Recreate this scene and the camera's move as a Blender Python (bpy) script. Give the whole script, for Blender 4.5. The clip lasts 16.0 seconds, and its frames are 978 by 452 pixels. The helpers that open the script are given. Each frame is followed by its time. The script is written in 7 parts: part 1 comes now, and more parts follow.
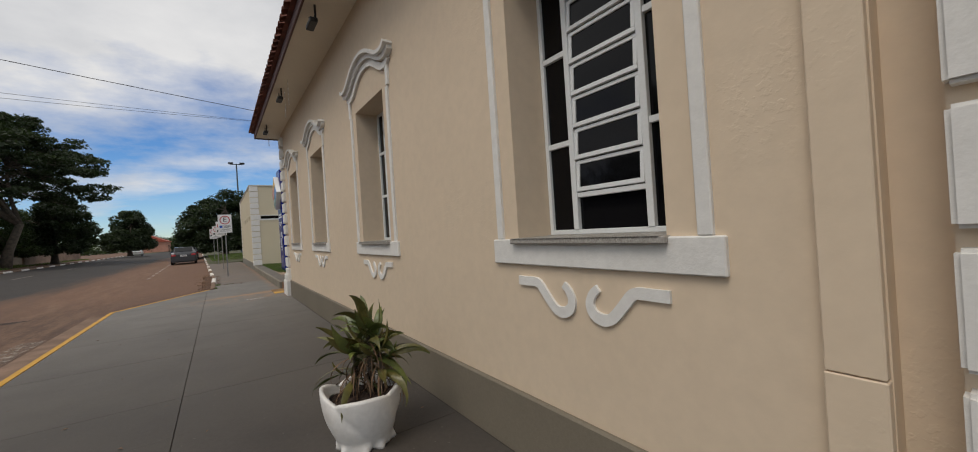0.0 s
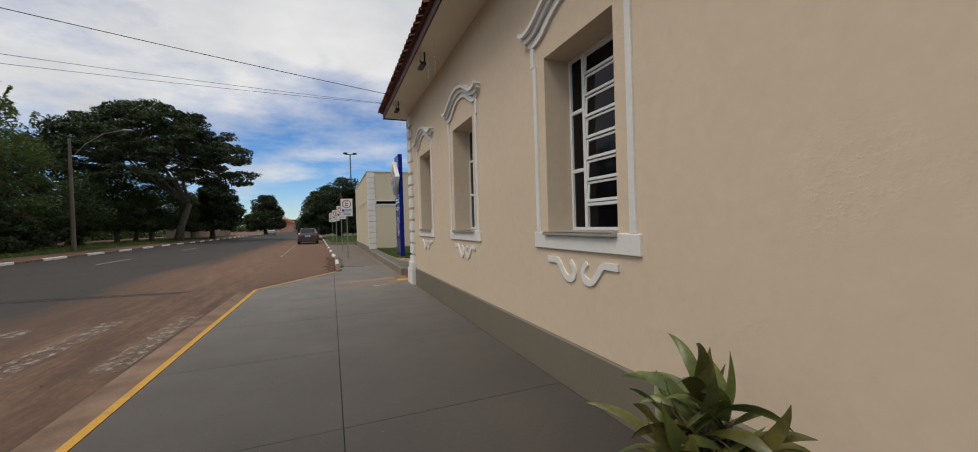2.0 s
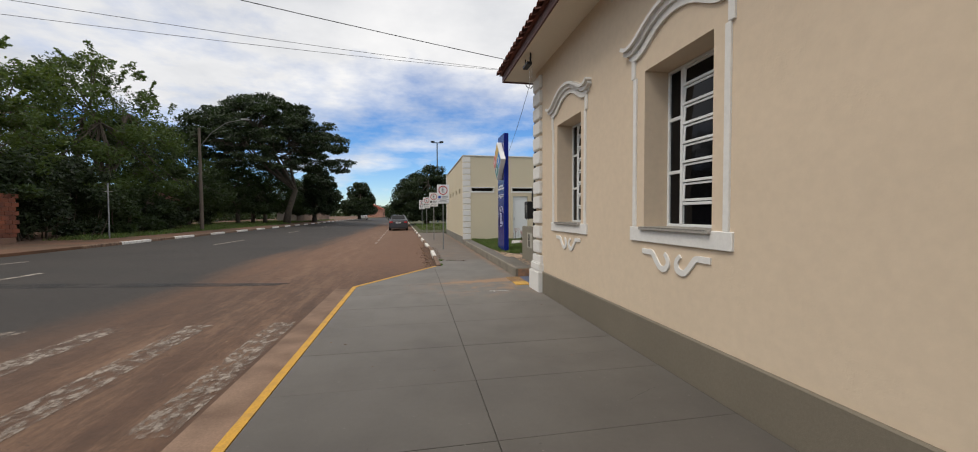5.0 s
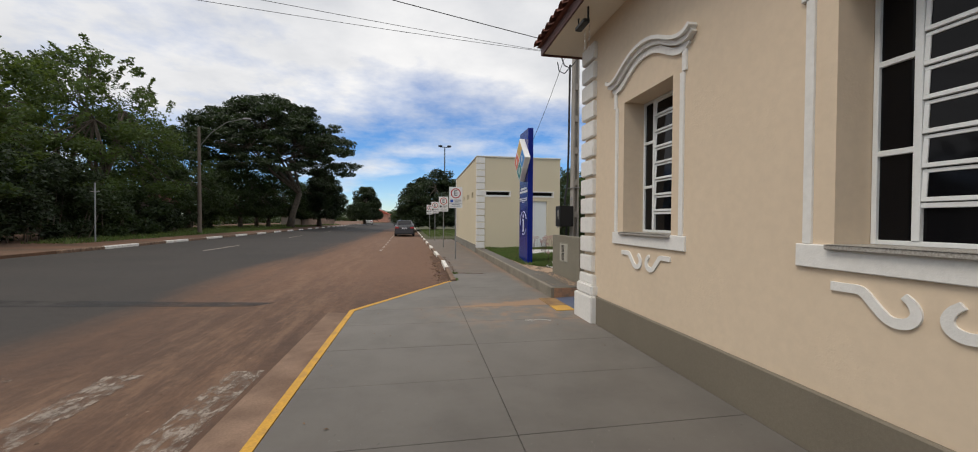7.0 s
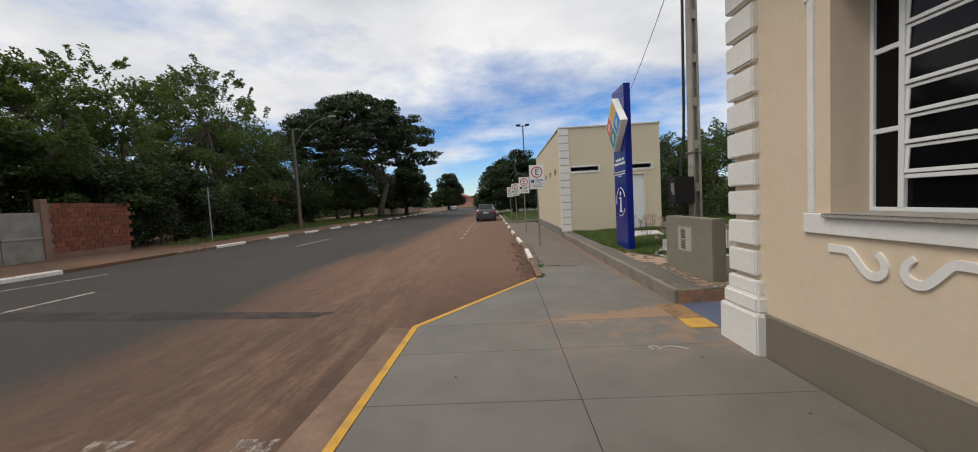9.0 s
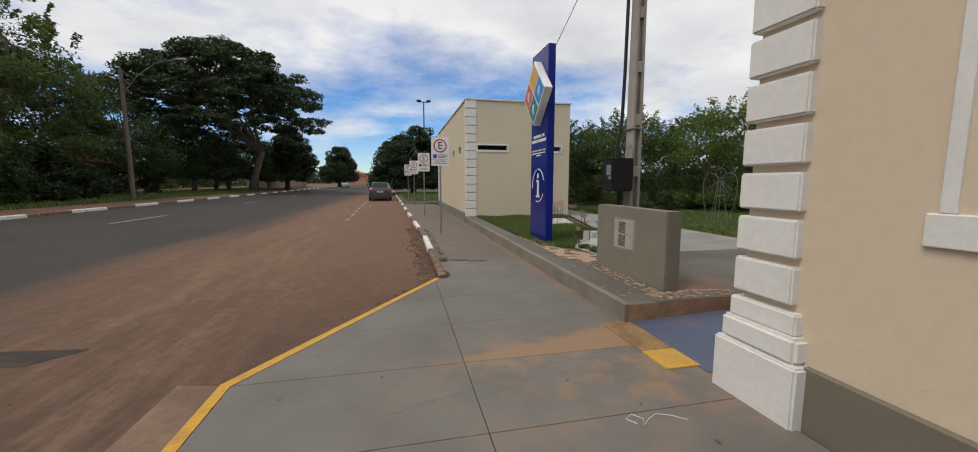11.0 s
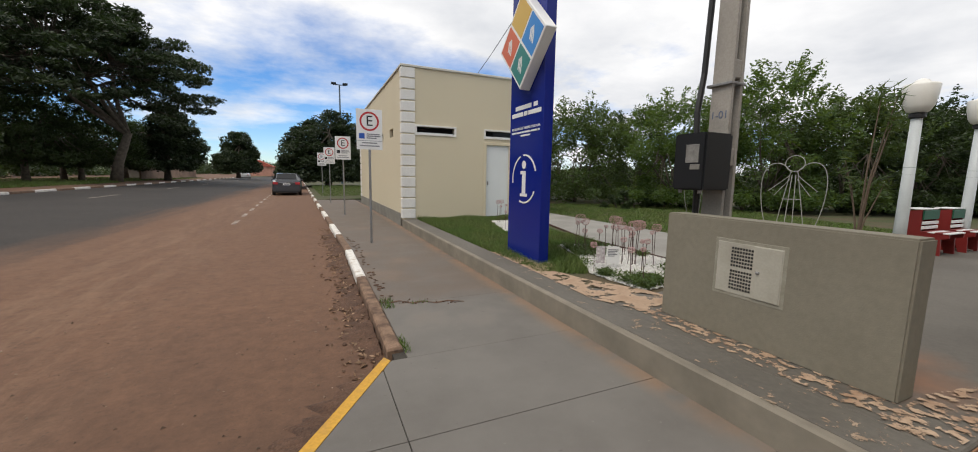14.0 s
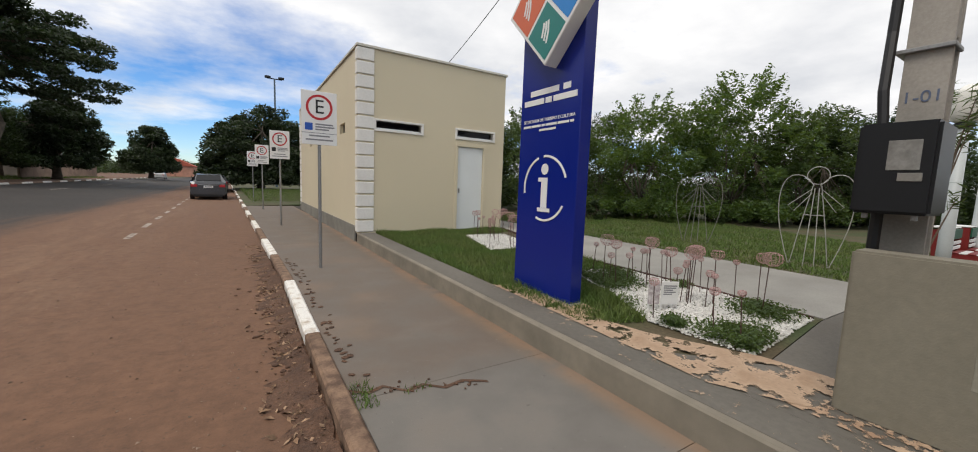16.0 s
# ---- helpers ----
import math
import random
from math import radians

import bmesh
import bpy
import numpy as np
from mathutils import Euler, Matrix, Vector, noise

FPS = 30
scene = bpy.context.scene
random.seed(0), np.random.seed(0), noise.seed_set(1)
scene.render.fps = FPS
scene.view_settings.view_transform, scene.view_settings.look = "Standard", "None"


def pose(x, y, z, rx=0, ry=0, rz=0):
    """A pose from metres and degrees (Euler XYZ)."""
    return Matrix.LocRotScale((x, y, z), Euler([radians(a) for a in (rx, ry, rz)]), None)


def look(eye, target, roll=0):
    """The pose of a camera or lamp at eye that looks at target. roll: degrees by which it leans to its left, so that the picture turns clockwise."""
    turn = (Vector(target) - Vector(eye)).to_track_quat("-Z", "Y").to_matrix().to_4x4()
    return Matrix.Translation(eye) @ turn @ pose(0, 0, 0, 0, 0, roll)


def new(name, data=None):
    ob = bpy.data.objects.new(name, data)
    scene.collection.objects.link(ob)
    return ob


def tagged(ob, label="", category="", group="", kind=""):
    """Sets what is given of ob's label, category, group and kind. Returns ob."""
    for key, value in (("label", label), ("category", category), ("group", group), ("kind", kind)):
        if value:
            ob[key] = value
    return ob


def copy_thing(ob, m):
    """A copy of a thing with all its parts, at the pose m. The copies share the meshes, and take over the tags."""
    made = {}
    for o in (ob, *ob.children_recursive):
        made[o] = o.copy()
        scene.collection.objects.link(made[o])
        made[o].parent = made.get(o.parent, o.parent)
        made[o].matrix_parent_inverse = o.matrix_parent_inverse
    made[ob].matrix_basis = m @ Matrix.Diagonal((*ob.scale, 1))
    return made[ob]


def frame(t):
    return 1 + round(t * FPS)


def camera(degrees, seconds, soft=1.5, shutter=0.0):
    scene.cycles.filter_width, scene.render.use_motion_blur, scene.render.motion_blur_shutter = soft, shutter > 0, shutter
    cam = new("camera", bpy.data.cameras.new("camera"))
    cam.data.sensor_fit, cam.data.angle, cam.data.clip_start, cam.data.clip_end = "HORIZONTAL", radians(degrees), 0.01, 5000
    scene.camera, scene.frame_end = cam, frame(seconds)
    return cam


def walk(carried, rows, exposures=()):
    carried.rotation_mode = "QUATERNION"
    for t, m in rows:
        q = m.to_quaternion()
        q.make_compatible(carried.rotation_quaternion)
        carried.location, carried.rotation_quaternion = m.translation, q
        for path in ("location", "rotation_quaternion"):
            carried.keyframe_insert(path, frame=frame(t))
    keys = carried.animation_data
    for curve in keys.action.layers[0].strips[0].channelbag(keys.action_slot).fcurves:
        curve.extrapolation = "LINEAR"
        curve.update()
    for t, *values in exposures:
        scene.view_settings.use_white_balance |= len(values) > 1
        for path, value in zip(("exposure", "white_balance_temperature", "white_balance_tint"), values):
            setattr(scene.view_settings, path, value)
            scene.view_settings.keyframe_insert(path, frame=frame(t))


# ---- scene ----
cam = camera(102.9, 16.0, soft=1.0)
PATH = [
    (0, (0.123, 0.13, 1.459), (1.267, 1.771, 1.465), -3.7),
    (0.5, (-0.026, 0.556, 1.452), (1.053, 2.24, 1.458), -2.2),
    (1, (-0.148, 1.014, 1.477), (0.745, 2.803, 1.453), -2.3),
    (1.5, (-0.243, 1.495, 1.496), (0.587, 3.313, 1.443), -1.7),
    (2, (-0.276, 1.943, 1.478), (0.475, 3.797, 1.461), -1.7),
    (2.5, (-0.354, 2.442, 1.499), (0.377, 4.304, 1.497), -0.5),
    (3, (-0.411, 2.855, 1.491), (0.245, 4.744, 1.464), -1.0),
    (3.5, (-0.469, 3.262, 1.509), (-0.026, 5.211, 1.432), -1.3),
    (4, (-0.62, 3.636, 1.505), (-0.207, 5.593, 1.47), -0.0),
    (4.2, (-0.642, 3.793, 1.511), (-0.272, 5.758, 1.447), -0.4),
    (6.3, (-0.962, 5.605, 1.526), (-0.532, 7.557, 1.491), 1.5),
    (6.5, (-0.964, 5.804, 1.496), (-0.539, 7.758, 1.531), 2.2),
    (7, (-0.92, 6.228, 1.517), (-0.574, 8.198, 1.487), 0.4),
    (7.5, (-0.849, 6.644, 1.547), (-0.921, 8.641, 1.463), 0.6),
    (8, (-0.817, 7.131, 1.535), (-0.976, 9.121, 1.418), -0.5),
    (8.2, (-0.824, 7.274, 1.58), (-0.957, 9.265, 1.45), -2.1),
    (10.3, (-0.688, 9.136, 1.599), (-0.567, 11.13, 1.502), -0.1),
    (10.5, (-0.705, 9.337, 1.582), (-0.417, 11.313, 1.467), -0.1),
    (11, (-0.725, 9.853, 1.512), (-0.287, 11.791, 1.287), 0.1),
    (11.5, (-0.688, 10.291, 1.526), (-0.281, 12.238, 1.319), -0.1),
    (12, (-0.69, 10.834, 1.479), (-0.051, 12.717, 1.257), 0.3),
    (12.5, (-0.649, 11.312, 1.493), (0.068, 13.169, 1.303), 0.8),
    (13, (-0.664, 11.869, 1.457), (0.081, 13.711, 1.23), 0.5),
    (13.5, (-0.647, 12.39, 1.464), (0.214, 14.172, 1.177), 0.3),
    (14, (-0.664, 12.883, 1.461), (0.149, 14.693, 1.21), 1.0),
    (14.5, (-0.675, 13.368, 1.442), (0.282, 15.108, 1.204), 2.5),
    (15, (-0.658, 13.803, 1.473), (0.244, 15.577, 1.268), 1.3),
    (15.5, (-0.611, 14.24, 1.47), (0.289, 16.014, 1.271), 2.3),
    (16, (-0.605, 14.726, 1.459), (0.456, 16.407, 1.246), 2.1),
]
EXPOSURES = [(t, stops, 6500, 10) for t, stops in ((0, -0.11), (0.5, -0.06), (1.0, 0.05), (1.5, 0.03), (2, -0.05), (4, 0.20), (6.5, 0.20), (7.5, 0.16), (8.2, 0.16), (11, 0.10), (12.5, 0.15), (13.5, 0.34), (16, 0.32))]
walk(cam, [(t, look(eye, target, roll)) for t, eye, target, roll in PATH], EXPOSURES)

# ---- world, sun ----
SUN_EL, SUN_AZ = radians(58), radians(250)
world = bpy.data.worlds.new("sky")
scene.world = world
world.use_nodes = True
wn, wl = world.node_tree.nodes, world.node_tree.links
wn.clear()
w_out = wn.new("ShaderNodeOutputWorld")
sky = wn.new("ShaderNodeTexSky")
sky.sky_type, sky.sun_disc, sky.sun_elevation, sky.sun_rotation = "NISHITA", False, SUN_EL, SUN_AZ
sky.air_density, sky.dust_density, sky.ozone_density = 1.0, 0.0, 4.0
bg_sky, bg_cloud, w_mix = wn.new("ShaderNodeBackground"), wn.new("ShaderNodeBackground"), wn.new("ShaderNodeMixShader")
bg_sky.inputs["Strength"].default_value = 0.115
bg_cloud.inputs["Strength"].default_value = 0.88
w_sat = wn.new("ShaderNodeHueSaturation")
w_sat.inputs["Saturation"].default_value, w_sat.inputs["Value"].default_value = 1.2, 1.0
w_tint = wn.new("ShaderNodeMix")
w_tint.data_type, w_tint.blend_type = "RGBA", "MULTIPLY"
w_tint.inputs["Factor"].default_value, w_tint.inputs["B"].default_value = 1.0, (0.80, 0.90, 1.06, 1)
wl.new(sky.outputs[0], w_sat.inputs["Color"]), wl.new(w_sat.outputs[0], w_tint.inputs["A"]), wl.new(w_tint.outputs["Result"], bg_sky.inputs["Color"])
w_co, w_sep = wn.new("ShaderNodeTexCoord"), wn.new("ShaderNodeSeparateXYZ")
wl.new(w_co.outputs["Generated"], w_sep.inputs[0])


def w_math(op, a, b=None, c=None):
    n = wn.new("ShaderNodeMath")
    n.operation = op
    for k, v in enumerate((a, b, c)):
        if v is None:
            continue
        if isinstance(v, (int, float)):
            n.inputs[k].default_value = v
        else:
            wl.new(v, n.inputs[k])
    return n.outputs[0]


# clouds lie on a high flat sheet: the direction is projected on it
w_den = w_math("ADD", w_math("MAXIMUM", w_sep.outputs[2], 0.0), 0.16)
w_u, w_v = w_math("DIVIDE", w_sep.outputs[0], w_den), w_math("DIVIDE", w_sep.outputs[1], w_den)
w_vec = wn.new("ShaderNodeCombineXYZ")
wl.new(w_u, w_vec.inputs[0]), wl.new(w_v, w_vec.inputs[1])


def w_noise(scale, detail, rough, shift):
    m = wn.new("ShaderNodeMapping")
    m.inputs["Location"].default_value = shift
    wl.new(w_vec.outputs[0], m.inputs["Vector"])
    n = wn.new("ShaderNodeTexNoise")
    n.inputs["Scale"].default_value, n.inputs["Detail"].default_value, n.inputs["Roughness"].default_value = scale, detail, rough
    wl.new(m.outputs[0], n.inputs["Vector"])
    return n.outputs["Fac"]


w_big = w_noise(0.6, 12.0, 0.6, (3.1, 1.7, 0.0))
w_ramp = wn.new("ShaderNodeValToRGB")
w_ramp.color_ramp.elements[0].position, w_ramp.color_ramp.elements[1].position = 0.42, 0.61
# the cover grows towards the zenith
w_cover = w_math("ADD", w_big, w_math("MULTIPLY", w_math("SUBTRACT", w_math("MINIMUM", w_sep.outputs[2], 0.5), 0.245), 0.78))
w_cover = w_math("ADD", w_cover, w_math("MULTIPLY", w_math("MAXIMUM", w_sep.outputs[0], 0.0), 0.22))
w_cover = w_math("ADD", w_cover, w_math("MULTIPLY", w_math("MAXIMUM", w_math("SUBTRACT", w_math("MULTIPLY", w_sep.outputs[0], -1.0), 0.35), 0.0), 0.3))
wl.new(w_cover, w_ramp.inputs[0])
w_col = wn.new("ShaderNodeValToRGB")
w_col.color_ramp.elements[0].position, w_col.color_ramp.elements[1].position = 0.3, 0.7
w_col.color_ramp.elements[0].color, w_col.color_ramp.elements[1].color = (0.62, 0.64, 0.68, 1), (1.0, 0.99, 0.98, 1)
wl.new(w_noise(1.3, 7.0, 0.55, (7.3, 2.2, 0.0)), w_col.inputs[0])
wl.new(w_col.outputs[0], bg_cloud.inputs["Color"])
wl.new(w_ramp.outputs[0], w_mix.inputs[0])
wl.new(bg_sky.outputs[0], w_mix.inputs[1]), wl.new(bg_cloud.outputs[0], w_mix.inputs[2])
wl.new(w_mix.outputs[0], w_out.inputs[0])

sun = new("sun", bpy.data.lights.new("sun", "SUN"))
sun.data.energy, sun.data.angle, sun.data.color = 1.5, radians(25), (1.0, 0.92, 0.82)
sun_dir = Vector((math.sin(SUN_AZ) * math.cos(SUN_EL), math.cos(SUN_AZ) * math.cos(SUN_EL), math.sin(SUN_EL)))
sun.matrix_world = look(sun_dir * 60, (0, 0, 0))


# ---- materials ----
def mat(name, color, rough=0.8, color2=None, big=1.2, fine=60.0, var=0.12, bump=0.15, bump_scale=140.0, metal=0.0, lo=0.35, hi=0.65, spec=0.5, island=0.0, coat=0.0, random=0.0, dist=0.004):
    m = bpy.data.materials.new(name)
    m.use_nodes = True
    nt = m.node_tree
    n, l = nt.nodes, nt.links
    b = n["Principled BSDF"]
    b.inputs["Roughness"].default_value, b.inputs["Metallic"].default_value = rough, metal
    b.inputs["Specular IOR Level"].default_value = spec
    b.inputs["Coat Weight"].default_value = coat
    co = n.new("ShaderNodeNewGeometry")
    na, nb = n.new("ShaderNodeTexNoise"), n.new("ShaderNodeTexNoise")
    na.inputs["Scale"].default_value, na.inputs["Detail"].default_value = big, 6.0
    nb.inputs["Scale"].default_value, nb.inputs["Detail"].default_value = fine, 3.0
    l.new(co.outputs["Position"], na.inputs["Vector"]), l.new(co.outputs["Position"], nb.inputs["Vector"])
    ramp = n.new("ShaderNodeValToRGB")
    c2 = color2 or [c * (1 - var * 1.6) for c in color]
    ramp.color_ramp.elements[0].position, ramp.color_ramp.elements[1].position = lo, hi
    ramp.color_ramp.elements[0].color, ramp.color_ramp.elements[1].color = (*color, 1), (*c2, 1)
    l.new(na.outputs["Fac"], ramp.inputs[0])
    fac = n.new("ShaderNodeMapRange")
    fac.inputs["To Min"].default_value, fac.inputs["To Max"].default_value = 1 - var, 1 + var
    l.new(nb.outputs["Fac"], fac.inputs["Value"])
    fac.inputs["From Min"].default_value, fac.inputs["From Max"].default_value = 0.3, 0.7
    value = fac.outputs[0]
    for amount, sock in ((island, co.outputs["Random Per Island"]), (random, None)):
        if amount:
            if sock is None:
                sock = n.new("ShaderNodeObjectInfo").outputs["Random"]
            r = n.new("ShaderNodeMapRange")
            r.inputs["To Min"].default_value, r.inputs["To Max"].default_value = 1 - amount, 1 + amount
            l.new(sock, r.inputs["Value"])
            mul = n.new("ShaderNodeMath")
            mul.operation = "MULTIPLY"
            l.new(value, mul.inputs[0]), l.new(r.outputs[0], mul.inputs[1])
            value = mul.outputs[0]
    vm = n.new("ShaderNodeVectorMath")
    vm.operation = "SCALE"
    l.new(ramp.outputs[0], vm.inputs[0]), l.new(value, vm.inputs["Scale"])
    l.new(vm.outputs[0], b.inputs["Base Color"])
    if bump:
        nc, bp = n.new("ShaderNodeTexNoise"), n.new("ShaderNodeBump")
        nc.inputs["Scale"].default_value, nc.inputs["Detail"].default_value = bump_scale, 4.0
        l.new(co.outputs["Position"], nc.inputs["Vector"])
        bp.inputs["Strength"].default_value, bp.inputs["Distance"].default_value = bump, dist
        l.new(nc.outputs["Fac"], bp.inputs["Height"]), l.new(bp.outputs[0], b.inputs["Normal"])
    return m


CREAM = mat("cream_masonry_paint", (0.66, 0.535, 0.395), 0.75, var=0.03, big=0.7, fine=14.0, bump=0.10, bump_scale=55, dist=0.005)
# roughcast left under the paint in patches
c_n, c_l = CREAM.node_tree.nodes, CREAM.node_tree.links
c_geo, c_a, c_b, c_ra, c_rb, c_mul, c_bp = c_n.new("ShaderNodeNewGeometry"), c_n.new("ShaderNodeTexNoise"), c_n.new("ShaderNodeTexNoise"), c_n.new("ShaderNodeMapRange"), c_n.new("ShaderNodeMapRange"), c_n.new("ShaderNodeMath"), c_n.new("ShaderNodeBump")
c_a.inputs["Scale"].default_value, c_a.inputs["Detail"].default_value, c_b.inputs["Scale"].default_value, c_b.inputs["Detail"].default_value = 1.1, 3.0, 42.0, 2.0
c_ra.inputs["From Min"].default_value, c_ra.inputs["From Max"].default_value = 0.55, 0.68
c_rb.inputs["From Min"].default_value, c_rb.inputs["From Max"].default_value = 0.52, 0.66
c_mul.operation = "MULTIPLY"
c_bp.inputs["Strength"].default_value, c_bp.inputs["Distance"].default_value = 0.4, 0.0025
for c_t, c_r in ((c_a, c_ra), (c_b, c_rb)):
    c_l.new(c_geo.outputs["Position"], c_t.inputs["Vector"]), c_l.new(c_t.outputs["Fac"], c_r.inputs["Value"])
c_nor = c_n["Principled BSDF"].inputs["Normal"]
c_l.new(c_ra.outputs[0], c_mul.inputs[0]), c_l.new(c_rb.outputs[0], c_mul.inputs[1]), c_l.new(c_mul.outputs[0], c_bp.inputs["Height"])
c_l.new(c_nor.links[0].from_socket, c_bp.inputs["Normal"]), c_l.new(c_bp.outputs[0], c_nor)
CREAM2 = mat("pale_cream_paint", (0.615, 0.545, 0.395), 0.8, var=0.03, big=0.5, bump=0.2)
WHITE = mat("white_trim_paint", (0.74, 0.725, 0.69), 0.7, var=0.04, big=2.0, fine=25.0, bump=0.35, bump_scale=80, dist=0.004)
WHITE_METAL = mat("white_window_paint", (0.72, 0.74, 0.74), 0.35, var=0.03, bump=0.0)
TAUPE = mat("taupe_skirting_paint", (0.178, 0.153, 0.114), 0.7, var=0.06, big=1.5, bump=0.3)
SOFFIT = mat("soffit_paint", (0.74, 0.67, 0.55), 0.8, var=0.03, bump=0.1)
TILE = mat("clay_roof_tile", (0.20, 0.065, 0.04), 0.8, (0.10, 0.04, 0.03), big=6, var=0.2, bump=0.4, island=0.25)
FASCIA = mat("dark_red_fascia_paint", (0.085, 0.03, 0.024), 0.6, var=0.1)
GLASS = mat("dark_window_glass", (0.004, 0.004, 0.005), 0.06, var=0.0, bump=0.0, spec=0.17)
GRANITE = mat("grey_granite", (0.25, 0.23, 0.20), 0.5, (0.42, 0.40, 0.37), big=90, fine=240, var=0.3, bump=0.1)
PAVE = mat("grey_painted_concrete", (0.066, 0.057, 0.048), 0.72, (0.046, 0.039, 0.034), big=0.8, fine=26.0, var=0.09, bump=0.3, bump_scale=160, random=0.05)
# sandy dust lies over the slabs: thin everywhere past the building, thick in ochre patches near the ramp
pn, pk = PAVE.node_tree.nodes, PAVE.node_tree.links
p_geo, p_sep = pn.new("ShaderNodeNewGeometry"), pn.new("ShaderNodeSeparateXYZ")
pk.new(p_geo.outputs["Position"], p_sep.inputs[0])


def p_range(sock, a, b):
    n = pn.new("ShaderNodeMapRange")
    n.inputs["From Min"].default_value, n.inputs["From Max"].default_value = a, b
    pk.new(sock, n.inputs["Value"])
    return n.outputs[0]


def p_math(op, a, b):
    n = pn.new("ShaderNodeMath")
    n.operation = op
    for i, v in enumerate((a, b)):
        if isinstance(v, (int, float)):
            n.inputs[i].default_value = v
        else:
            pk.new(v, n.inputs[i])
    return n.outputs[0]


def p_noise(scale, detail):
    n = pn.new("ShaderNodeTexNoise")
    n.inputs["Scale"].default_value, n.inputs["Detail"].default_value, n.inputs["Roughness"].default_value = scale, detail, 0.62
    pk.new(p_geo.outputs["Position"], n.inputs["Vector"])
    return n.outputs["Fac"]


def p_mix(fac, a, color):
    n = pn.new("ShaderNodeMix")
    n.data_type = "RGBA"
    pk.new(fac, n.inputs["Factor"]), pk.new(a, n.inputs["A"])
    n.inputs["B"].default_value = (*color, 1)
    return n.outputs["Result"]


p_base = pn["Principled BSDF"].inputs["Base Color"]
p_thin = p_math("MULTIPLY", p_range(p_sep.outputs[1], 3.5, 11.5), p_range(p_noise(1.3, 8.0), -0.25, 0.6))
p_y = p_math("MULTIPLY", p_range(p_sep.outputs[1], 11.2, 12.3), p_range(p_sep.outputs[1], 13.9, 13.0))
p_patch = p_math("MULTIPLY", p_math("MULTIPLY", p_y, p_range(p_sep.outputs[0], -1.2, 0.4)), p_range(p_noise(2.9, 12.0), 0.46, 0.66))
p_foot = p_math("MULTIPLY", p_math("MULTIPLY", p_range(p_sep.outputs[0], 1.36, 1.54), p_range(p_sep.outputs[1], 13.6, 14.6)), p_range(p_noise(2.2, 12.0), 0.34, 0.56))
p_spot = p_math("MULTIPLY", p_range(p_sep.outputs[1], 15.5, 17.0), p_range(p_noise(1.3, 10.0), 0.50, 0.68))
p_col = p_mix(p_thin, p_base.links[0].from_socket, (0.166, 0.154, 0.137))
# the older slabs past the crack are browner with trodden dirt
p_col = p_mix(p_math("MULTIPLY", p_range(p_sep.outputs[1], 17.1, 17.5), p_range(p_noise(1.7, 8.0), 0.1, 0.55)), p_col, (0.135, 0.107, 0.085))
p_col = p_mix(p_math("MULTIPLY", p_math("MAXIMUM", p_math("MAXIMUM", p_patch, p_math("MULTIPLY", p_foot, 0.7)), p_math("MULTIPLY", p_spot, 0.12)), 0.85), p_col, (0.285, 0.175, 0.102))
# a drift of red sand lies against the joint and the tactile tiles
p_v = p_math("ADD", p_math("SUBTRACT", p_sep.outputs[1], p_math("MULTIPLY", p_sep.outputs[0], 0.26)), p_math("MULTIPLY", p_noise(5.0, 12.0), -0.45))
p_drift = p_math("MULTIPLY", p_math("MULTIPLY", p_range(p_sep.outputs[1], 12.92, 12.98), p_range(p_v, 12.98, 12.80)), p_range(p_sep.outputs[0], -0.34, -0.14))
p_pale = p_math("MULTIPLY", p_math("MULTIPLY", p_range(p_sep.outputs[1], 12.35, 12.9), p_range(p_sep.outputs[1], 12.97, 12.94)), p_range(p_noise(3.6, 12.0), 0.50, 0.62))
p_pale = p_math("MULTIPLY", p_pale, p_range(p_sep.outputs[0], -0.5, -0.1))
p_col = p_mix(p_math("MULTIPLY", p_pale, 0.6), p_col, (0.30, 0.215, 0.145))
p_col = p_mix(p_math("MULTIPLY", p_drift, 0.85), p_col, (0.30, 0.185, 0.105))
# small dark and pale specks trodden into the paint
p_col = p_mix(p_math("MULTIPLY", p_range(p_noise(19.0, 3.0), 0.69, 0.74), 0.5), p_col, (0.045, 0.04, 0.035))
p_col = p_mix(p_math("MULTIPLY", p_range(p_noise(27.0, 2.0), 0.71, 0.74), 0.35), p_col, (0.30, 0.28, 0.25))
pk.new(p_col, p_base)
CONCRETE = mat("weathered_concrete", (0.235, 0.225, 0.195), 0.85, (0.17, 0.16, 0.14), big=1.6, var=0.1, bump=0.4)
JOINT = mat("dark_joint_filling", (0.055, 0.048, 0.04), 0.95, var=0.2)
YELLOW = mat("yellow_kerb_paint", (0.55, 0.30, 0.035), 0.7, (0.38, 0.22, 0.06), big=7, var=0.12, lo=0.5, hi=0.75)
KERB_WHITE = mat("white_kerb_paint", (0.72, 0.70, 0.66), 0.8, (0.42, 0.34, 0.26), big=9, var=0.12, lo=0.5, hi=0.75)
KERB_DIRT = mat("soiled_kerb_concrete", (0.235, 0.15, 0.098), 0.9, (0.10, 0.06, 0.04), big=9, var=0.18)
ROADPAINT = mat("worn_road_paint", (0.38, 0.325, 0.275), 0.85, (0.25, 0.20, 0.16), big=26.0, fine=4.0, var=0.2)
TAR = mat("tar_patch", (0.036, 0.036, 0.037), 0.75, var=0.1)
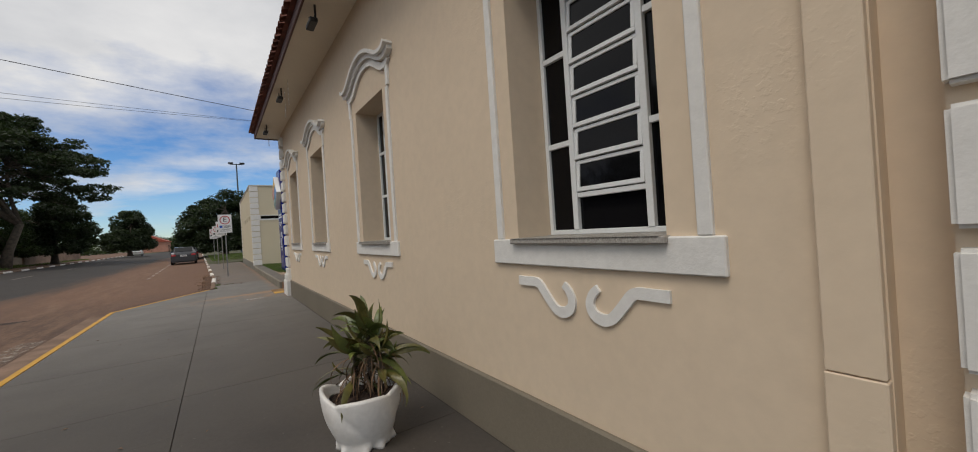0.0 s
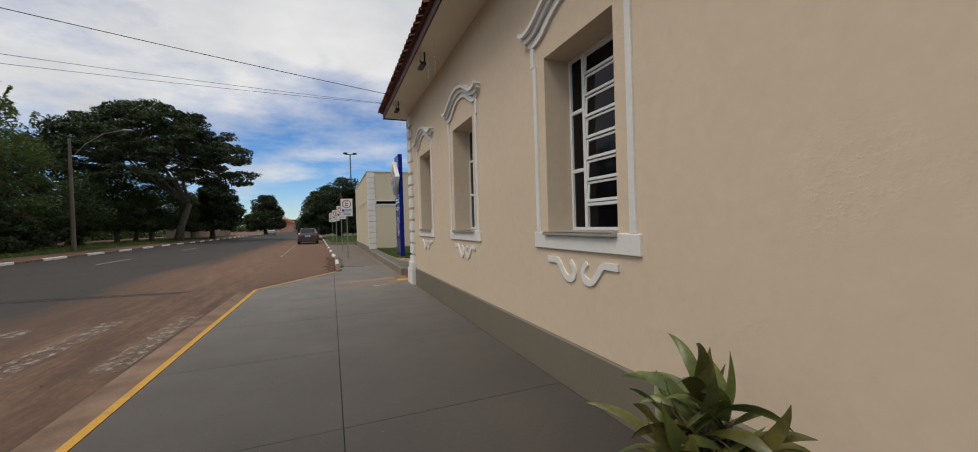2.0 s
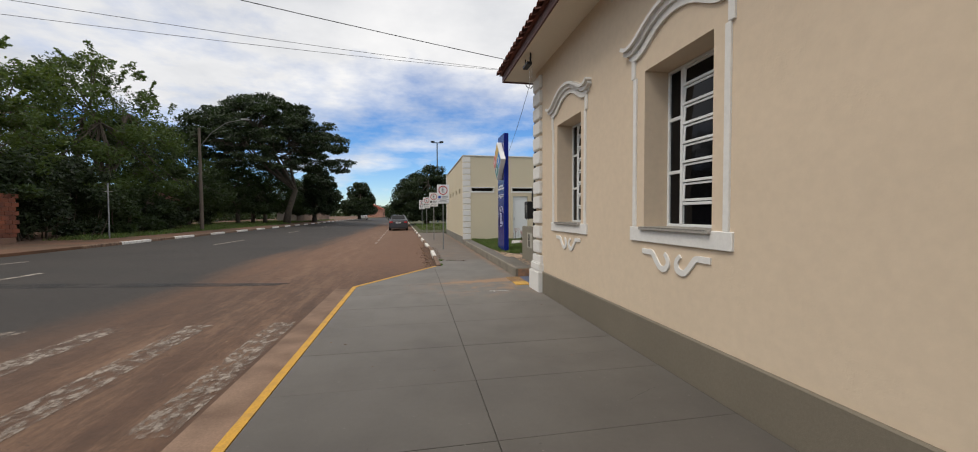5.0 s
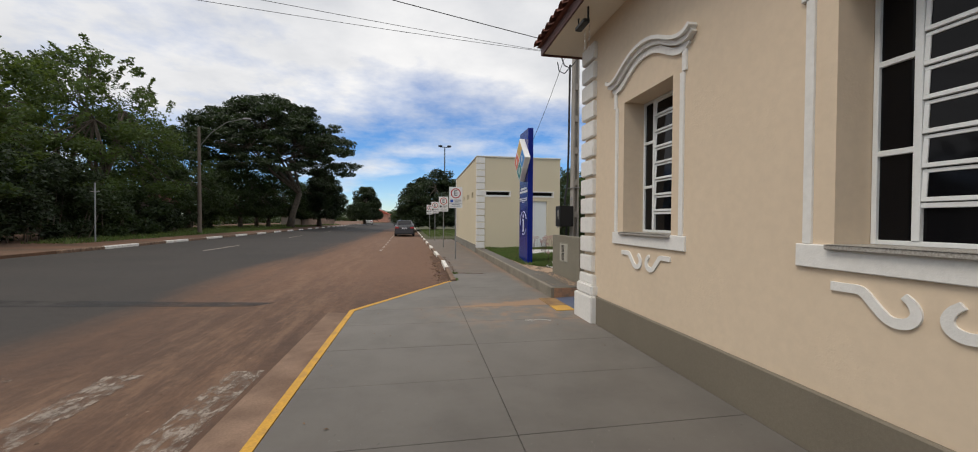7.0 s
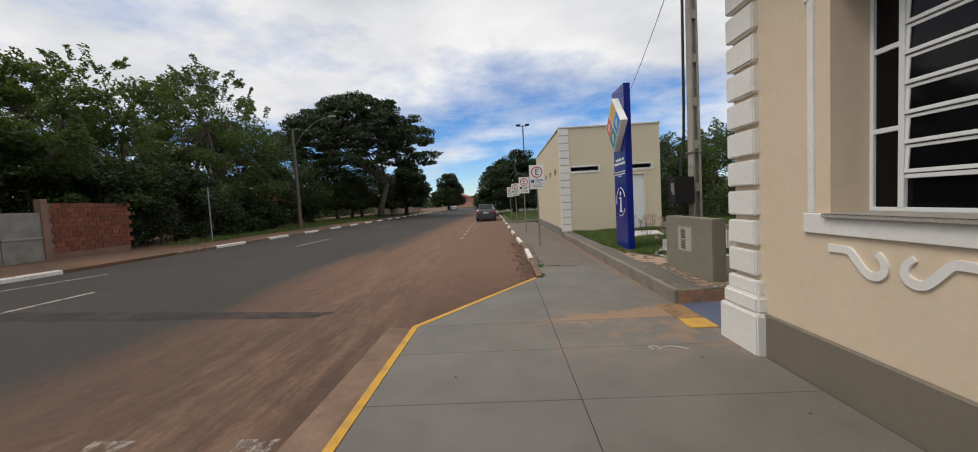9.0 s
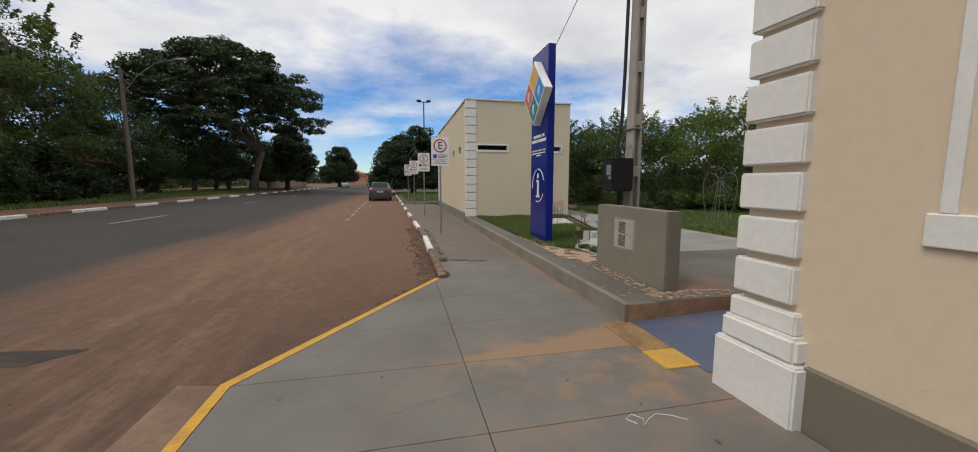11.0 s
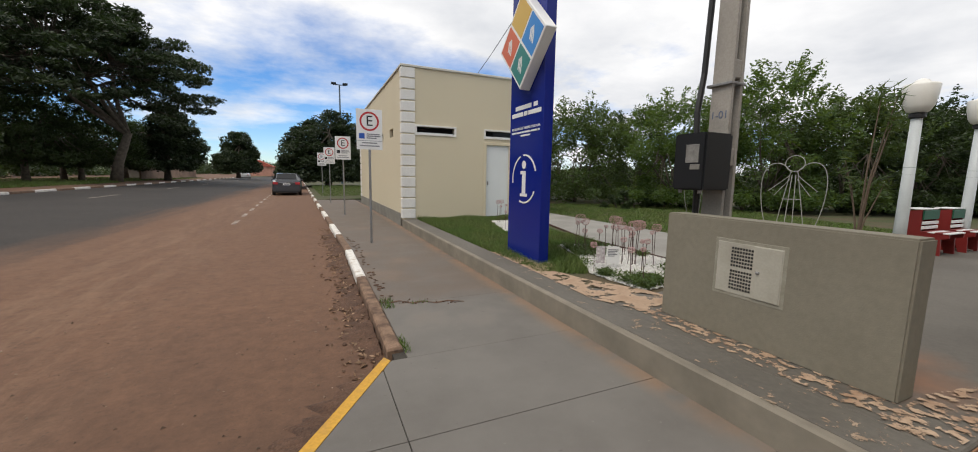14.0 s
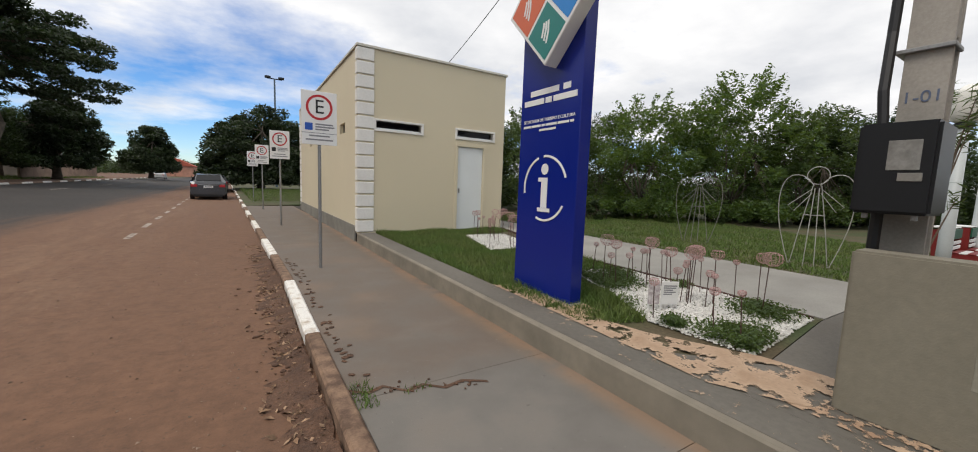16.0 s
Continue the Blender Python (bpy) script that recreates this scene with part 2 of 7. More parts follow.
GRASS = mat("grass_soil", (0.048, 0.068, 0.020), 0.95, (0.085, 0.066, 0.036), big=0.9, fine=30, var=0.3, bump=0.6, bump_scale=40)
BLADE = mat("grass_blade", (0.075, 0.140, 0.024), 0.7, (0.115, 0.140, 0.038), big=1.6, var=0.2, bump=0, island=0.6)
DIRT = mat("red_dirt", (0.165, 0.082, 0.046), 0.95, (0.10, 0.062, 0.037), big=0.6, fine=8, var=0.15, bump=0.5)
BARK = mat("grey_bark", (0.13, 0.105, 0.08), 0.95, (0.07, 0.058, 0.045), big=4, var=0.2, bump=0.8, bump_scale=30)
LEAF = mat("dark_green_leaf", (0.034, 0.056, 0.014), 0.6, (0.018, 0.034, 0.010), big=0.5, var=0.1, bump=0, island=0.45)
LEAF_DEEP = mat("deep_green_leaf", (0.026, 0.043, 0.012), 0.6, (0.015, 0.027, 0.009), big=0.5, var=0.1, bump=0, island=0.45)
LEAF_MID = mat("mid_green_leaf", (0.062, 0.104, 0.026), 0.6, (0.030, 0.056, 0.016), big=0.6, var=0.1, bump=0, island=0.45)
LEAF_LIGHT = mat("light_green_leaf", (0.058, 0.105, 0.025), 0.55, (0.032, 0.062, 0.018), big=0.8, var=0.1, bump=0, island=0.4)
BLUE = mat("glossy_dark_blue_panel", (0.006, 0.017, 0.20), 0.22, var=0.03, bump=0.0, spec=0.3)
SIGN_WHITE = mat("white_sign_sheet", (0.78, 0.78, 0.77), 0.4, var=0.02, bump=0)
SIGN_RED = mat("red_sign_sheet", (0.48, 0.02, 0.025), 0.4, var=0.03, bump=0)
SIGN_BLACK = mat("black_sign_print", (0.012, 0.012, 0.013), 0.5, var=0.02, bump=0)
SIGN_BLUE = mat("blue_sign_print", (0.02, 0.09, 0.42), 0.5, var=0.02, bump=0)
GREY_PRINT = mat("grey_sign_print", (0.22, 0.22, 0.24), 0.5, var=0.02, bump=0)
GALV = mat("galvanised_steel", (0.33, 0.33, 0.33), 0.45, var=0.1, metal=0.7, bump=0.05)
WALLGREY = mat("khaki_wall_paint", (0.225, 0.205, 0.158), 0.8, (0.19, 0.173, 0.132), big=1.3, fine=22, var=0.06, bump=0.35, bump_scale=90)
POLE = mat("precast_concrete", (0.37, 0.345, 0.31), 0.85, (0.29, 0.27, 0.24), big=3, var=0.08, bump=0.3)
BLACKBOX = mat("smoky_black_plastic", (0.015, 0.016, 0.018), 0.4, var=0.05, bump=0, spec=0.3)
RAMP = mat("blue_ramp_paint", (0.065, 0.088, 0.165), 0.6, (0.09, 0.105, 0.15), big=0.9, var=0.08, bump=0.3)
PEEL = mat("peeling_concrete_paint", (0.235, 0.225, 0.195), 0.85, (0.46, 0.33, 0.225), big=7.5, fine=30, var=0.1, bump=0.6, bump_scale=30, lo=0.50, hi=0.515)
EARTHEDGE = mat("bare_red_concrete_edge", (0.40, 0.215, 0.12), 0.95, (0.22, 0.15, 0.11), big=6, var=0.15, bump=0.5)
GRAVEL = mat("white_gravel_stone", (0.70, 0.69, 0.66), 0.9, var=0.08, bump=0.2, island=0.18)
RED_PAINT = mat("red_bench_paint", (0.19, 0.014, 0.012), 0.5, var=0.06)
GREEN_PAINT = mat("green_bench_paint", (0.015, 0.10, 0.055), 0.5, var=0.06)
LAMPGREY = mat("pale_grey_lamp_post_paint", (0.50, 0.54, 0.55), 0.5, var=0.04)
GLOBE = mat("milky_lamp_globe", (0.80, 0.79, 0.74), 0.3, var=0.02, bump=0)


def leafy(m, color, amount):
    """Lets light through thin leaves."""
    n, l = m.node_tree.nodes, m.node_tree.links
    out, b = n["Material Output"], n["Principled BSDF"]
    tr, mx = n.new("ShaderNodeBsdfTranslucent"), n.new("ShaderNodeMixShader")
    tr.inputs["Color"].default_value = (*color, 1)
    mx.inputs[0].default_value = amount
    l.new(b.outputs[0], mx.inputs[1]), l.new(tr.outputs[0], mx.inputs[2]), l.new(mx.outputs[0], out.inputs["Surface"])


leafy(LEAF_DEEP, (0.05, 0.09, 0.012), 0.15), leafy(LEAF, (0.07, 0.12, 0.015), 0.25), leafy(LEAF_MID, (0.16, 0.22, 0.03), 0.3), leafy(LEAF_LIGHT, (0.22, 0.32, 0.04), 0.35), leafy(BLADE, (0.13, 0.21, 0.03), 0.2)


def worn(m, scale, lo, hi, most=1.0, stretch=(1, 1, 1)):
    """Wears a thin coat away in flecks, so that the ground under it shows."""
    n, l = m.node_tree.nodes, m.node_tree.links
    out, b = n["Material Output"], n["Principled BSDF"]
    geo, vm, no, mr = n.new("ShaderNodeNewGeometry"), n.new("ShaderNodeVectorMath"), n.new("ShaderNodeTexNoise"), n.new("ShaderNodeMapRange")
    vm.operation, vm.inputs[1].default_value = "MULTIPLY", stretch
    no.inputs["Scale"].default_value, no.inputs["Detail"].default_value, no.inputs["Roughness"].default_value = scale, 10.0, 0.7
    mr.inputs["From Min"].default_value, mr.inputs["From Max"].default_value, mr.inputs["To Max"].default_value = lo, hi, most
    tr, mx = n.new("ShaderNodeBsdfTransparent"), n.new("ShaderNodeMixShader")
    l.new(geo.outputs["Position"], vm.inputs[0]), l.new(vm.outputs[0], no.inputs["Vector"]), l.new(no.outputs["Fac"], mr.inputs["Value"])
    l.new(mr.outputs[0], mx.inputs[0]), l.new(tr.outputs[0], mx.inputs[1]), l.new(b.outputs[0], mx.inputs[2]), l.new(mx.outputs[0], out.inputs["Surface"])


def dust(m, blobs, color, scale=2.2, lo=0.35, hi=0.6, most=0.85):
    """Loose dust lying on a surface in round drifts (x, y, radius) with frayed edges."""
    n, l = m.node_tree.nodes, m.node_tree.links
    geo = n.new("ShaderNodeNewGeometry")
    no = n.new("ShaderNodeTexNoise")
    no.inputs["Scale"].default_value, no.inputs["Detail"].default_value, no.inputs["Roughness"].default_value = scale, 10.0, 0.65
    l.new(geo.outputs["Position"], no.inputs["Vector"])
    total = None
    for x, y, r in blobs:
        d, q = n.new("ShaderNodeVectorMath"), n.new("ShaderNodeMapRange")
        d.operation, d.inputs[1].default_value = "MULTIPLY_ADD", (1, 1, 0)
        d.inputs[2].default_value = (-x, -y, 0)
        ln = n.new("ShaderNodeVectorMath")
        ln.operation = "LENGTH"
        l.new(geo.outputs["Position"], d.inputs[0]), l.new(d.outputs[0], ln.inputs[0]), l.new(ln.outputs["Value"], q.inputs["Value"])
        q.inputs["From Min"].default_value, q.inputs["From Max"].default_value = r, r * 0.2
        if total is None:
            total = q.outputs[0]
        else:
            mxm = n.new("ShaderNodeMath")
            mxm.operation = "MAXIMUM"
            l.new(total, mxm.inputs[0]), l.new(q.outputs[0], mxm.inputs[1])
            total = mxm.outputs[0]
    add, mr = n.new("ShaderNodeMath"), n.new("ShaderNodeMapRange")
    add.operation = "MULTIPLY"
    mr.inputs["From Min"].default_value, mr.inputs["From Max"].default_value, mr.inputs["To Max"].default_value = lo * 0.7, hi * 0.9, most
    l.new(total, add.inputs[0]), l.new(no.outputs["Fac"], add.inputs[1]), l.new(add.outputs[0], mr.inputs["Value"])
    base, mix = n["Principled BSDF"].inputs["Base Color"], n.new("ShaderNodeMix")
    mix.data_type = "RGBA"
    mix.inputs["B"].default_value = (*color, 1)
    l.new(base.links[0].from_socket, mix.inputs["A"]), l.new(mr.outputs[0], mix.inputs["Factor"]), l.new(mix.outputs["Result"], base)


worn(ROADPAINT, 12.0, 0.45, 0.58, 0.72, (1.0, 0.55, 1.0))
LANEPAINT = mat("faded_lane_paint", (0.46, 0.41, 0.36), 0.85, (0.34, 0.28, 0.23), big=20.0, fine=4.0, var=0.15)
worn(LANEPAINT, 9.0, 0.36, 0.48, 0.9, (1.0, 0.5, 1.0))
worn(TAR, 0.8, 0.36, 0.56, 0.6)
dust(PAVE, [(0.25, 18.6, 0.7), (0.7, 19.6, 0.5), (0.15, 20.3, 0.6), (0.9, 22.0, 0.7), (0.3, 24.0, 0.9)], (0.19, 0.135, 0.095), 2.6, 0.3, 0.7, 0.5)
dust(RAMP, [(2.2, 13.35, 0.5), (3.0, 12.9, 0.25), (4.2, 13.3, 0.4)], (0.22, 0.16, 0.12), 3.0, 0.45, 0.8, 0.4)


# ---- building helpers ----
def thing(name, label, category, loc=(0, 0, 0), group="", kind="", rz=0.0):
    ob = new(name)
    ob.empty_display_size = 0.1
    ob.matrix_world = pose(*loc, 0, 0, rz)
    return tagged(ob, label, category, group, kind)


def mesh_from(name, bm, material, smooth=False):
    me = bpy.data.meshes.new(name)
    bm.normal_update()
    bm.to_mesh(me)
    bm.free()
    me.materials.append(material)
    if smooth:
        me.polygons.foreach_set("use_smooth", [True] * len(me.polygons))
    return me


def part(name, bm, material, parent=None, label="", smooth=False):
    ob = new(name, mesh_from(name, bm, material, smooth))
    ob.parent = parent
    if label:
        ob["label"] = label
    return ob


def single(name, bm, material, label, category, loc=(0, 0, 0), group="", kind="", smooth=False, rz=0.0):
    ob = part(name, bm, material, None, "", smooth)
    ob.matrix_world = pose(*loc, 0, 0, rz)
    return tagged(ob, label, category, group, kind)


def shared(name, me, parent, loc=(0, 0, 0), rot=(0, 0, 0), scale=(1, 1, 1)):
    ob = new(name, me)
    ob.parent = parent
    ob.matrix_local = Matrix.LocRotScale(loc, Euler([radians(a) for a in rot]), scale)
    return ob


def box(x0, x1, y0, y1, z0, z1, bevel=0.0, bm=None, seg=1):
    own = bm is None
    tmp = bmesh.new()
    bmesh.ops.create_cube(tmp, size=1)
    for v in tmp.verts:
        v.co = Vector(((x0 + x1) / 2 + v.co.x * (x1 - x0), (y0 + y1) / 2 + v.co.y * (y1 - y0), (z0 + z1) / 2 + v.co.z * (z1 - z0)))
    if bevel:
        bmesh.ops.bevel(tmp, geom=tmp.edges[:], offset=bevel, segments=seg, affect="EDGES")
    return tmp if own else join(bm, tmp)


def join(bm, other):
    me = bpy.data.meshes.new("tmp")
    other.to_mesh(me)
    other.free()
    bm.from_mesh(me)
    bpy.data.meshes.remove(me)
    return bm


def prism(poly, z0, z1, bm=None, bevel=0.0):
    tmp = bmesh.new()
    lo = [tmp.verts.new((x, y, z0)) for x, y in poly]
    hi = [tmp.verts.new((x, y, z1)) for x, y in poly]
    n = len(poly)
    tmp.faces.new(hi), tmp.faces.new(lo[::-1])
    for i in range(n):
        tmp.faces.new((lo[i], lo[(i + 1) % n], hi[(i + 1) % n], hi[i]))
    bmesh.ops.recalc_face_normals(tmp, faces=tmp.faces[:])
    if bevel:
        bmesh.ops.bevel(tmp, geom=[e for e in tmp.edges if e.verts[0].co.z > z1 - 1e-5 and e.verts[1].co.z > z1 - 1e-5], offset=bevel, segments=1, affect="EDGES")
    return tmp if bm is None else join(bm, tmp)


def clip(poly, a, b, c):
    """Keeps the part of a polygon where a*x + b*y <= c."""
    out = []
    for i, p in enumerate(poly):
        q = poly[(i + 1) % len(poly)]
        dp, dq = a * p[0] + b * p[1] - c, a * q[0] + b * q[1] - c
        if dp <= 0:
            out.append(p)
        if dp * dq < 0:
            k = dp / (dp - dq)
            out.append((p[0] + (q[0] - p[0]) * k, p[1] + (q[1] - p[1]) * k))
    return out


def tube(points, radii, sides=8, bm=None, caps=True):
    own = bm is None
    bm = bm or bmesh.new()
    pts = [Vector(p) for p in points]
    if isinstance(radii, (int, float)):
        radii = [radii] * len(pts)
    rings = []
    for i, p in enumerate(pts):
        d = (pts[min(i + 1, len(pts) - 1)] - pts[max(i - 1, 0)]).normalized()
        a = d.cross(Vector((0.31, 0.2, 0.93)) if abs(d.z) < 0.9 else Vector((1, 0, 0))).normalized()
        b = d.cross(a)
        rings.append([bm.verts.new(p + (a * math.cos(2 * math.pi * k / sides) + b * math.sin(2 * math.pi * k / sides)) * radii[i]) for k in range(sides)])
    for r, s in zip(rings, rings[1:]):
        for k in range(sides):
            bm.faces.new((r[k], r[(k + 1) % sides], s[(k + 1) % sides], s[k]))
    if caps:
        bm.faces.new(rings[0][::-1]), bm.faces.new(rings[-1])
    return bm


def lathe(profile, sides=24, bm=None):
    bm = bm or bmesh.new()
    rings = [[bm.verts.new((r * math.cos(2 * math.pi * k / sides), r * math.sin(2 * math.pi * k / sides), z)) for k in range(sides)] for r, z in profile]
    for r, s in zip(rings, rings[1:]):
        for k in range(sides):
            bm.faces.new((r[k], r[(k + 1) % sides], s[(k + 1) % sides], s[k]))
    bm.faces.new(rings[0][::-1]), bm.faces.new(rings[-1])
    return bm


def ribbon(path, width, x0, x1, bm=None):
    """A flat band of constant width along a path of (y, z), between two planes of x."""
    bm = bm or bmesh.new()
    pts = [Vector((p[0], p[1])) for p in path]
    sides = []
    for i, p in enumerate(pts):
        d = (pts[min(i + 1, len(pts) - 1)] - pts[max(i - 1, 0)]).normalized()
        nrm = Vector((-d.y, d.x)) * (width / 2 if isinstance(width, (int, float)) else width[i] / 2)
        sides.append((p + nrm, p - nrm))
    rows = [[bm.verts.new((x, q.x, q.y)) for q in pair for x in (x0, x1)] for pair in sides]
    for a, b in zip(rows, rows[1:]):
        bm.faces.new((a[0], b[0], b[2], a[2])), bm.faces.new((a[1], a[3], b[3], b[1]))
        bm.faces.new((a[0], a[1], b[1], b[0])), bm.faces.new((a[2], b[2], b[3], a[3]))
    bm.faces.new((rows[0][0], rows[0][2], rows[0][3], rows[0][1]))
    bm.faces.new((rows[-1][0], rows[-1][1], rows[-1][3], rows[-1][2]))
    bmesh.ops.recalc_face_normals(bm, faces=bm.faces[:])
    return bm


def text_mesh(words, size, material, name, parent, m, extrude=0.002, align="CENTER"):
    cu = bpy.data.curves.new(name, "FONT")
    cu.body, cu.size, cu.extrude, cu.align_x, cu.align_y = words, size, extrude, align, "CENTER"
    cu.materials.append(material)
    tmp = bpy.data.objects.new(name, cu)
    scene.collection.objects.link(tmp)
    me = bpy.data.meshes.new_from_object(tmp.evaluated_get(bpy.context.evaluated_depsgraph_get()))
    bpy.data.objects.remove(tmp)
    ob = new(name, me)
    if not me.materials:
        me.materials.append(material)
    ob.parent = parent
    ob.matrix_local = m
    return ob


# ---- ground, road, pavement ----
def kerb_x(y):
    return -0.08 - 0.033 * max(0.0, y - 21)


def far_x(y):
    return -14.3 - 0.033 * max(0.0, y - 21)


def road_z(x):
    return -0.09 + 0.019 * max(0.0, -2.4 - x)


def strip(name, rows, material, label, category):
    """A sheet from rows of points, each row across."""
    bm = bmesh.new()
    vs = [[bm.verts.new(p) for p in r] for r in rows]
    for a, b in zip(vs, vs[1:]):
        for i in range(len(a) - 1):
            bm.faces.new((a[i], a[i + 1], b[i + 1], b[i]))
    bmesh.ops.recalc_face_normals(bm, faces=bm.faces[:])
    if next(iter(bm.faces)).normal.z < 0:
        bmesh.ops.reverse_faces(bm, faces=bm.faces[:])
    return single(name, bm, material, label, category, kind="structure")


GROUND_PROFILE = [(-3000, 0.3), (-70, 0.3), (-17, 0.14), (-15.2, -0.02), (-2.5, -0.24), (1.0, -0.24), (12, -0.02), (60, 0.05), (3000, 0.05)]
strip("ground", [[(x, y, z) for x, z in GROUND_PROFILE] for y in (-3000, -60, -20, 0, 20, 40, 60, 100, 200, 3000)], GRASS, "uneven ground of grass and bare soil", "ground")

# asphalt with red dirt washed over it near the kerb
ROAD = mat("asphalt", (0.0295, 0.0250, 0.0220), 0.85, (0.039, 0.032, 0.0275), big=0.35, fine=90, var=0.14, bump=0.5, bump_scale=220)
rn, rl = ROAD.node_tree.nodes, ROAD.node_tree.links
r_geo, r_sep = rn.new("ShaderNodeNewGeometry"), rn.new("ShaderNodeSeparateXYZ")
rl.new(r_geo.outputs["Position"], r_sep.inputs[0])
r_map = rn.new("ShaderNodeMapRange")
r_map.inputs["From Min"].default_value, r_map.inputs["From Max"].default_value = -8.0, -2.8
rl.new(r_sep.outputs[0], r_map.inputs["Value"])
r_scale = rn.new("ShaderNodeVectorMath")
r_scale.operation = "MULTIPLY"
r_scale.inputs[1].default_value = (1.0, 0.10, 1.0)
rl.new(r_geo.outputs["Position"], r_scale.inputs[0])
r_noise = rn.new("ShaderNodeTexNoise")
r_noise.inputs["Scale"].default_value, r_noise.inputs["Detail"].default_value, r_noise.inputs["Roughness"].default_value = 0.9, 9.0, 0.62
rl.new(r_scale.outputs[0], r_noise.inputs["Vector"])
r_mul = rn.new("ShaderNodeMath")
r_mul.operation, r_mul.inputs[1].default_value = "MULTIPLY_ADD", 0.8
rl.new(r_noise.outputs["Fac"], r_mul.inputs[0]), rl.new(r_map.outputs[0], r_mul.inputs[2])
r_ramp = rn.new("ShaderNodeValToRGB")
r_ramp.color_ramp.elements[0].position, r_ramp.color_ramp.elements[1].position = 0.70, 1.0
r_mix = rn.new("ShaderNodeMix")
r_mix.data_type = "RGBA"
r_half = rn.new("ShaderNodeMath")
r_half.operation, r_half.inputs[1].default_value = "MULTIPLY", 0.9
r_dn = rn.new("ShaderNodeTexNoise")
r_dn.inputs["Scale"].default_value, r_dn.inputs["Detail"].default_value, r_dn.inputs["Roughness"].default_value = 1.6, 12.0, 0.72
r_sc2 = rn.new("ShaderNodeVectorMath")
r_sc2.operation = "MULTIPLY"
r_sc2.inputs[1].default_value = (1.0, 0.3, 1.0)
rl.new(r_geo.outputs["Position"], r_sc2.inputs[0]), rl.new(r_sc2.outputs[0], r_dn.inputs["Vector"])
r_dc = rn.new("ShaderNodeValToRGB")
r_dc.color_ramp.elements[0].position, r_dc.color_ramp.elements[1].position = 0.25, 0.78
r_dc.color_ramp.elements[0].color, r_dc.color_ramp.elements[1].color = (0.062, 0.034, 0.022, 1), (0.136, 0.070, 0.038, 1)
rl.new(r_dn.outputs["Fac"], r_dc.inputs[0])
r_base = rn["Principled BSDF"].inputs["Base Color"]
rl.new(r_base.links[0].from_socket, r_mix.inputs["A"])
r_far, r_deep = rn.new("ShaderNodeMapRange"), rn.new("ShaderNodeMix")
r_far.inputs["From Min"].default_value, r_far.inputs["From Max"].default_value, r_far.inputs["To Max"].default_value = 13.0, 18.0, 0.7
r_deep.data_type, r_deep.inputs["B"].default_value = "RGBA", (0.182, 0.092, 0.050, 1)
rl.new(r_sep.outputs[1], r_far.inputs["Value"]), rl.new(r_far.outputs[0], r_deep.inputs["Factor"]), rl.new(r_dc.outputs[0], r_deep.inputs["A"])
rl.new(r_deep.outputs["Result"], r_mix.inputs["B"])
rl.new(r_mul.outputs[0], r_ramp.inputs[0]), rl.new(r_ramp.outputs[0], r_half.inputs[0]), rl.new(r_half.outputs[0], r_mix.inputs["Factor"])
# a band of pale sandy grit along the edge of the lane, and dark specks of grit
r_x1, r_x2, r_g, r_gr, r_m1, r_m2, r_sand = rn.new("ShaderNodeMapRange"), rn.new("ShaderNodeMapRange"), rn.new("ShaderNodeTexNoise"), rn.new("ShaderNodeMapRange"), rn.new("ShaderNodeMath"), rn.new("ShaderNodeMath"), rn.new("ShaderNodeMix")
r_x1.inputs["From Min"].default_value, r_x1.inputs["From Max"].default_value = -5.2, -4.0
r_x2.inputs["From Min"].default_value, r_x2.inputs["From Max"].default_value = -1.8, -2.9
rl.new(r_sep.outputs[0], r_x1.inputs["Value"]), rl.new(r_sep.outputs[0], r_x2.inputs["Value"])
r_sc3 = rn.new("ShaderNodeVectorMath")
r_sc3.operation, r_sc3.inputs[1].default_value = "MULTIPLY", (1.0, 0.16, 1.0)
r_g.inputs["Scale"].default_value, r_g.inputs["Detail"].default_value, r_g.inputs["Roughness"].default_value = 3.0, 14.0, 0.8
r_gr.inputs["From Min"].default_value, r_gr.inputs["From Max"].default_value, r_gr.inputs["To Max"].default_value = 0.46, 0.62, 0.6
rl.new(r_geo.outputs["Position"], r_sc3.inputs[0]), rl.new(r_sc3.outputs[0], r_g.inputs["Vector"]), rl.new(r_g.outputs["Fac"], r_gr.inputs["Value"])
r_m1.operation, r_m2.operation, r_sand.data_type = "MULTIPLY", "MULTIPLY", "RGBA"
rl.new(r_x1.outputs[0], r_m1.inputs[0]), rl.new(r_x2.outputs[0], r_m1.inputs[1]), rl.new(r_m1.outputs[0], r_m2.inputs[0]), rl.new(r_gr.outputs[0], r_m2.inputs[1])
r_sand.inputs["B"].default_value = (0.215, 0.128, 0.078, 1)
rl.new(r_mix.outputs["Result"], r_sand.inputs["A"]), rl.new(r_m2.outputs[0], r_sand.inputs["Factor"])
r_sp, r_spr, r_dark = rn.new("ShaderNodeTexNoise"), rn.new("ShaderNodeMapRange"), rn.new("ShaderNodeMix")
r_sp.inputs["Scale"].default_value, r_sp.inputs["Detail"].default_value = 34.0, 3.0
r_spr.inputs["From Min"].default_value, r_spr.inputs["From Max"].default_value, r_spr.inputs["To Max"].default_value = 0.62, 0.72, 0.55
r_dark.data_type = "RGBA"
r_dark.inputs["B"].default_value = (0.045, 0.030, 0.022, 1)
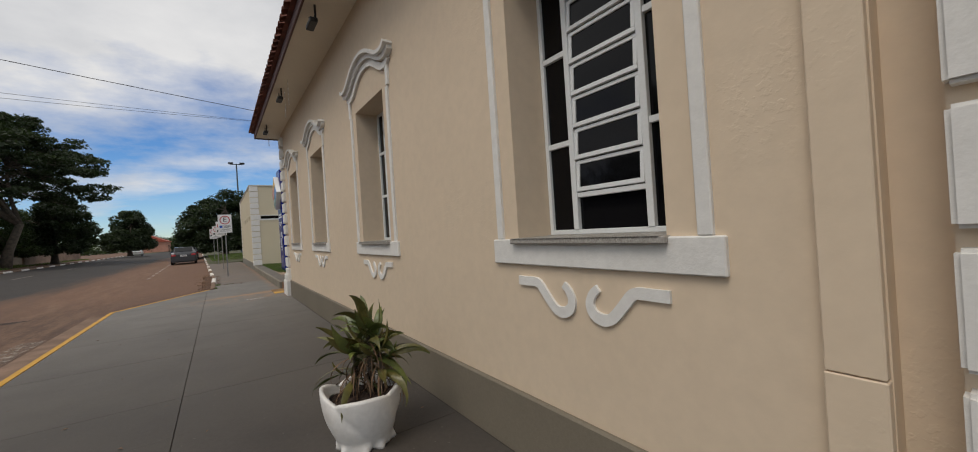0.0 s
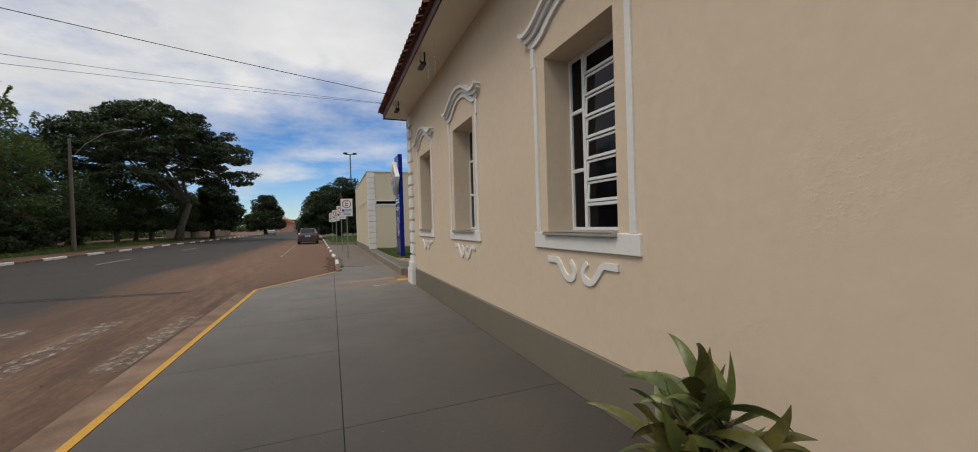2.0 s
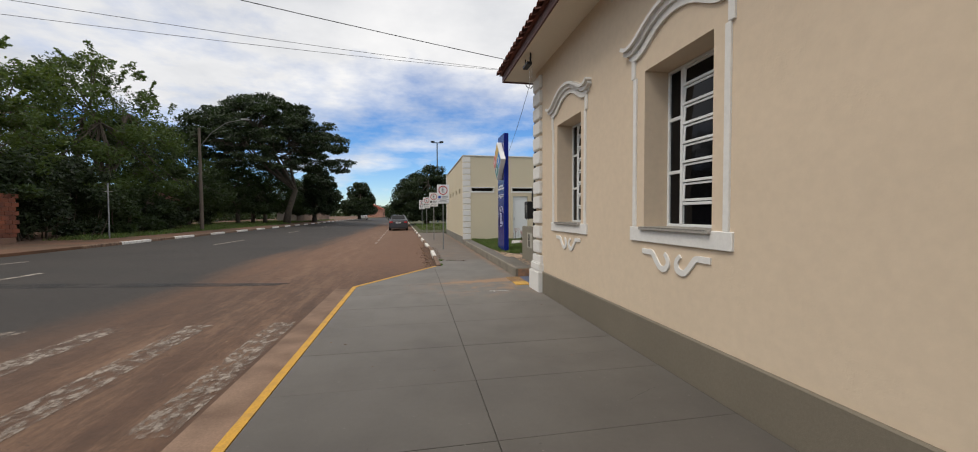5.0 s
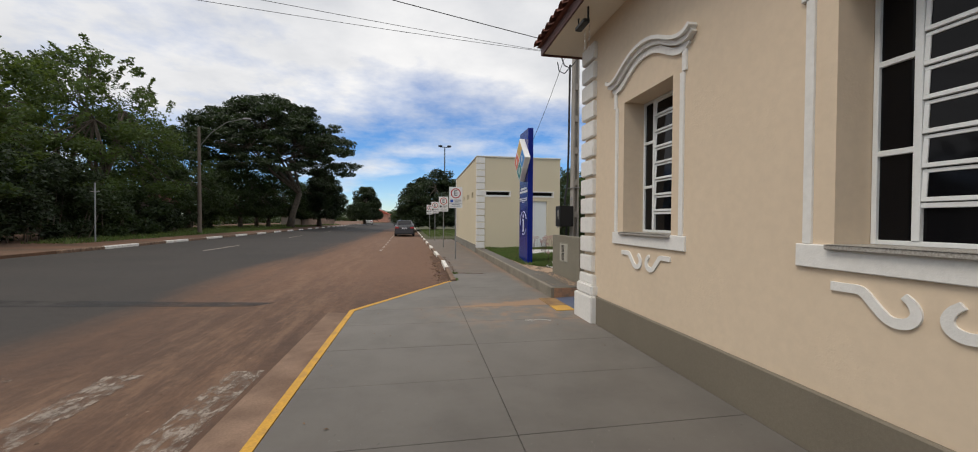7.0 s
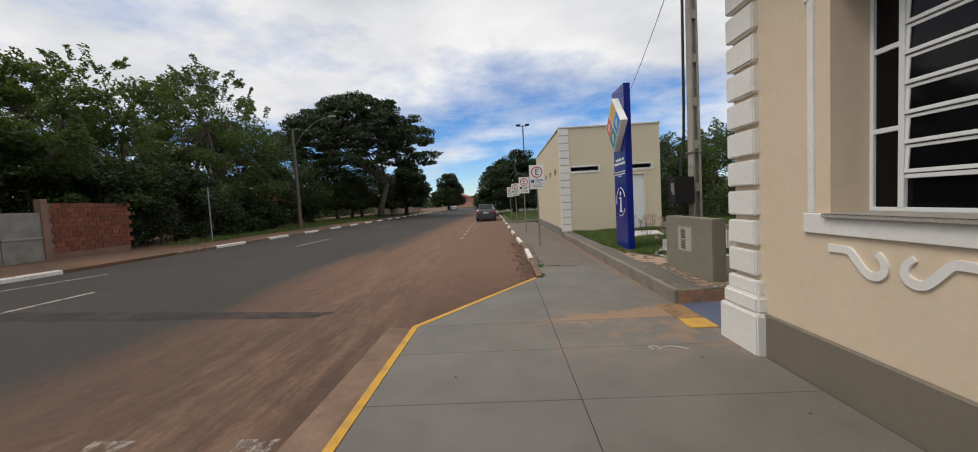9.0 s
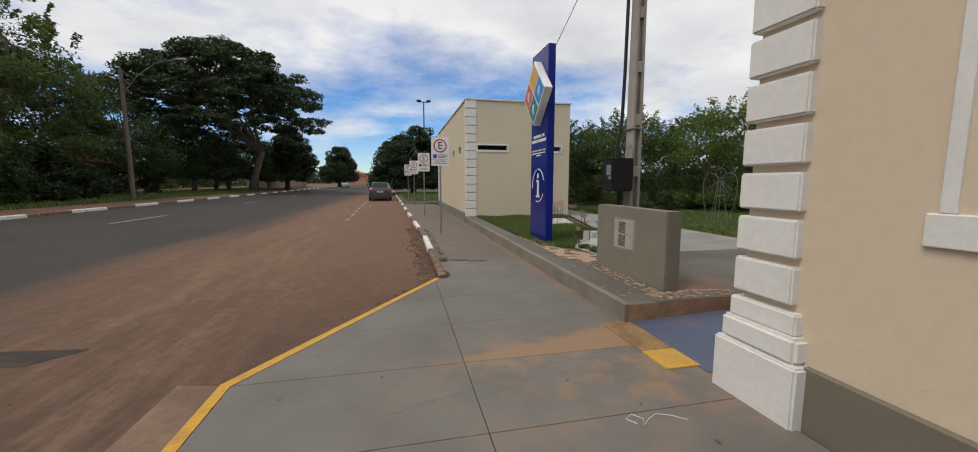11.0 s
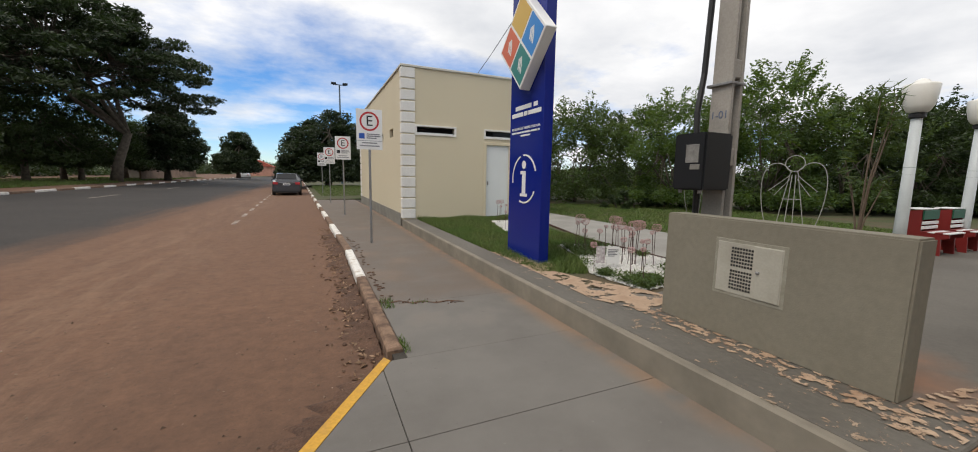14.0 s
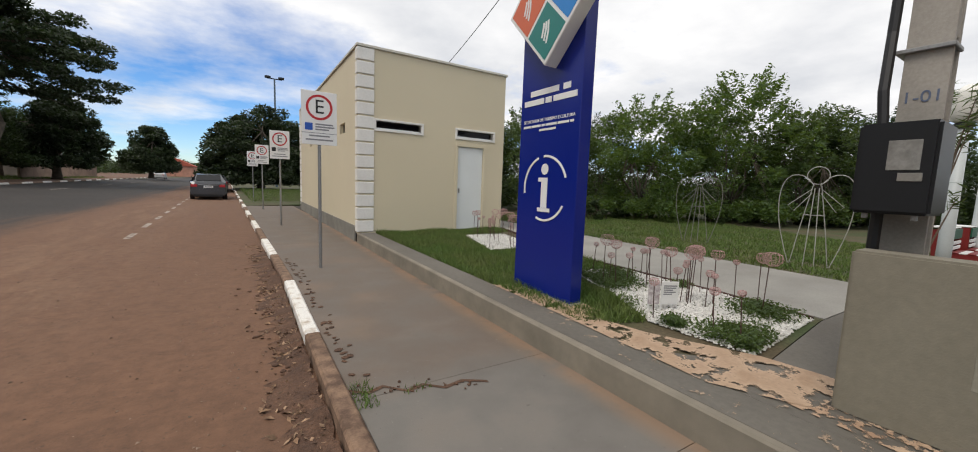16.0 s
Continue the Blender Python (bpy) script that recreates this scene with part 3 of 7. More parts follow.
rl.new(r_geo.outputs["Position"], r_sp.inputs["Vector"]), rl.new(r_sp.outputs["Fac"], r_spr.inputs["Value"]), rl.new(r_spr.outputs[0], r_dark.inputs["Factor"])
rl.new(r_sand.outputs["Result"], r_dark.inputs["A"])
r_mid, r_mr, r_vm = rn.new("ShaderNodeTexNoise"), rn.new("ShaderNodeMapRange"), rn.new("ShaderNodeVectorMath")
r_mid.inputs["Scale"].default_value, r_mid.inputs["Detail"].default_value, r_mid.inputs["Roughness"].default_value = 7.0, 14.0, 0.85
r_mr.inputs["From Min"].default_value, r_mr.inputs["From Max"].default_value, r_mr.inputs["To Min"].default_value, r_mr.inputs["To Max"].default_value = 0.35, 0.65, 0.72, 1.28
r_vm.operation = "SCALE"
rl.new(r_geo.outputs["Position"], r_mid.inputs["Vector"]), rl.new(r_mid.outputs["Fac"], r_mr.inputs["Value"]), rl.new(r_dark.outputs["Result"], r_vm.inputs[0]), rl.new(r_mr.outputs[0], r_vm.inputs["Scale"])
rl.new(r_vm.outputs[0], r_base)

ROAD_YS = [-80, -40, -20, 0, 10, 21, 40, 60, 90, 130, 200, 320]
road_rows = []
for y in ROAD_YS:
    s = kerb_x(y) + 0.08
    road_rows.append([(x + s, y, road_z(x) if x > -14.5 else -0.3) for x in (-14.35, -12, -9, -6, -4.2, -2.4, -1.0, 0.06)])
strip("road", road_rows, ROAD, "dark asphalt road dusted with red dirt", "road")

verge = []
for y in ROAD_YS:
    fx = far_x(y)
    verge.append([(fx - 40, y, 0.38), (fx - 6, y, 0.34), (fx - 2.4, y, 0.30), (fx - 0.14, y, 0.24), (fx - 0.14, y, 0.0)])
strip("verge", verge, DIRT, "red dirt verge with patchy grass", "verge")

# worn paint on the road
def decal(name, poly, material, label, lift=0.005):
    bm = bmesh.new()
    bm.faces.new([bm.verts.new((x, y, road_z(x - kerb_x(y) - 0.08) + lift)) for x, y in poly])
    bm.normal_update()
    if next(iter(bm.faces)).normal.z < 0:
        bmesh.ops.reverse_faces(bm, faces=bm.faces[:])
    return single(name, bm, material, label, "road marking", kind="structure")


for x in (-2.70, -3.81, -4.92, -6.03, -7.14, -8.25):
    decal("crosswalk_stripe", [(x - 0.17, 7.6), (x + 0.17, 7.6), (x + 0.17, 10.66), (x - 0.17, 10.66)], ROADPAINT, "worn white crosswalk stripe on the asphalt")
decal("tar_seam", [(-13.9, 14.25), (-8, 13.98), (-3.9, 13.80), (-3.6, 14.12), (-8, 14.52), (-13.9, 14.95)], TAR, "dark tar seam across the road")
for y in range(-12, 150, 13):
    s = kerb_x(y + 12)
    decal("centre_dash", [(s - 9.85, y - 1.4), (s - 9.73, y - 1.4), (s - 9.83, y + 2.3), (s - 9.95, y + 2.3)], LANEPAINT, "faded white centre line dash")
decal("edge_line", [(-13.35, 14.6), (-13.23, 14.55), (-12.5, 18.9), (-12.6, 18.95)], LANEPAINT, "faded white edge line on the asphalt")
for k in range(26):
    y = 26.5 + k * 2.4
    s = kerb_x(y)
    decal("parking_dash", [(s - 2.7, y), (s - 2.58, y), (s - 2.62, y + 1.1), (s - 2.74, y + 1.1)], LANEPAINT, "faded white parking line dash")

# kerbs
KERB_END = 92
kerb = thing("kerb", "concrete kerb painted in white blocks, soiled red", "kerb", kind="structure")
y, k = 16.0, 0
while y < KERB_END:
    ln = 2.55 if k == 0 else 2.15
    x0, x1 = kerb_x(y), kerb_x(y + ln)
    j = (random.random() - 0.5) * 0.015
    part("kerb_block", prism([(x0 - 0.085 + j, y + 0.008), (x0 + 0.05, y + 0.008), (x1 + 0.05, y + ln - 0.008), (x1 - 0.085 + j, y + ln - 0.008)], -0.3, 0.028 + j * 0.6, bevel=0.018), KERB_WHITE if k % 2 else KERB_DIRT, kerb)
    y, k = y + ln, k + 1
far_kerb = thing("far_kerb", "concrete kerb with white painted blocks along the dirt verge", "kerb", kind="structure")
y, k = 6.0, 0
while y < 120:
    ln = 2.2
    if 18.5 < y < 22.5:
        # a dirt driveway breaks the kerb
        y, k = y + ln, k + 1
        continue
    x0, x1 = far_x(y), far_x(y + ln)
    part("kerb_block", prism([(x0 - 0.16, y + 0.01), (x0 + 0.03, y + 0.01), (x1 + 0.03, y + ln - 0.01), (x1 - 0.16, y + ln - 0.01)], -0.1, 0.27, bevel=0.03), KERB_WHITE if k % 2 else KERB_DIRT, far_kerb)
    y, k = y + ln, k + 1

yellow = bmesh.new()
prism([(-2.07, -20), (-1.99, -20), (-1.99, 12.93), (-2.07, 12.98)], -0.3, 0.006, yellow)
prism([(-2.07, 12.982), (-1.992, 12.934), (-0.16, 15.86), (-0.2, 15.935)], -0.3, 0.005, yellow)
single("yellow_kerb", yellow, YELLOW, "low kerb edge painted worn yellow", "kerb", kind="structure")
gut = bmesh.new()
prism([(-2.52, -20), (-2.074, -20), (-2.074, 13.1), (-2.46, 13.2)], -0.3, -0.072, gut)
single("gutter", gut, mat("dusty_gutter_concrete", (0.25, 0.165, 0.115), 0.95, (0.15, 0.095, 0.065), big=2.2, var=0.12), "dusty concrete gutter strip beside the yellow kerb", "gutter", kind="structure")

pave = thing("pavement", "grey painted concrete pavement slabs with narrow joints", "pavement", kind="structure")
part("joint_bed", prism([(-1.99, -20), (2.2, -20), (2.2, 36.9), (-0.6, 36.9), (-0.12, 21), (-0.12, 15.9), (-1.99, 12.93)], -0.3, -0.012), JOINT, pave)
YS = [-20, -12, -6, -3, 0, 2.9, 5.0, 6.95, 7.92, 8.88, 9.9, 10.93, 12.0, 12.95, 13.88, 14.87, 15.87]
G = 0.003
dx, dy = 1.86, 3.0
for y0, y1 in zip(YS, YS[1:]):
    for x0, x1 in ((-1.99, -0.235), (-0.235, 1.66)):
        if y1 <= 12.0 and x1 > 1:
            x1 = 1.622  # an open joint runs along the wall foot
        if y0 >= 13.5 and x1 > 1:
            x1 = 1.632
        poly = [(x0 + G, y0 + G), (x1 - G, y0 + G), (x1 - G, y1 - G), (x0 + G, y1 - G)]
        # the corner towards the road is cut off aslant
        poly = clip(poly, -(15.93 - 12.93), 1.99 - 0.13, -(15.93 - 12.93) * -1.99 + (1.99 - 0.13) * 12.93)
        if len(poly) > 2:
            part("slab", prism(poly, -0.2, 0.0 + (random.random() - 0.5) * 0.002, bevel=0.002), PAVE, pave)
y = 15.87
for y1 in (17.24, 24.2, 30.6, 36.9):
    part("slab", prism([(kerb_x(y) + 0.06, y + G), (1.632, y + G), (1.632 - max(0, y1 - 24) * 0.012, y1 - G), (kerb_x(y1) + 0.06, y1 - G)], -0.2, -0.002 + (random.random() - 0.5) * 0.004, bevel=0.003), PAVE, pave)
    y = y1

# ---- raised park ground: paved square, bed edging, path, lawn, blue ramp ----
ZP = 0.215
EDGING = mat("beige_edging_concrete", (0.235, 0.207, 0.163), 0.85, (0.175, 0.155, 0.122), big=2.4, fine=14, var=0.05, bump=0.2)
part("bed_edging", prism([(1.60, 13.5), (2.0, 13.5), (2.0, 23.96), (1.60, 23.96)], -0.2, ZP, bevel=0.015), EDGING, thing("raised_edging", "raised concrete edging with worn paint beside the pavement", "edging", kind="structure"))
square = thing("square", "grey painted concrete square on a low platform", "paving", kind="structure")
SQUARE_PAINT = mat("grey_square_paint", (0.136, 0.124, 0.105), 0.8, (0.102, 0.092, 0.077), big=0.8, fine=30, var=0.09, bump=0.3)
dust(SQUARE_PAINT, [(2.75, 13.95, 0.75), (2.72, 14.7, 0.6), (3.3, 14.1, 0.5)], (0.25, 0.13, 0.075), 2.0, 0.3, 0.65, 0.8)
part("square_top", prism([(2.0, 13.5), (30, 13.5), (30, 16.15), (4.3, 16.15), (2.62, 15.95), (2.0, 16.6)], -0.2, ZP, bevel=0.01), SQUARE_PAINT, square)
part("edging_paint", prism([(1.665, 13.53), (1.998, 13.53), (1.998, 23.9), (1.665, 23.9)], ZP - 0.01, ZP + 0.003), SQUARE_PAINT, square, "worn grey paint on top of the edging")
# paint flakes off to ochre concrete along the wall's foot, the outer corner and the bed
PEEL_FLAKE = mat("bare_ochre_concrete", (0.47, 0.345, 0.24), 0.9, (0.34, 0.22, 0.14), big=6, fine=40, var=0.12, bump=0.5, bump_scale=40)
worn(PEEL_FLAKE, 13.0, 0.51, 0.53, 1.0)
PEEL_SPOT = mat("spotted_ochre_concrete", (0.42, 0.32, 0.23), 0.9, (0.30, 0.22, 0.15), big=6, fine=40, var=0.12, bump=0.5)
worn(PEEL_SPOT, 10.0, 0.595, 0.615, 0.9)
PEEL_BARE = mat("broad_bare_ochre_concrete", (0.45, 0.33, 0.23), 0.9, (0.34, 0.23, 0.15), big=5, fine=40, var=0.12, bump=0.5)
worn(PEEL_BARE, 5.0, 0.44, 0.47, 1.0)
for poly, m_, lift in (([(2.02, 13.55), (2.31, 13.8), (2.31, 15.55), (2.12, 15.7), (2.06, 14.6)], PEEL_FLAKE, 0.004), ([(2.0, 13.52), (6.2, 13.52), (6.2, 13.57), (3.4, 13.66), (2.6, 13.80), (2.0, 13.78)], PEEL_FLAKE, 0.006), ([(1.64, 13.54), (2.0, 13.54), (2.06, 14.6), (2.1, 15.7), (1.95, 17.6), (2.25, 18.9), (1.9, 18.9), (1.64, 15.0)], PEEL_SPOT, 0.005), ([(1.93, 16.0), (2.2, 15.5), (2.8, 15.5), (2.72, 16.02), (2.34, 16.75), (2.15, 17.6), (1.98, 17.6)], PEEL_BARE, 0.007), ([(1.98, 17.3), (2.44, 17.35), (2.46, 17.62), (2.26, 17.62), (2.26, 18.55), (1.98, 18.7)], PEEL_BARE, 0.006)):
    fl_ = bmesh.new()
    fl_.faces.new([fl_.verts.new((x, y, ZP + 0.004 + lift)) for x, y in poly])
    fl_.normal_update()
    if next(iter(fl_.faces)).normal.z < 0:
        bmesh.ops.reverse_faces(fl_, faces=fl_.faces[:])
    part("peeled_patch", fl_, m_, square, "flaking paint over bare ochre concrete")
part("bare_edge", prism([(1.66, 13.494), (6.3, 13.494), (6.3, 13.499), (1.66, 13.499)], -0.1, ZP - 0.02), EARTHEDGE, square)
rb = bmesh.new()
for quad in ([(1.64, 12.35, 0.006), (1.64, 13.49, 0.006), (6.4, 13.49, ZP + 0.003), (6.4, 12.35, ZP + 0.003)], [(6.4, 12.35, ZP + 0.003), (6.4, 13.49, ZP + 0.003), (30, 13.49, ZP + 0.003), (30, 12.35, ZP + 0.003)]):
    rb.faces.new([rb.verts.new(q) for q in quad[::-1]])
bmesh.ops.recalc_face_normals(rb, faces=rb.faces[:])
if next(iter(rb.faces)).normal.z < 0:
    bmesh.ops.reverse_faces(rb, faces=rb.faces[:])
ext = bmesh.ops.extrude_face_region(rb, geom=rb.faces[:])
for v in ext["geom"]:
    if isinstance(v, bmesh.types.BMVert):
        v.co.z = -0.2
bmesh.ops.recalc_face_normals(rb, faces=rb.faces[:])
single("blue_ramp", rb, RAMP, "worn blue painted access ramp beside the building", "ramp", kind="structure")
part("path_slab", prism([(4.42, 16.16), (6.95, 16.16), (7.1, 40), (5.75, 40), (5.7, 24), (4.5, 19.5)], -0.2, ZP - 0.005), mat("pale_path_concrete", (0.285, 0.275, 0.25), 0.85, (0.22, 0.21, 0.19), big=1.2, var=0.08), thing("garden_path", "pale concrete garden path", "path", kind="structure"))
lawn = bmesh.new()
prism([(2.005, 16.61), (2.62, 15.96), (4.29, 16.16), (4.41, 16.17), (4.49, 19.5), (5.69, 23.96), (2.005, 23.96)], -0.2, ZP - 0.012, lawn)
prism([(7.0, 16.16), (60, 16.16), (60, 90), (7.3, 90), (7.1, 40)], -0.2, ZP - 0.02, lawn)
prism([(kerb_x(37) + 0.06, 36.92), (7.05, 40.02), (7.29, 90), (kerb_x(90) + 0.06, 90)], -0.2, 0.0, lawn)
single("lawn", lawn, GRASS, "green lawn with short uneven grass", "lawn", kind="structure")

# tactile paving
tact = thing("tactile_strip", "yellow tactile paving tiles with raised domes, dusted red", "tactile paving", kind="structure")
TACT_DUSTY = mat("dusty_yellow_tactile_tile", (0.33, 0.20, 0.08), 0.8, (0.20, 0.12, 0.06), big=4, var=0.12)
TACT = mat("yellow_tactile_tile", (0.58, 0.33, 0.05), 0.7, (0.48, 0.27, 0.05), big=4, var=0.1)
for k in range(3):
    ty = 13.49 - k * 0.343
    m_ = TACT if k == 2 else TACT_DUSTY
    tile = part("tactile_tile", box(1.345, 1.665, ty - 0.338, ty, -0.01, 0.013, 0.003), m_, tact, "plain yellow tile" if k == 2 else "dusty tile with raised domes")
    if k == 2:
        continue
    dm = bmesh.new()
    for i in range(6):
        for j in range(6):
            cx, cy = 1.375 + i * 0.052, ty - 0.036 - j * 0.053
            r = [dm.verts.new((cx + 0.019 * math.cos(a * math.pi / 4), cy + 0.019 * math.sin(a * math.pi / 4), 0.0125)) for a in range(8)]
            s = [dm.verts.new((cx + 0.012 * math.cos(a * math.pi / 4), cy + 0.012 * math.sin(a * math.pi / 4), 0.0185)) for a in range(8)]
            for a in range(8):
                dm.faces.new((r[a], r[(a + 1) % 8], s[(a + 1) % 8], s[a]))
            dm.faces.new(s)
    part("domes", dm, m_, tile)

# ---- main building ----
WX = 1.68
WIN_Y = (1.55, 4.74, 7.80, 10.437)
OZ0, OZ1, OH = 1.375, 3.05, 0.495
Y_END = 12.13
wall = bmesh.new()
edges = [0.40]
for wy in WIN_Y:
    edges += [wy - OH, wy + OH]
edges.append(Y_END)
for i in range(0, len(edges), 2):
    box(WX, WX + 0.4, edges[i], edges[i + 1], -0.2, 4.5, bm=wall)
for wy in WIN_Y:
    box(WX, WX + 0.4, wy - OH, wy + OH, -0.2, OZ0, bm=wall)
    box(WX, WX + 0.4, wy - OH, wy + OH, OZ1, 4.5, bm=wall)
box(WX + 0.1, WX + 0.4, 0.27, 0.40, -0.2, 4.5, bm=wall)
box(WX, WX + 0.4, -9.0, 0.27, -0.2, 4.5, bm=wall)
box(WX + 0.4, 9.6, Y_END - 0.3, Y_END, -0.2, 4.5, bm=wall)
box(9.6, 9.9, -9.0, Y_END, -0.2, 4.5, bm=wall)
box(WX + 0.4, 9.6, -9.0, -8.7, -0.2, 4.5, bm=wall)
bmesh.ops.remove_doubles(wall, verts=wall.verts[:], dist=0.0001)
single("wall_main", wall, CREAM, "cream painted rendered wall with four window openings", "wall", kind="structure")
sk = bmesh.new()
prism([(WX - 0.04, -9), (WX, -9), (WX, 11.64), (WX - 0.04, 11.64)], -0.2, 0.40, sk, bevel=0.012)
single("skirting", sk, TAUPE, "taupe painted plinth band along the wall foot", "plinth", kind="structure")
pl = bmesh.new()
box(WX - 0.042, WX + 0.02, 0.405, 0.545, 0.952, 4.40, 0.004, bm=pl)
box(WX - 0.045, WX + 0.02, 0.403, 0.547, 0.40, 0.949, 0.004, bm=pl)
single("pilaster", pl, CREAM, "cream rendered pilaster on the wall", "pilaster", kind="structure")


def quoin_stack(name, x0, x1, y0, y1, z0, z1, pitch, parent, material=WHITE, bevel=0.012):
    n = int((z1 - z0) / pitch)
    p = pitch
    me = mesh_from(name, box(0, x1 - x0, 0, y1 - y0, 0, p - 0.05, bevel, seg=2), material)
    for i in range(n):
        shared(name, me, parent, (x0, y0, z0 + i * p))


quoins = thing("corner_quoins", "white painted corner quoin blocks on a stepped base", "quoins", kind="structure")
quoin_stack("quoin_block", WX - 0.06, WX + 0.5, 11.735, Y_END + 0.04, 0.745, 4.34, 0.293, quoins)
part("quoin_base", box(WX - 0.125, WX + 0.55, 11.615, Y_END + 0.11, -0.1, 0.39, 0.015, seg=2), WHITE, quoins)
part("quoin_base_step", box(WX - 0.10, WX + 0.52, 11.65, Y_END + 0.085, 0.39, 0.56, 0.025, seg=2), WHITE, quoins)
part("quoin_base_neck", box(WX - 0.065, WX + 0.5, 11.69, Y_END + 0.05, 0.56, 0.70, 0.012, seg=2), WHITE, quoins)
quoins2 = thing("entrance_quoins", "white painted quoin blocks beside the wall recess", "quoins", kind="structure")
quoin_stack("quoin_block", WX - 0.06, WX + 0.02, -0.5, 0.27, 0.30, 4.30, 0.36, quoins2)

CROWN = [(-0.84, 3.385), (-0.76, 3.345), (-0.66, 3.345), (-0.56, 3.375), (-0.45, 3.43), (-0.34, 3.485), (-0.22, 3.53), (-0.1, 3.553), (0.0, 3.558)]
CROWN = CROWN + [(-u, z) for u, z in CROWN[-2::-1]]
SCROLL = [(0.50, 1.115), (0.42, 1.115), (0.345, 1.115), (0.31, 1.10), (0.27, 1.055), (0.22, 1.0), (0.185, 0.972), (0.145, 0.962), (0.100, 0.972), (0.070, 1.0), (0.062, 1.04), (0.082, 1.085), (0.118, 1.118)]



def smooth_path(pts, n=4):
    """Rounds a path off by a curve through its points."""
    out = []
    for i in range(len(pts) - 1):
        p = [pts[max(i - 1, 0)], pts[i], pts[i + 1], pts[min(i + 2, len(pts) - 1)]]
        for k in range(n):
            u = k / n
            out.append(tuple(0.5 * (2 * p[1][c] + (p[2][c] - p[0][c]) * u + (2 * p[0][c] - 5 * p[1][c] + 4 * p[2][c] - p[3][c]) * u * u + (3 * p[1][c] - p[0][c] - 3 * p[2][c] + p[3][c]) * u ** 3) for c in range(len(p[0]))))
    return out + [tuple(pts[-1])]


SCROLL_W = smooth_path([(a, b, w) for (a, b), w in zip(SCROLL, [0.055] * 7 + [0.06, 0.06, 0.055, 0.05, 0.045, 0.04])])
CROWN = smooth_path(CROWN, 3)


def window_surround(wy):
    th = thing("window_surround", "white moulded plaster window surround with a curved crown and scrolls", "window surround", (WX, wy, 0), "window surrounds", "structure")
    part("sill_band", box(-0.026, 0.01, -0.735, 0.735, 1.215, 1.372, 0.006), WHITE, th)
    for s in (-1, 1):
        part("side_strip", box(-0.022, 0.01, *sorted((s * 0.632, s * 0.692)), 1.373, 3.02, 0.005), WHITE, th)
        part("ear_strip", box(-0.024, 0.01, *sorted((s * 0.662, s * 0.727)), 3.021, 3.30, 0.005), WHITE, th)
        part("scroll", ribbon([(s * a, b) for a, b, w in SCROLL_W], [w for a, b, w in SCROLL_W], -0.016, 0.01), WHITE, th)
    part("crown_band", ribbon([(u * 0.9, z - 0.085) for u, z in CROWN], 0.075, -0.028, 0.01), WHITE, th)
    cm = ribbon([(u, z - 0.02) for u, z in CROWN], 0.055, -0.06, 0.01)
    ribbon([(u * 1.01, z + 0.028) for u, z in CROWN], 0.04, -0.10, 0.01, cm)
    part("crown_moulding", cm, WHITE, th, "projecting grey-white crown moulding")
    return th


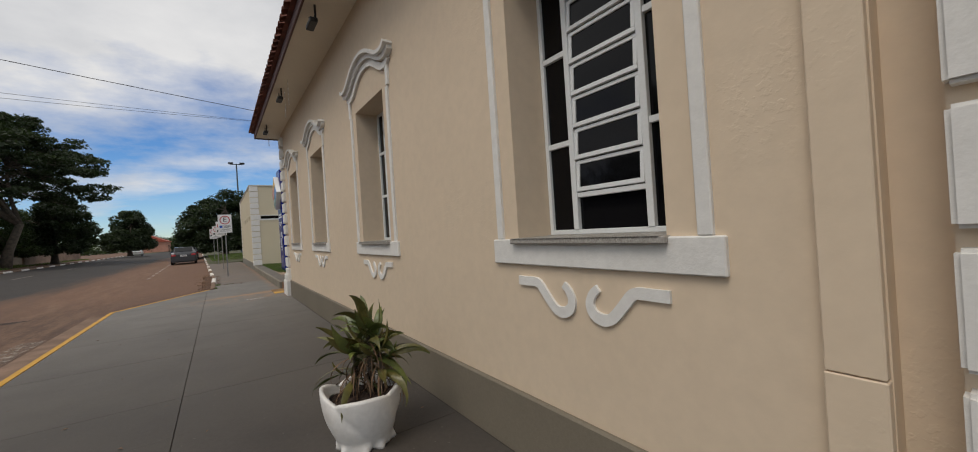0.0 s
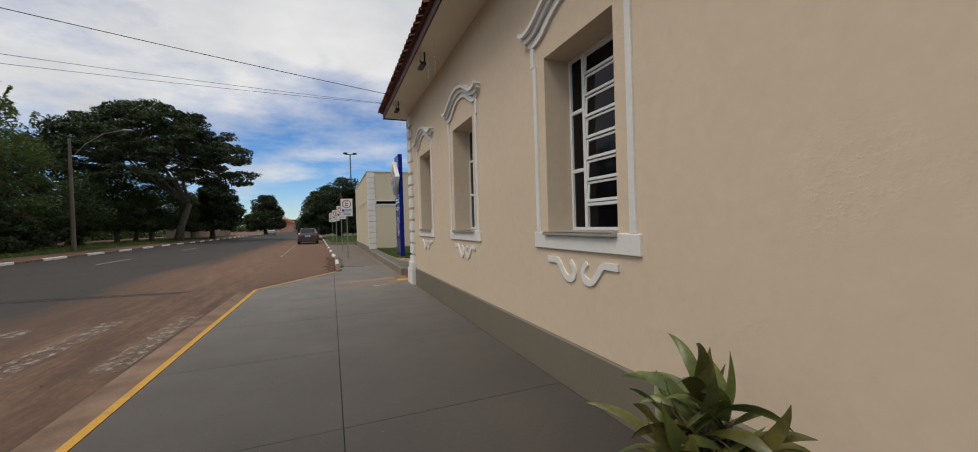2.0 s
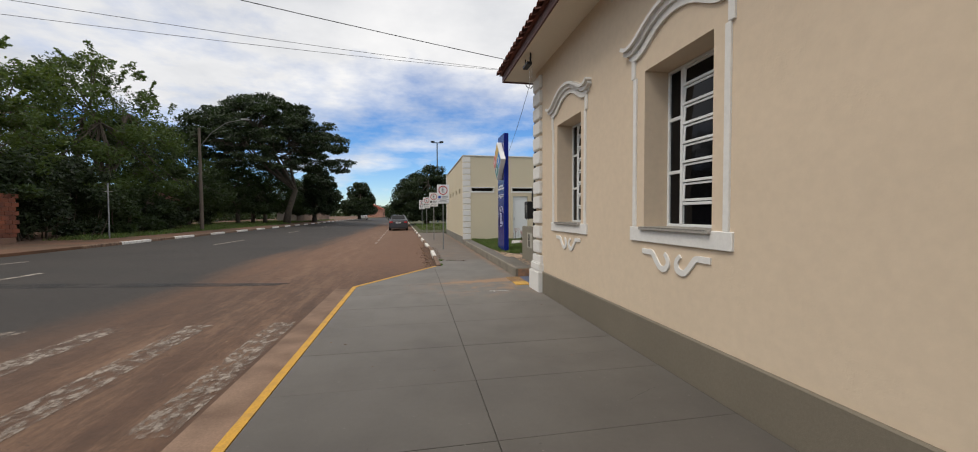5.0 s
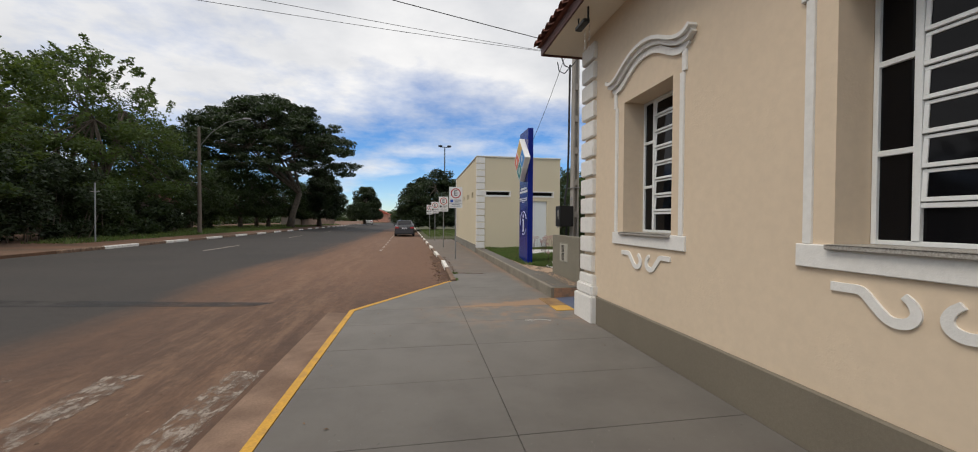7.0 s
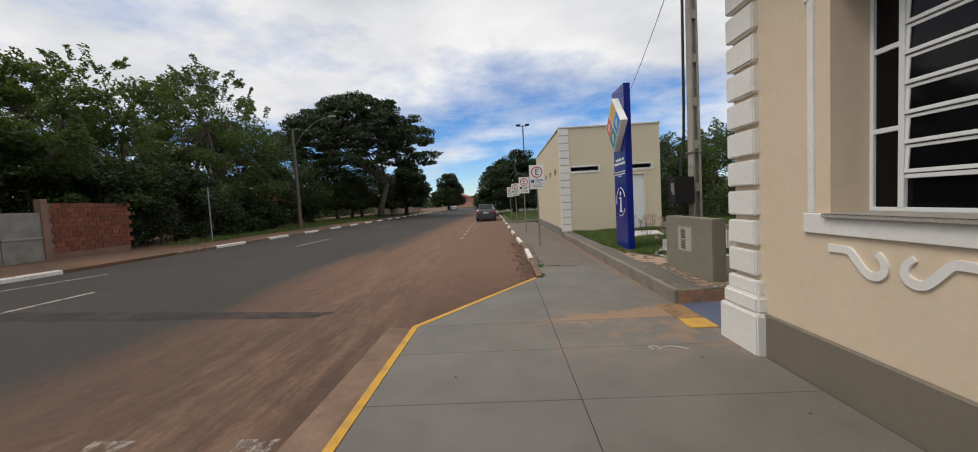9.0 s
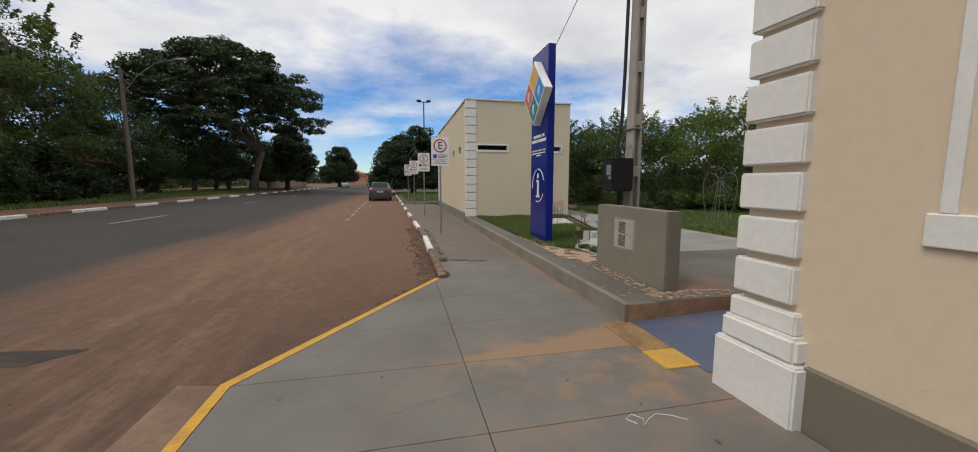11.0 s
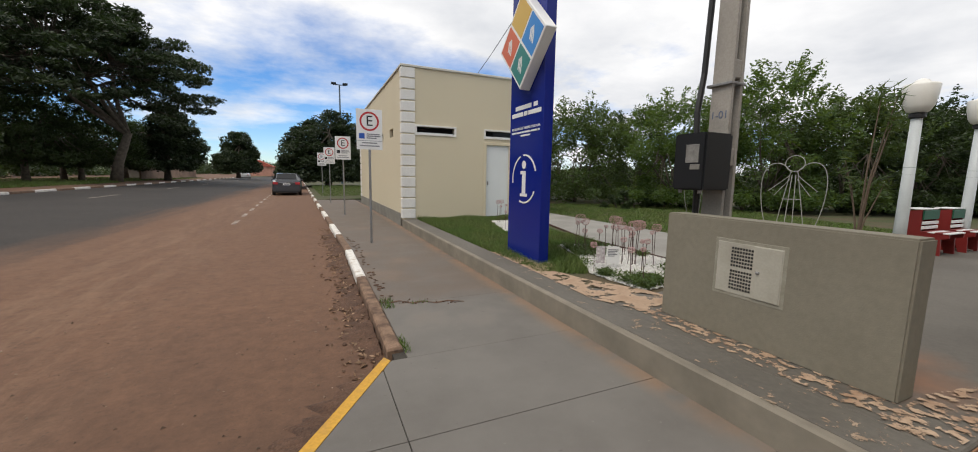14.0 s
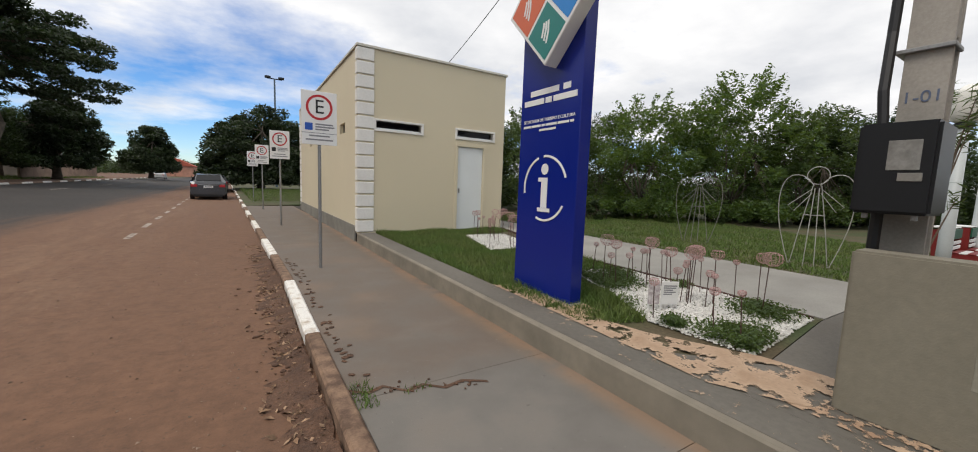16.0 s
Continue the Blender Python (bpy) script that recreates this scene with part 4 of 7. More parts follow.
def window(wy, number):
    th = thing("window_%d" % number, "white metal window with dark glass and tilting louvre panes", "window", (WX + 0.275, wy, 0), "windows", "structure")
    a, z0, z1 = OH - 0.004, OZ0 + 0.004, OZ1 - 0.004
    fr = bmesh.new()
    for s in (-1, 1):
        box(0, 0.045, *sorted((s * a, s * (a - 0.03))), z0, z1, 0.003, bm=fr)
        box(-0.006, 0.045, *sorted((s * 0.235, s * 0.275)), z0 + 0.03, z1 - 0.03, 0.003, bm=fr)
    box(0, 0.045, -a + 0.03, a - 0.03, z0, z0 + 0.03, 0.003, bm=fr)
    box(0, 0.045, -a + 0.03, a - 0.03, z1 - 0.03, z1, 0.003, bm=fr)
    for s in (-1, 1):
        for z in (1.955, 2.52):
            box(0.002, 0.043, *sorted((s * 0.275, s * (a - 0.03))), z - 0.018, z + 0.018, 0.003, bm=fr)
    part("window_frame", fr, WHITE_METAL, th)
    zs = (z0 + 0.03, 1.937, 1.973, 2.502, 2.538, z1 - 0.03)
    for s in (-1, 1):
        for k in range(3):
            part("pane", box(0.022, 0.027, *sorted((s * 0.276, s * (a - 0.031))), zs[2 * k], zs[2 * k + 1]), GLASS, th)
    part("fixed_bar", box(0.0, 0.043, -0.234, 0.234, 1.605, 1.635, 0.003), WHITE_METAL, th)
    part("pane", box(0.022, 0.027, -0.233, 0.233, z0 + 0.03, 1.604), GLASS, th)
    n = 7
    p = (z1 - 0.03 - 1.637) / n
    for k in range(n):
        zc = 1.637 + p * (k + 0.5)
        sash = bmesh.new()
        h = p / 2 - 0.004
        box(-0.012, 0.012, -0.233, 0.233, -h, -h + 0.026, 0.002, bm=sash)
        box(-0.012, 0.012, -0.233, 0.233, h - 0.022, h, 0.002, bm=sash)
        for s in (-1, 1):
            box(-0.012, 0.012, *sorted((s * 0.233, s * 0.208)), -h + 0.026, h - 0.022, 0.002, bm=sash)
        ob = part("louvre", sash, WHITE_METAL, th)
        ob.matrix_local = pose(0.012, 0, zc, 0, 4, 0)
        part("pane", box(-0.003, 0.003, -0.208, 0.208, -h + 0.026, h - 0.022), GLASS, ob)
    part("window_sill", box(-0.34, 0.0, -0.492, 0.492, 1.3765, 1.3785, 0.0), GRANITE, th, "speckled grey granite sill")
    part("sill_nosing", box(-0.335, -0.273, -0.515, 0.515, 1.345, 1.3765, 0.004), GRANITE, th, "speckled grey granite sill edge")
    return th


for k, wy in enumerate(WIN_Y):
    window_surround(wy), window(wy, k + 1)
# dark sheet added behind the windows; its colour holds the room's shade
single("room_backing", box(3.2, 3.25, -8.6, Y_END - 0.35, 0, 4.4), mat("room_shade_backing", (0.05, 0.045, 0.04), 0.9), "dark sheet added behind the windows for the unlit room", "wall", kind="structure")
single("ceiling", box(WX + 0.4, 9.6, -8.7, Y_END - 0.3, 4.4, 4.5), SOFFIT, "plain painted ceiling", "ceiling", kind="structure")

# eave: boxed soffit, fascia, rows of clay tiles
EX, EZ, EY = 1.10, 4.36, 12.70
sf = bmesh.new()
box(EX + 0.03, WX, -9.6, EY - 0.03, EZ, EZ + 0.05, bm=sf)
box(WX, 10.6, Y_END, EY - 0.03, EZ, EZ + 0.05, bm=sf)
single("soffit", sf, SOFFIT, "cream painted boxed eave soffit", "soffit", kind="structure")
fb = bmesh.new()
box(EX, EX + 0.028, -9.6, EY, EZ - 0.03, EZ + 0.13, 0.004, bm=fb)
box(EX + 0.03, 10.6, EY - 0.028, EY, EZ - 0.03, EZ + 0.13, 0.004, bm=fb)
single("fascia", fb, FASCIA, "dark red painted fascia board", "fascia", kind="structure")
roof = thing("roof", "red clay tile hip roof", "roof", kind="structure")
rf = bmesh.new()
peak = 6.8
c = [rf.verts.new(p) for p in ((EX - 0.06, -9.7, EZ + 0.13), (10.7, -9.7, EZ + 0.13), (10.7, EY + 0.06, EZ + 0.13), (EX - 0.06, EY + 0.06, EZ + 0.13))]
r0, r1 = rf.verts.new((5.8, -5, peak)), rf.verts.new((5.8, 8.2, peak))
for f in ((c[0], c[3], r1, r0), (c[2], c[1], r0, r1), (c[3], c[2], r1), (c[1], c[0], r0), (c[0], c[1], c[2], c[3])):
    rf.faces.new(f)
bmesh.ops.recalc_face_normals(rf, faces=rf.faces[:])
part("roof_deck", rf, TILE, roof)
half = bmesh.new()
prof = [(math.cos(a) * 0.085, math.sin(a) * 0.07) for a in [math.pi * i / 6 for i in range(7)]]
ra = [half.verts.new((0, p[0], p[1])) for p in prof]
rbv = [half.verts.new((0.42, p[0] * 0.85, p[1] + 0.155)) for p in prof]
rc = [half.verts.new((0, p[0] * 0.82, p[1] * 0.8)) for p in prof]
for i in range(6):
    half.faces.new((ra[i], rbv[i], rbv[i + 1], ra[i + 1])), half.faces.new((ra[i], ra[i + 1], rc[i + 1], rc[i]))
tile_me = mesh_from("roof_tile", half, TILE)
for k in range(112):
    shared("roof_tile", tile_me, roof, (EX - 0.12, -9.55 + k * 0.2, EZ + 0.135 + 0.006 * math.sin(k * 2.3)))
for k in range(12):
    shared("roof_tile", tile_me, roof, (EX + 0.1 + k * 0.2, EY + 0.12, EZ + 0.135), (0, 0, -90))


def floodlight(y):
    th = thing("floodlight", "dark metal floodlight bracket under the eave", "floodlight", (EX + 0.16, y, EZ), "eave floodlights")
    part("bracket", tube([(0.0, -0.16, 0), (0.0, -0.16, -0.15), (0.0, 0.16, -0.15), (0.0, 0.16, 0)], 0.014, 6), SIGN_BLACK, th)
    part("housing", box(-0.06, 0.035, -0.14, 0.14, -0.195, -0.14, 0.008), SIGN_BLACK, th)
    return th


fl = floodlight(5.4)
for y in (8.55, 11.3):
    copy_thing(fl, pose(EX + 0.16, y, EZ))


# ---- small service building ----
def service_building():
    th = thing("service_building", "low cream rendered service building with white quoins and slot windows", "building", (1.63, 24.0, 0))
    L, Wd, top, z0 = 10.6, 4.0, 4.42, 0.2
    slots_s = [(0.40, 1.54), (2.52, 3.65)]
    door = (2.54, 3.38)
    w = bmesh.new()
    # street front, cut by two slots and a door
    box(0, slots_s[0][0], 0, 0.2, z0, top, bm=w)
    box(slots_s[0][0], slots_s[0][1], 0, 0.2, z0, 2.62, bm=w)
    box(slots_s[0][0], slots_s[0][1], 0, 0.2, 2.86, top, bm=w)
    box(slots_s[0][1], door[0], 0, 0.2, z0, top, bm=w)
    box(door[0], door[1], 0, 0.2, 2.46, 2.64, bm=w)
    box(slots_s[1][0] + 0.02, slots_s[1][1], 0, 0.2, 2.86, top, bm=w)
    box(door[1], slots_s[1][1], 0, 0.2, z0, 2.64, bm=w)
    box(slots_s[1][1], Wd, 0, 0.2, z0, top, bm=w)
    ys = [1.35, 3.2, 5.1, 7.0]
    e = [0.2] + [v for y in ys for v in (y, y + 0.62)] + [L]
    for i in range(0, len(e), 2):
        box(0, 0.2, e[i], e[i + 1], z0, top, bm=w)
    for y in ys:
        box(0, 0.2, y, y + 0.62, z0, 2.64, bm=w), box(0, 0.2, y, y + 0.62, 2.9, top, bm=w)
    box(Wd - 0.2, Wd, 0.2, L, z0, top, bm=w)
    box(0.2, Wd - 0.2, L - 0.2, L, z0, top, bm=w)
    bmesh.ops.remove_doubles(w, verts=w.verts[:], dist=0.0002)
    part("wall", w, CREAM2, th)
    part("roof", box(0.2, Wd - 0.2, 0.2, L - 0.2, 4.1, 4.2), CONCRETE, th)
    cap = bmesh.new()
    box(-0.04, Wd + 0.04, -0.04, 0.22, top, top + 0.06, 0.008, bm=cap)
    box(-0.04, 0.22, 0.22, L + 0.04, top, top + 0.06, 0.008, bm=cap)
    box(Wd - 0.22, Wd + 0.04, 0.22, L + 0.04, top, top + 0.06, 0.008, bm=cap)
    box(0.22, Wd - 0.22, L - 0.22, L + 0.04, top, top + 0.06, 0.008, bm=cap)
    part("coping", cap, mat("pale_coping", (0.62, 0.60, 0.53), 0.8), th)
    part("plinth", prism([(-0.03, 0.2), (0.0, 0.2), (0.0, L), (-0.03, L)], -0.2, 0.36), CONCRETE, th, "bare concrete plinth")
    n, p = 14, (top - 0.22) / 14
    me = mesh_from("quoin_block", box(-0.03, 0.36, -0.03, 0.16, 0, p - 0.035, 0.01), WHITE)
    for i in range(n):
        shared("quoin_block", me, th, (0, 0, 0.24 + i * p))
    me = mesh_from("quoin_block", box(-0.03, 0.05, -0.35, 0.03, 0, p - 0.035, 0.01), WHITE)
    for i in range(n):
        shared("quoin_block", me, th, (0, L, 0.24 + i * p))
    for x0, x1 in slots_s:
        win = part("slot_window", box(x0 + 0.05, x1 - 0.05, 0.09, 0.1, 2.67, 2.82), GLASS, th, "narrow dark slot window")
        fr = bmesh.new()
        for a in ((x0 - 0.05, x1 + 0.05, -0.025, 0.1, 2.84, 2.885), (x0 - 0.05, x1 + 0.05, -0.025, 0.1, 2.60, 2.645), (x0 - 0.05, x0 + 0.01, -0.025, 0.1, 2.645, 2.84), (x1 - 0.01, x1 + 0.05, -0.025, 0.1, 2.645, 2.84)):
            box(*a, 0.004, bm=fr)
        part("frame", fr, WHITE, win)
        part("sash", box(x0 + 0.02, x1 - 0.02, 0.06, 0.08, 2.65, 2.685), WHITE_METAL, win)
    for y in ys:
        part("slot_window", box(0.09, 0.1, y, y + 0.62, 2.64, 2.9), GLASS, th, "narrow dark slot window")
    dr = part("door", box(door[0] + 0.03, door[1] - 0.03, 0.04, 0.09, z0 + 0.02, 2.42, 0.004), mat("white_door_sheet", (0.70, 0.73, 0.73), 0.45, var=0.03), th, "plain white metal door")
    fr = bmesh.new()
    box(door[0] - 0.06, door[0] + 0.03, -0.02, 0.1, z0, 2.42, 0.004, bm=fr)
    box(door[1] - 0.03, door[1] + 0.06, -0.02, 0.1, z0, 2.42, 0.004, bm=fr)
    box(door[0] - 0.06, door[1] + 0.06, -0.02, 0.1, 2.42, 2.5, 0.004, bm=fr)
    part("door_frame", fr, CREAM2, dr)
    part("handle", box(door[0] + 0.08, door[0] + 0.11, 0.0, 0.04, 1.2, 1.32, 0.006), GALV, dr)
    return th


service_building()


# ---- information totem ----
def totem():
    th = thing("information_totem", "tall glossy blue information totem with a tilted square emblem", "totem", (2.27, 17.64, ZP))
    H = 4.10
    part("body", box(0, 0.16, 0, 1.0, 0, H, 0.006), BLUE, th)
    part("foot", box(-0.02, 0.18, -0.03, 1.03, 0, 0.018, 0.004), CONCRETE, th)
    em = part("emblem", box(-0.17, -0.002, -0.475, 0.475, -0.475, 0.475, 0.01), SIGN_WHITE, th, "white square box emblem turned on its corner")
    em.matrix_local = pose(0, 0.40, 3.17, 45, 0, 0)
    cols = (("yellow", (0.62, 0.40, 0.07)), ("orange", (0.62, 0.13, 0.05)), ("green", (0.015, 0.19, 0.17)), ("blue", (0.02, 0.22, 0.60)))
    for (nm, c), (a, b) in zip(cols, ((1, 1), (1, -1), (-1, -1), (-1, 1))):
        # local y points to the upper far side, local z to the upper near side
        y0, y1 = sorted((a * 0.02, a * 0.435))
        z0, z1 = sorted((b * 0.02, b * 0.435))
        f = part("field", box(-0.174, -0.168, y0, y1, z0, z1), mat(nm + "_emblem_print", c, 0.4, var=0.02, bump=0), em, nm + " printed field")
        cy, cz = (y0 + y1) / 2, (z0 + z1) / 2
        if nm in ("orange", "green", "blue"):
            sh = bmesh.new()
            for k in range(3):
                ribbon([(cy - 0.1 + 0.05 * k, cz - 0.08), (cy - 0.04 + 0.05 * k, cz + 0.02), (cy + 0.04 + 0.02 * k, cz + 0.1 - 0.03 * k)], 0.026, -0.178, -0.1745, sh)
            part("figure", sh, SIGN_WHITE, f, "pale abstract figure")
    for y0, y1, z in ((0.34, 0.82, 2.265), (0.16, 0.27, 2.265), (0.58, 0.93, 2.165), (0.45, 0.55, 2.165), (0.06, 0.42, 2.165)):
        part("title_bar", box(-0.006, 0.001, y0, y1, z, z + 0.062), SIGN_WHITE, th)
    text_mesh("SECRETARIA DE TURISMO E CULTURA", 0.050, SIGN_WHITE, "lettering", th, Matrix.Translation((-0.003, 0.5, 1.985)) @ Matrix(((0, 0, -1, 0), (-1, 0, 0, 0), (0, 1, 0, 0), (0, 0, 0, 1))), 0.002)
    bars = bmesh.new()
    y = 0.93
    for wl_ in (0.13, 0.16, 0.05, 0.18, 0.17, 0.05):
        box(-0.005, 0.001, y - wl_, y, 1.915, 1.940, bm=bars)
        y -= wl_ + 0.02
    box(-0.005, 0.001, 0.36, 0.64, 1.865, 1.888, bm=bars)
    part("small_print_bars", bars, SIGN_WHITE, th)
    iz, iy = 1.22, 0.5
    letter = bmesh.new()
    box(-0.008, 0.001, iy - 0.05, iy + 0.05, iz - 0.22, iz + 0.12, bm=letter)
    box(-0.008, 0.001, iy - 0.105, iy + 0.105, iz - 0.265, iz - 0.222, bm=letter)
    box(-0.008, 0.001, iy + 0.052, iy + 0.105, iz + 0.075, iz + 0.12, bm=letter)
    dot = bmesh.new()
    ring = [dot.verts.new((-0.008, iy + 0.062 * math.cos(a * math.pi / 10), iz + 0.215 + 0.062 * math.sin(a * math.pi / 10))) for a in range(20)]
    dot.faces.new(ring)
    join(letter, dot)
    part("information_letter", letter, SIGN_WHITE, th, "white letter i")
    for a0, a1 in ((20, 95), (110, 190), (250, 330)):
        part("arc", ribbon([(iy - 0.36 * math.cos(radians(a)), iz + 0.36 * math.sin(radians(a))) for a in range(a0, a1 + 1, 5)], 0.024, -0.008, 0.001), SIGN_WHITE, th)
    return th


totem()


# ---- meter wall, pole ----
CABINET = mat("off_white_cabinet_paint", (0.42, 0.40, 0.34), 0.6, (0.35, 0.33, 0.275), big=5, var=0.05)


def meter_wall():
    th = thing("meter_wall", "low khaki rendered wall with a white meter cabinet", "wall", (2.315, 13.82, ZP - 0.005))
    part("wall", box(0, 0.2, 0, 1.66, 0, 0.955, 0.012, seg=2), WALLGREY, th)
    part("filler", box(-0.0025, 0.05, 0.63, 1.165, 0.35, 0.80, 0.002), mat("pale_wall_filler", (0.30, 0.285, 0.235), 0.9, (0.24, 0.225, 0.175), big=9, var=0.08), th, "pale filler smeared round the cabinet")
    cab = part("cabinet", box(-0.006, 0.05, 0.655, 1.14, 0.375, 0.775, 0.002), CABINET, th, "white metal meter cabinet set in the wall")
    part("door", box(-0.013, -0.005, 0.66, 0.845, 0.38, 0.77, 0.002), CABINET, cab)
    gr = bmesh.new()
    for zc in (0.49, 0.67):
        for i in range(8):
            for j in range(6):
                box(-0.0085, -0.0055, 0.862 + i * 0.0215, 0.862 + i * 0.0215 + 0.0145, zc - 0.08 + j * 0.027, zc - 0.08 + j * 0.027 + 0.0165, bm=gr)
    part("grille_holes", gr, SIGN_BLACK, cab, "dark square ventilation holes")
    part("latch", lathe([(0.012, 0), (0.012, 0.012), (0.006, 0.016)], 10), GALV, cab).matrix_local = pose(-0.013, 0.815, 0.58, 0, -90, 0)
    return th


meter_wall()


def concrete_pole():
    th = thing("utility_pole", "precast concrete utility pole with recessed sides", "utility pole", (2.83, 15.38, ZP - 0.02))
    bm = bmesh.new()
    H = 6.4
    for s in (-1, 1):
        tmp = bmesh.new()
        lo = [tmp.verts.new((y, x, 0)) for x, y in ((-0.105, s * 0.082), (0.105, s * 0.082), (0.105, s * 0.045), (-0.105, s * 0.045))]
        hi = [tmp.verts.new((y * 0.75, x * 0.72, H)) for x, y in ((-0.105, s * 0.082), (0.105, s * 0.082), (0.105, s * 0.045), (-0.105, s * 0.045))]
        tmp.faces.new(lo), tmp.faces.new(hi)
        for i in range(4):
            tmp.faces.new((lo[i], lo[(i + 1) % 4], hi[(i + 1) % 4], hi[i]))
        bmesh.ops.recalc_face_normals(tmp, faces=tmp.faces[:])
        join(bm, tmp)
    z = 0.0
    while z < H - 0.2:
        k = 1 - 0.26 * z / H
        box(-0.046 * k, 0.046 * k, -0.025, 0.025, z, z + 0.62, bm=bm)
        box(-0.046 * k, 0.046 * k, -0.097 * k, 0.097 * k, z + 0.62, z + 0.78, 0.008, bm=bm)
        z += 0.78
    part("shaft", bm, POLE, th)
    mb = part("meter_box", box(-0.43, -0.08, -0.16, 0.16, 1.18, 1.68, 0.015, seg=2), BLACKBOX, th, "smoky black meter box")
    part("meter", box(-0.434, -0.428, -0.10, 0.03, 1.42, 1.58, 0.002), mat("dull_meter_face", (0.24, 0.235, 0.22), 0.5, (0.15, 0.145, 0.135), big=14), mb)
    part("seal", box(-0.434, -0.428, -0.115, -0.02, 1.36, 1.405, 0.002), mat("dull_seal_label", (0.22, 0.21, 0.19), 0.5), mb)
    for y in (-0.1, 0.1):
        part("clip", box(-0.40, -0.37, y - 0.012, y + 0.012, 1.15, 1.185, 0.003), GALV, mb)
    part("conduit", tube([(-0.2, 0.12, 1.7), (-0.19, 0.14, 1.9), (-0.125, 0.15, 2.25), (-0.11, 0.14, 3.0), (-0.10, 0.12, 5.2)], 0.027, 8), SIGN_BLACK, th, "black plastic conduit")
    part("conduit_lower", tube([(-0.16, 0.1, 0.0), (-0.16, 0.1, 1.2)], 0.03, 8), SIGN_BLACK, th)
    part("band", box(-0.105, 0.092, -0.108, 0.135, 2.12, 2.145, 0.004), GALV, th)
    text_mesh("1-01", 0.095, mat("blue_grey_stencil", (0.11, 0.14, 0.22), 0.8), "stencil", th, Matrix.Translation((-0.0785, 0.0, 1.86)) @ Matrix(((0, 0, -1, 0), (-1, 0, 0, 0), (0, 1, 0, 0), (0, 0, 0, 1))), 0.001)
    for y in (-0.14, 0.14):
        part("cable_hook", tube([(-0.05, y, 5.2), (-0.22, y * 1.3, 5.0), (-0.36, y * 1.3, 5.05), (-0.42, y, 5.25)], 0.014, 6), SIGN_BLACK, th)
    return th


concrete_pole()


def cable(a, b, sag, label, r=0.009):
    pts = []
    for k in range(25):
        u = k / 24
        p = Vector(a).lerp(Vector(b), u)
        p.z -= sag * 4 * u * (1 - u)
        pts.append(p)
    single("overhead_cable", tube(pts, r, 5), SIGN_BLACK, label, "cable", group="overhead cables")


cable((2.8, 15.3, 5.74), (-22, 9.96, 7.81), 0.27, "black overhead cable crossing the street")
cable((2.8, 15.3, 5.54), (-22, 7.3, 5.12), 0.41, "thin black overhead cable crossing the street", 0.0045)
cable((2.8, 15.3, 5.55), (-22, 8.4, 4.79), 0.36, "thin black overhead cable crossing the street", 0.0045)
cable((2.83, 15.45, 6.3), (3.9, 24.05, 4.5), 0.2, "thin cable from the pole to the service building", 0.008)


# ---- parking signs ----
def parking_sign(loc, extra):
    th = thing("parking_sign", "white parking sign with a red ring on a galvanised post", "traffic sign", loc, "parking signs")
    part("post", tube([(0, 0, -0.05), (0, 0, 2.72)], 0.026, 10), GALV, th)
    pl = part("plate", box(-0.26, 0.26, -0.036, -0.028, 1.98, 2.80, 0.003), SIGN_WHITE, th)
    cz, cy = 2.555, -0.0375

    def disc(r0, r1, y, a0=0, a1=360):
        bm = bmesh.new()
        n = 40
        rows = []
        for k in range(n + 1):
            a = radians(a0 + (a1 - a0) * k / n)
            rows.append([bm.verts.new((r * math.cos(a), y, cz + r * math.sin(a))) for r in (r0, r1)])
        for p, q in zip(rows, rows[1:]):
            bm.faces.new((p[0], q[0], q[1], p[1]))
        bmesh.ops.recalc_face_normals(bm, faces=bm.faces[:])
        if next(iter(bm.faces)).normal.y > 0:
            bmesh.ops.reverse_faces(bm, faces=bm.faces[:])
        return bm

    part("ring", disc(0.158, 0.195, cy), SIGN_RED, pl, "red ring")
    text_mesh("E", 0.30, SIGN_BLACK, "letter", pl, Matrix.Translation((0, cy, cz)) @ Matrix.Rotation(radians(90), 4, "X"), 0.001)
    bars = bmesh.new()
    rows = ((-0.06, 0.20, 2.285), (-0.06, 0.22, 2.245), (-0.06, 0.14, 2.205), (-0.15, 0.15, 2.105), (-0.20, 0.20, 2.045))
    for x0, x1, z in rows:
        box(x0, x1, -0.0385, -0.036, z, z + 0.022, bm=bars)
    part("print_bars", bars, GREY_PRINT, pl)
    part("symbol", box(-0.21, -0.10, -0.0385, -0.036, 2.20, 2.31), SIGN_BLUE if extra else SIGN_BLACK, pl, "blue square symbol")
    if extra:
        part("rule", box(-0.26, 0.26, -0.0385, -0.036, 2.155, 2.163), GREY_PRINT, pl)
    return th


parking_sign((0.43, 21.5, 0), True)
for x, y in ((0.33, 28.0), (0.10, 34.6), (-0.15, 40.5)):
    parking_sign((x, y, 0), False)


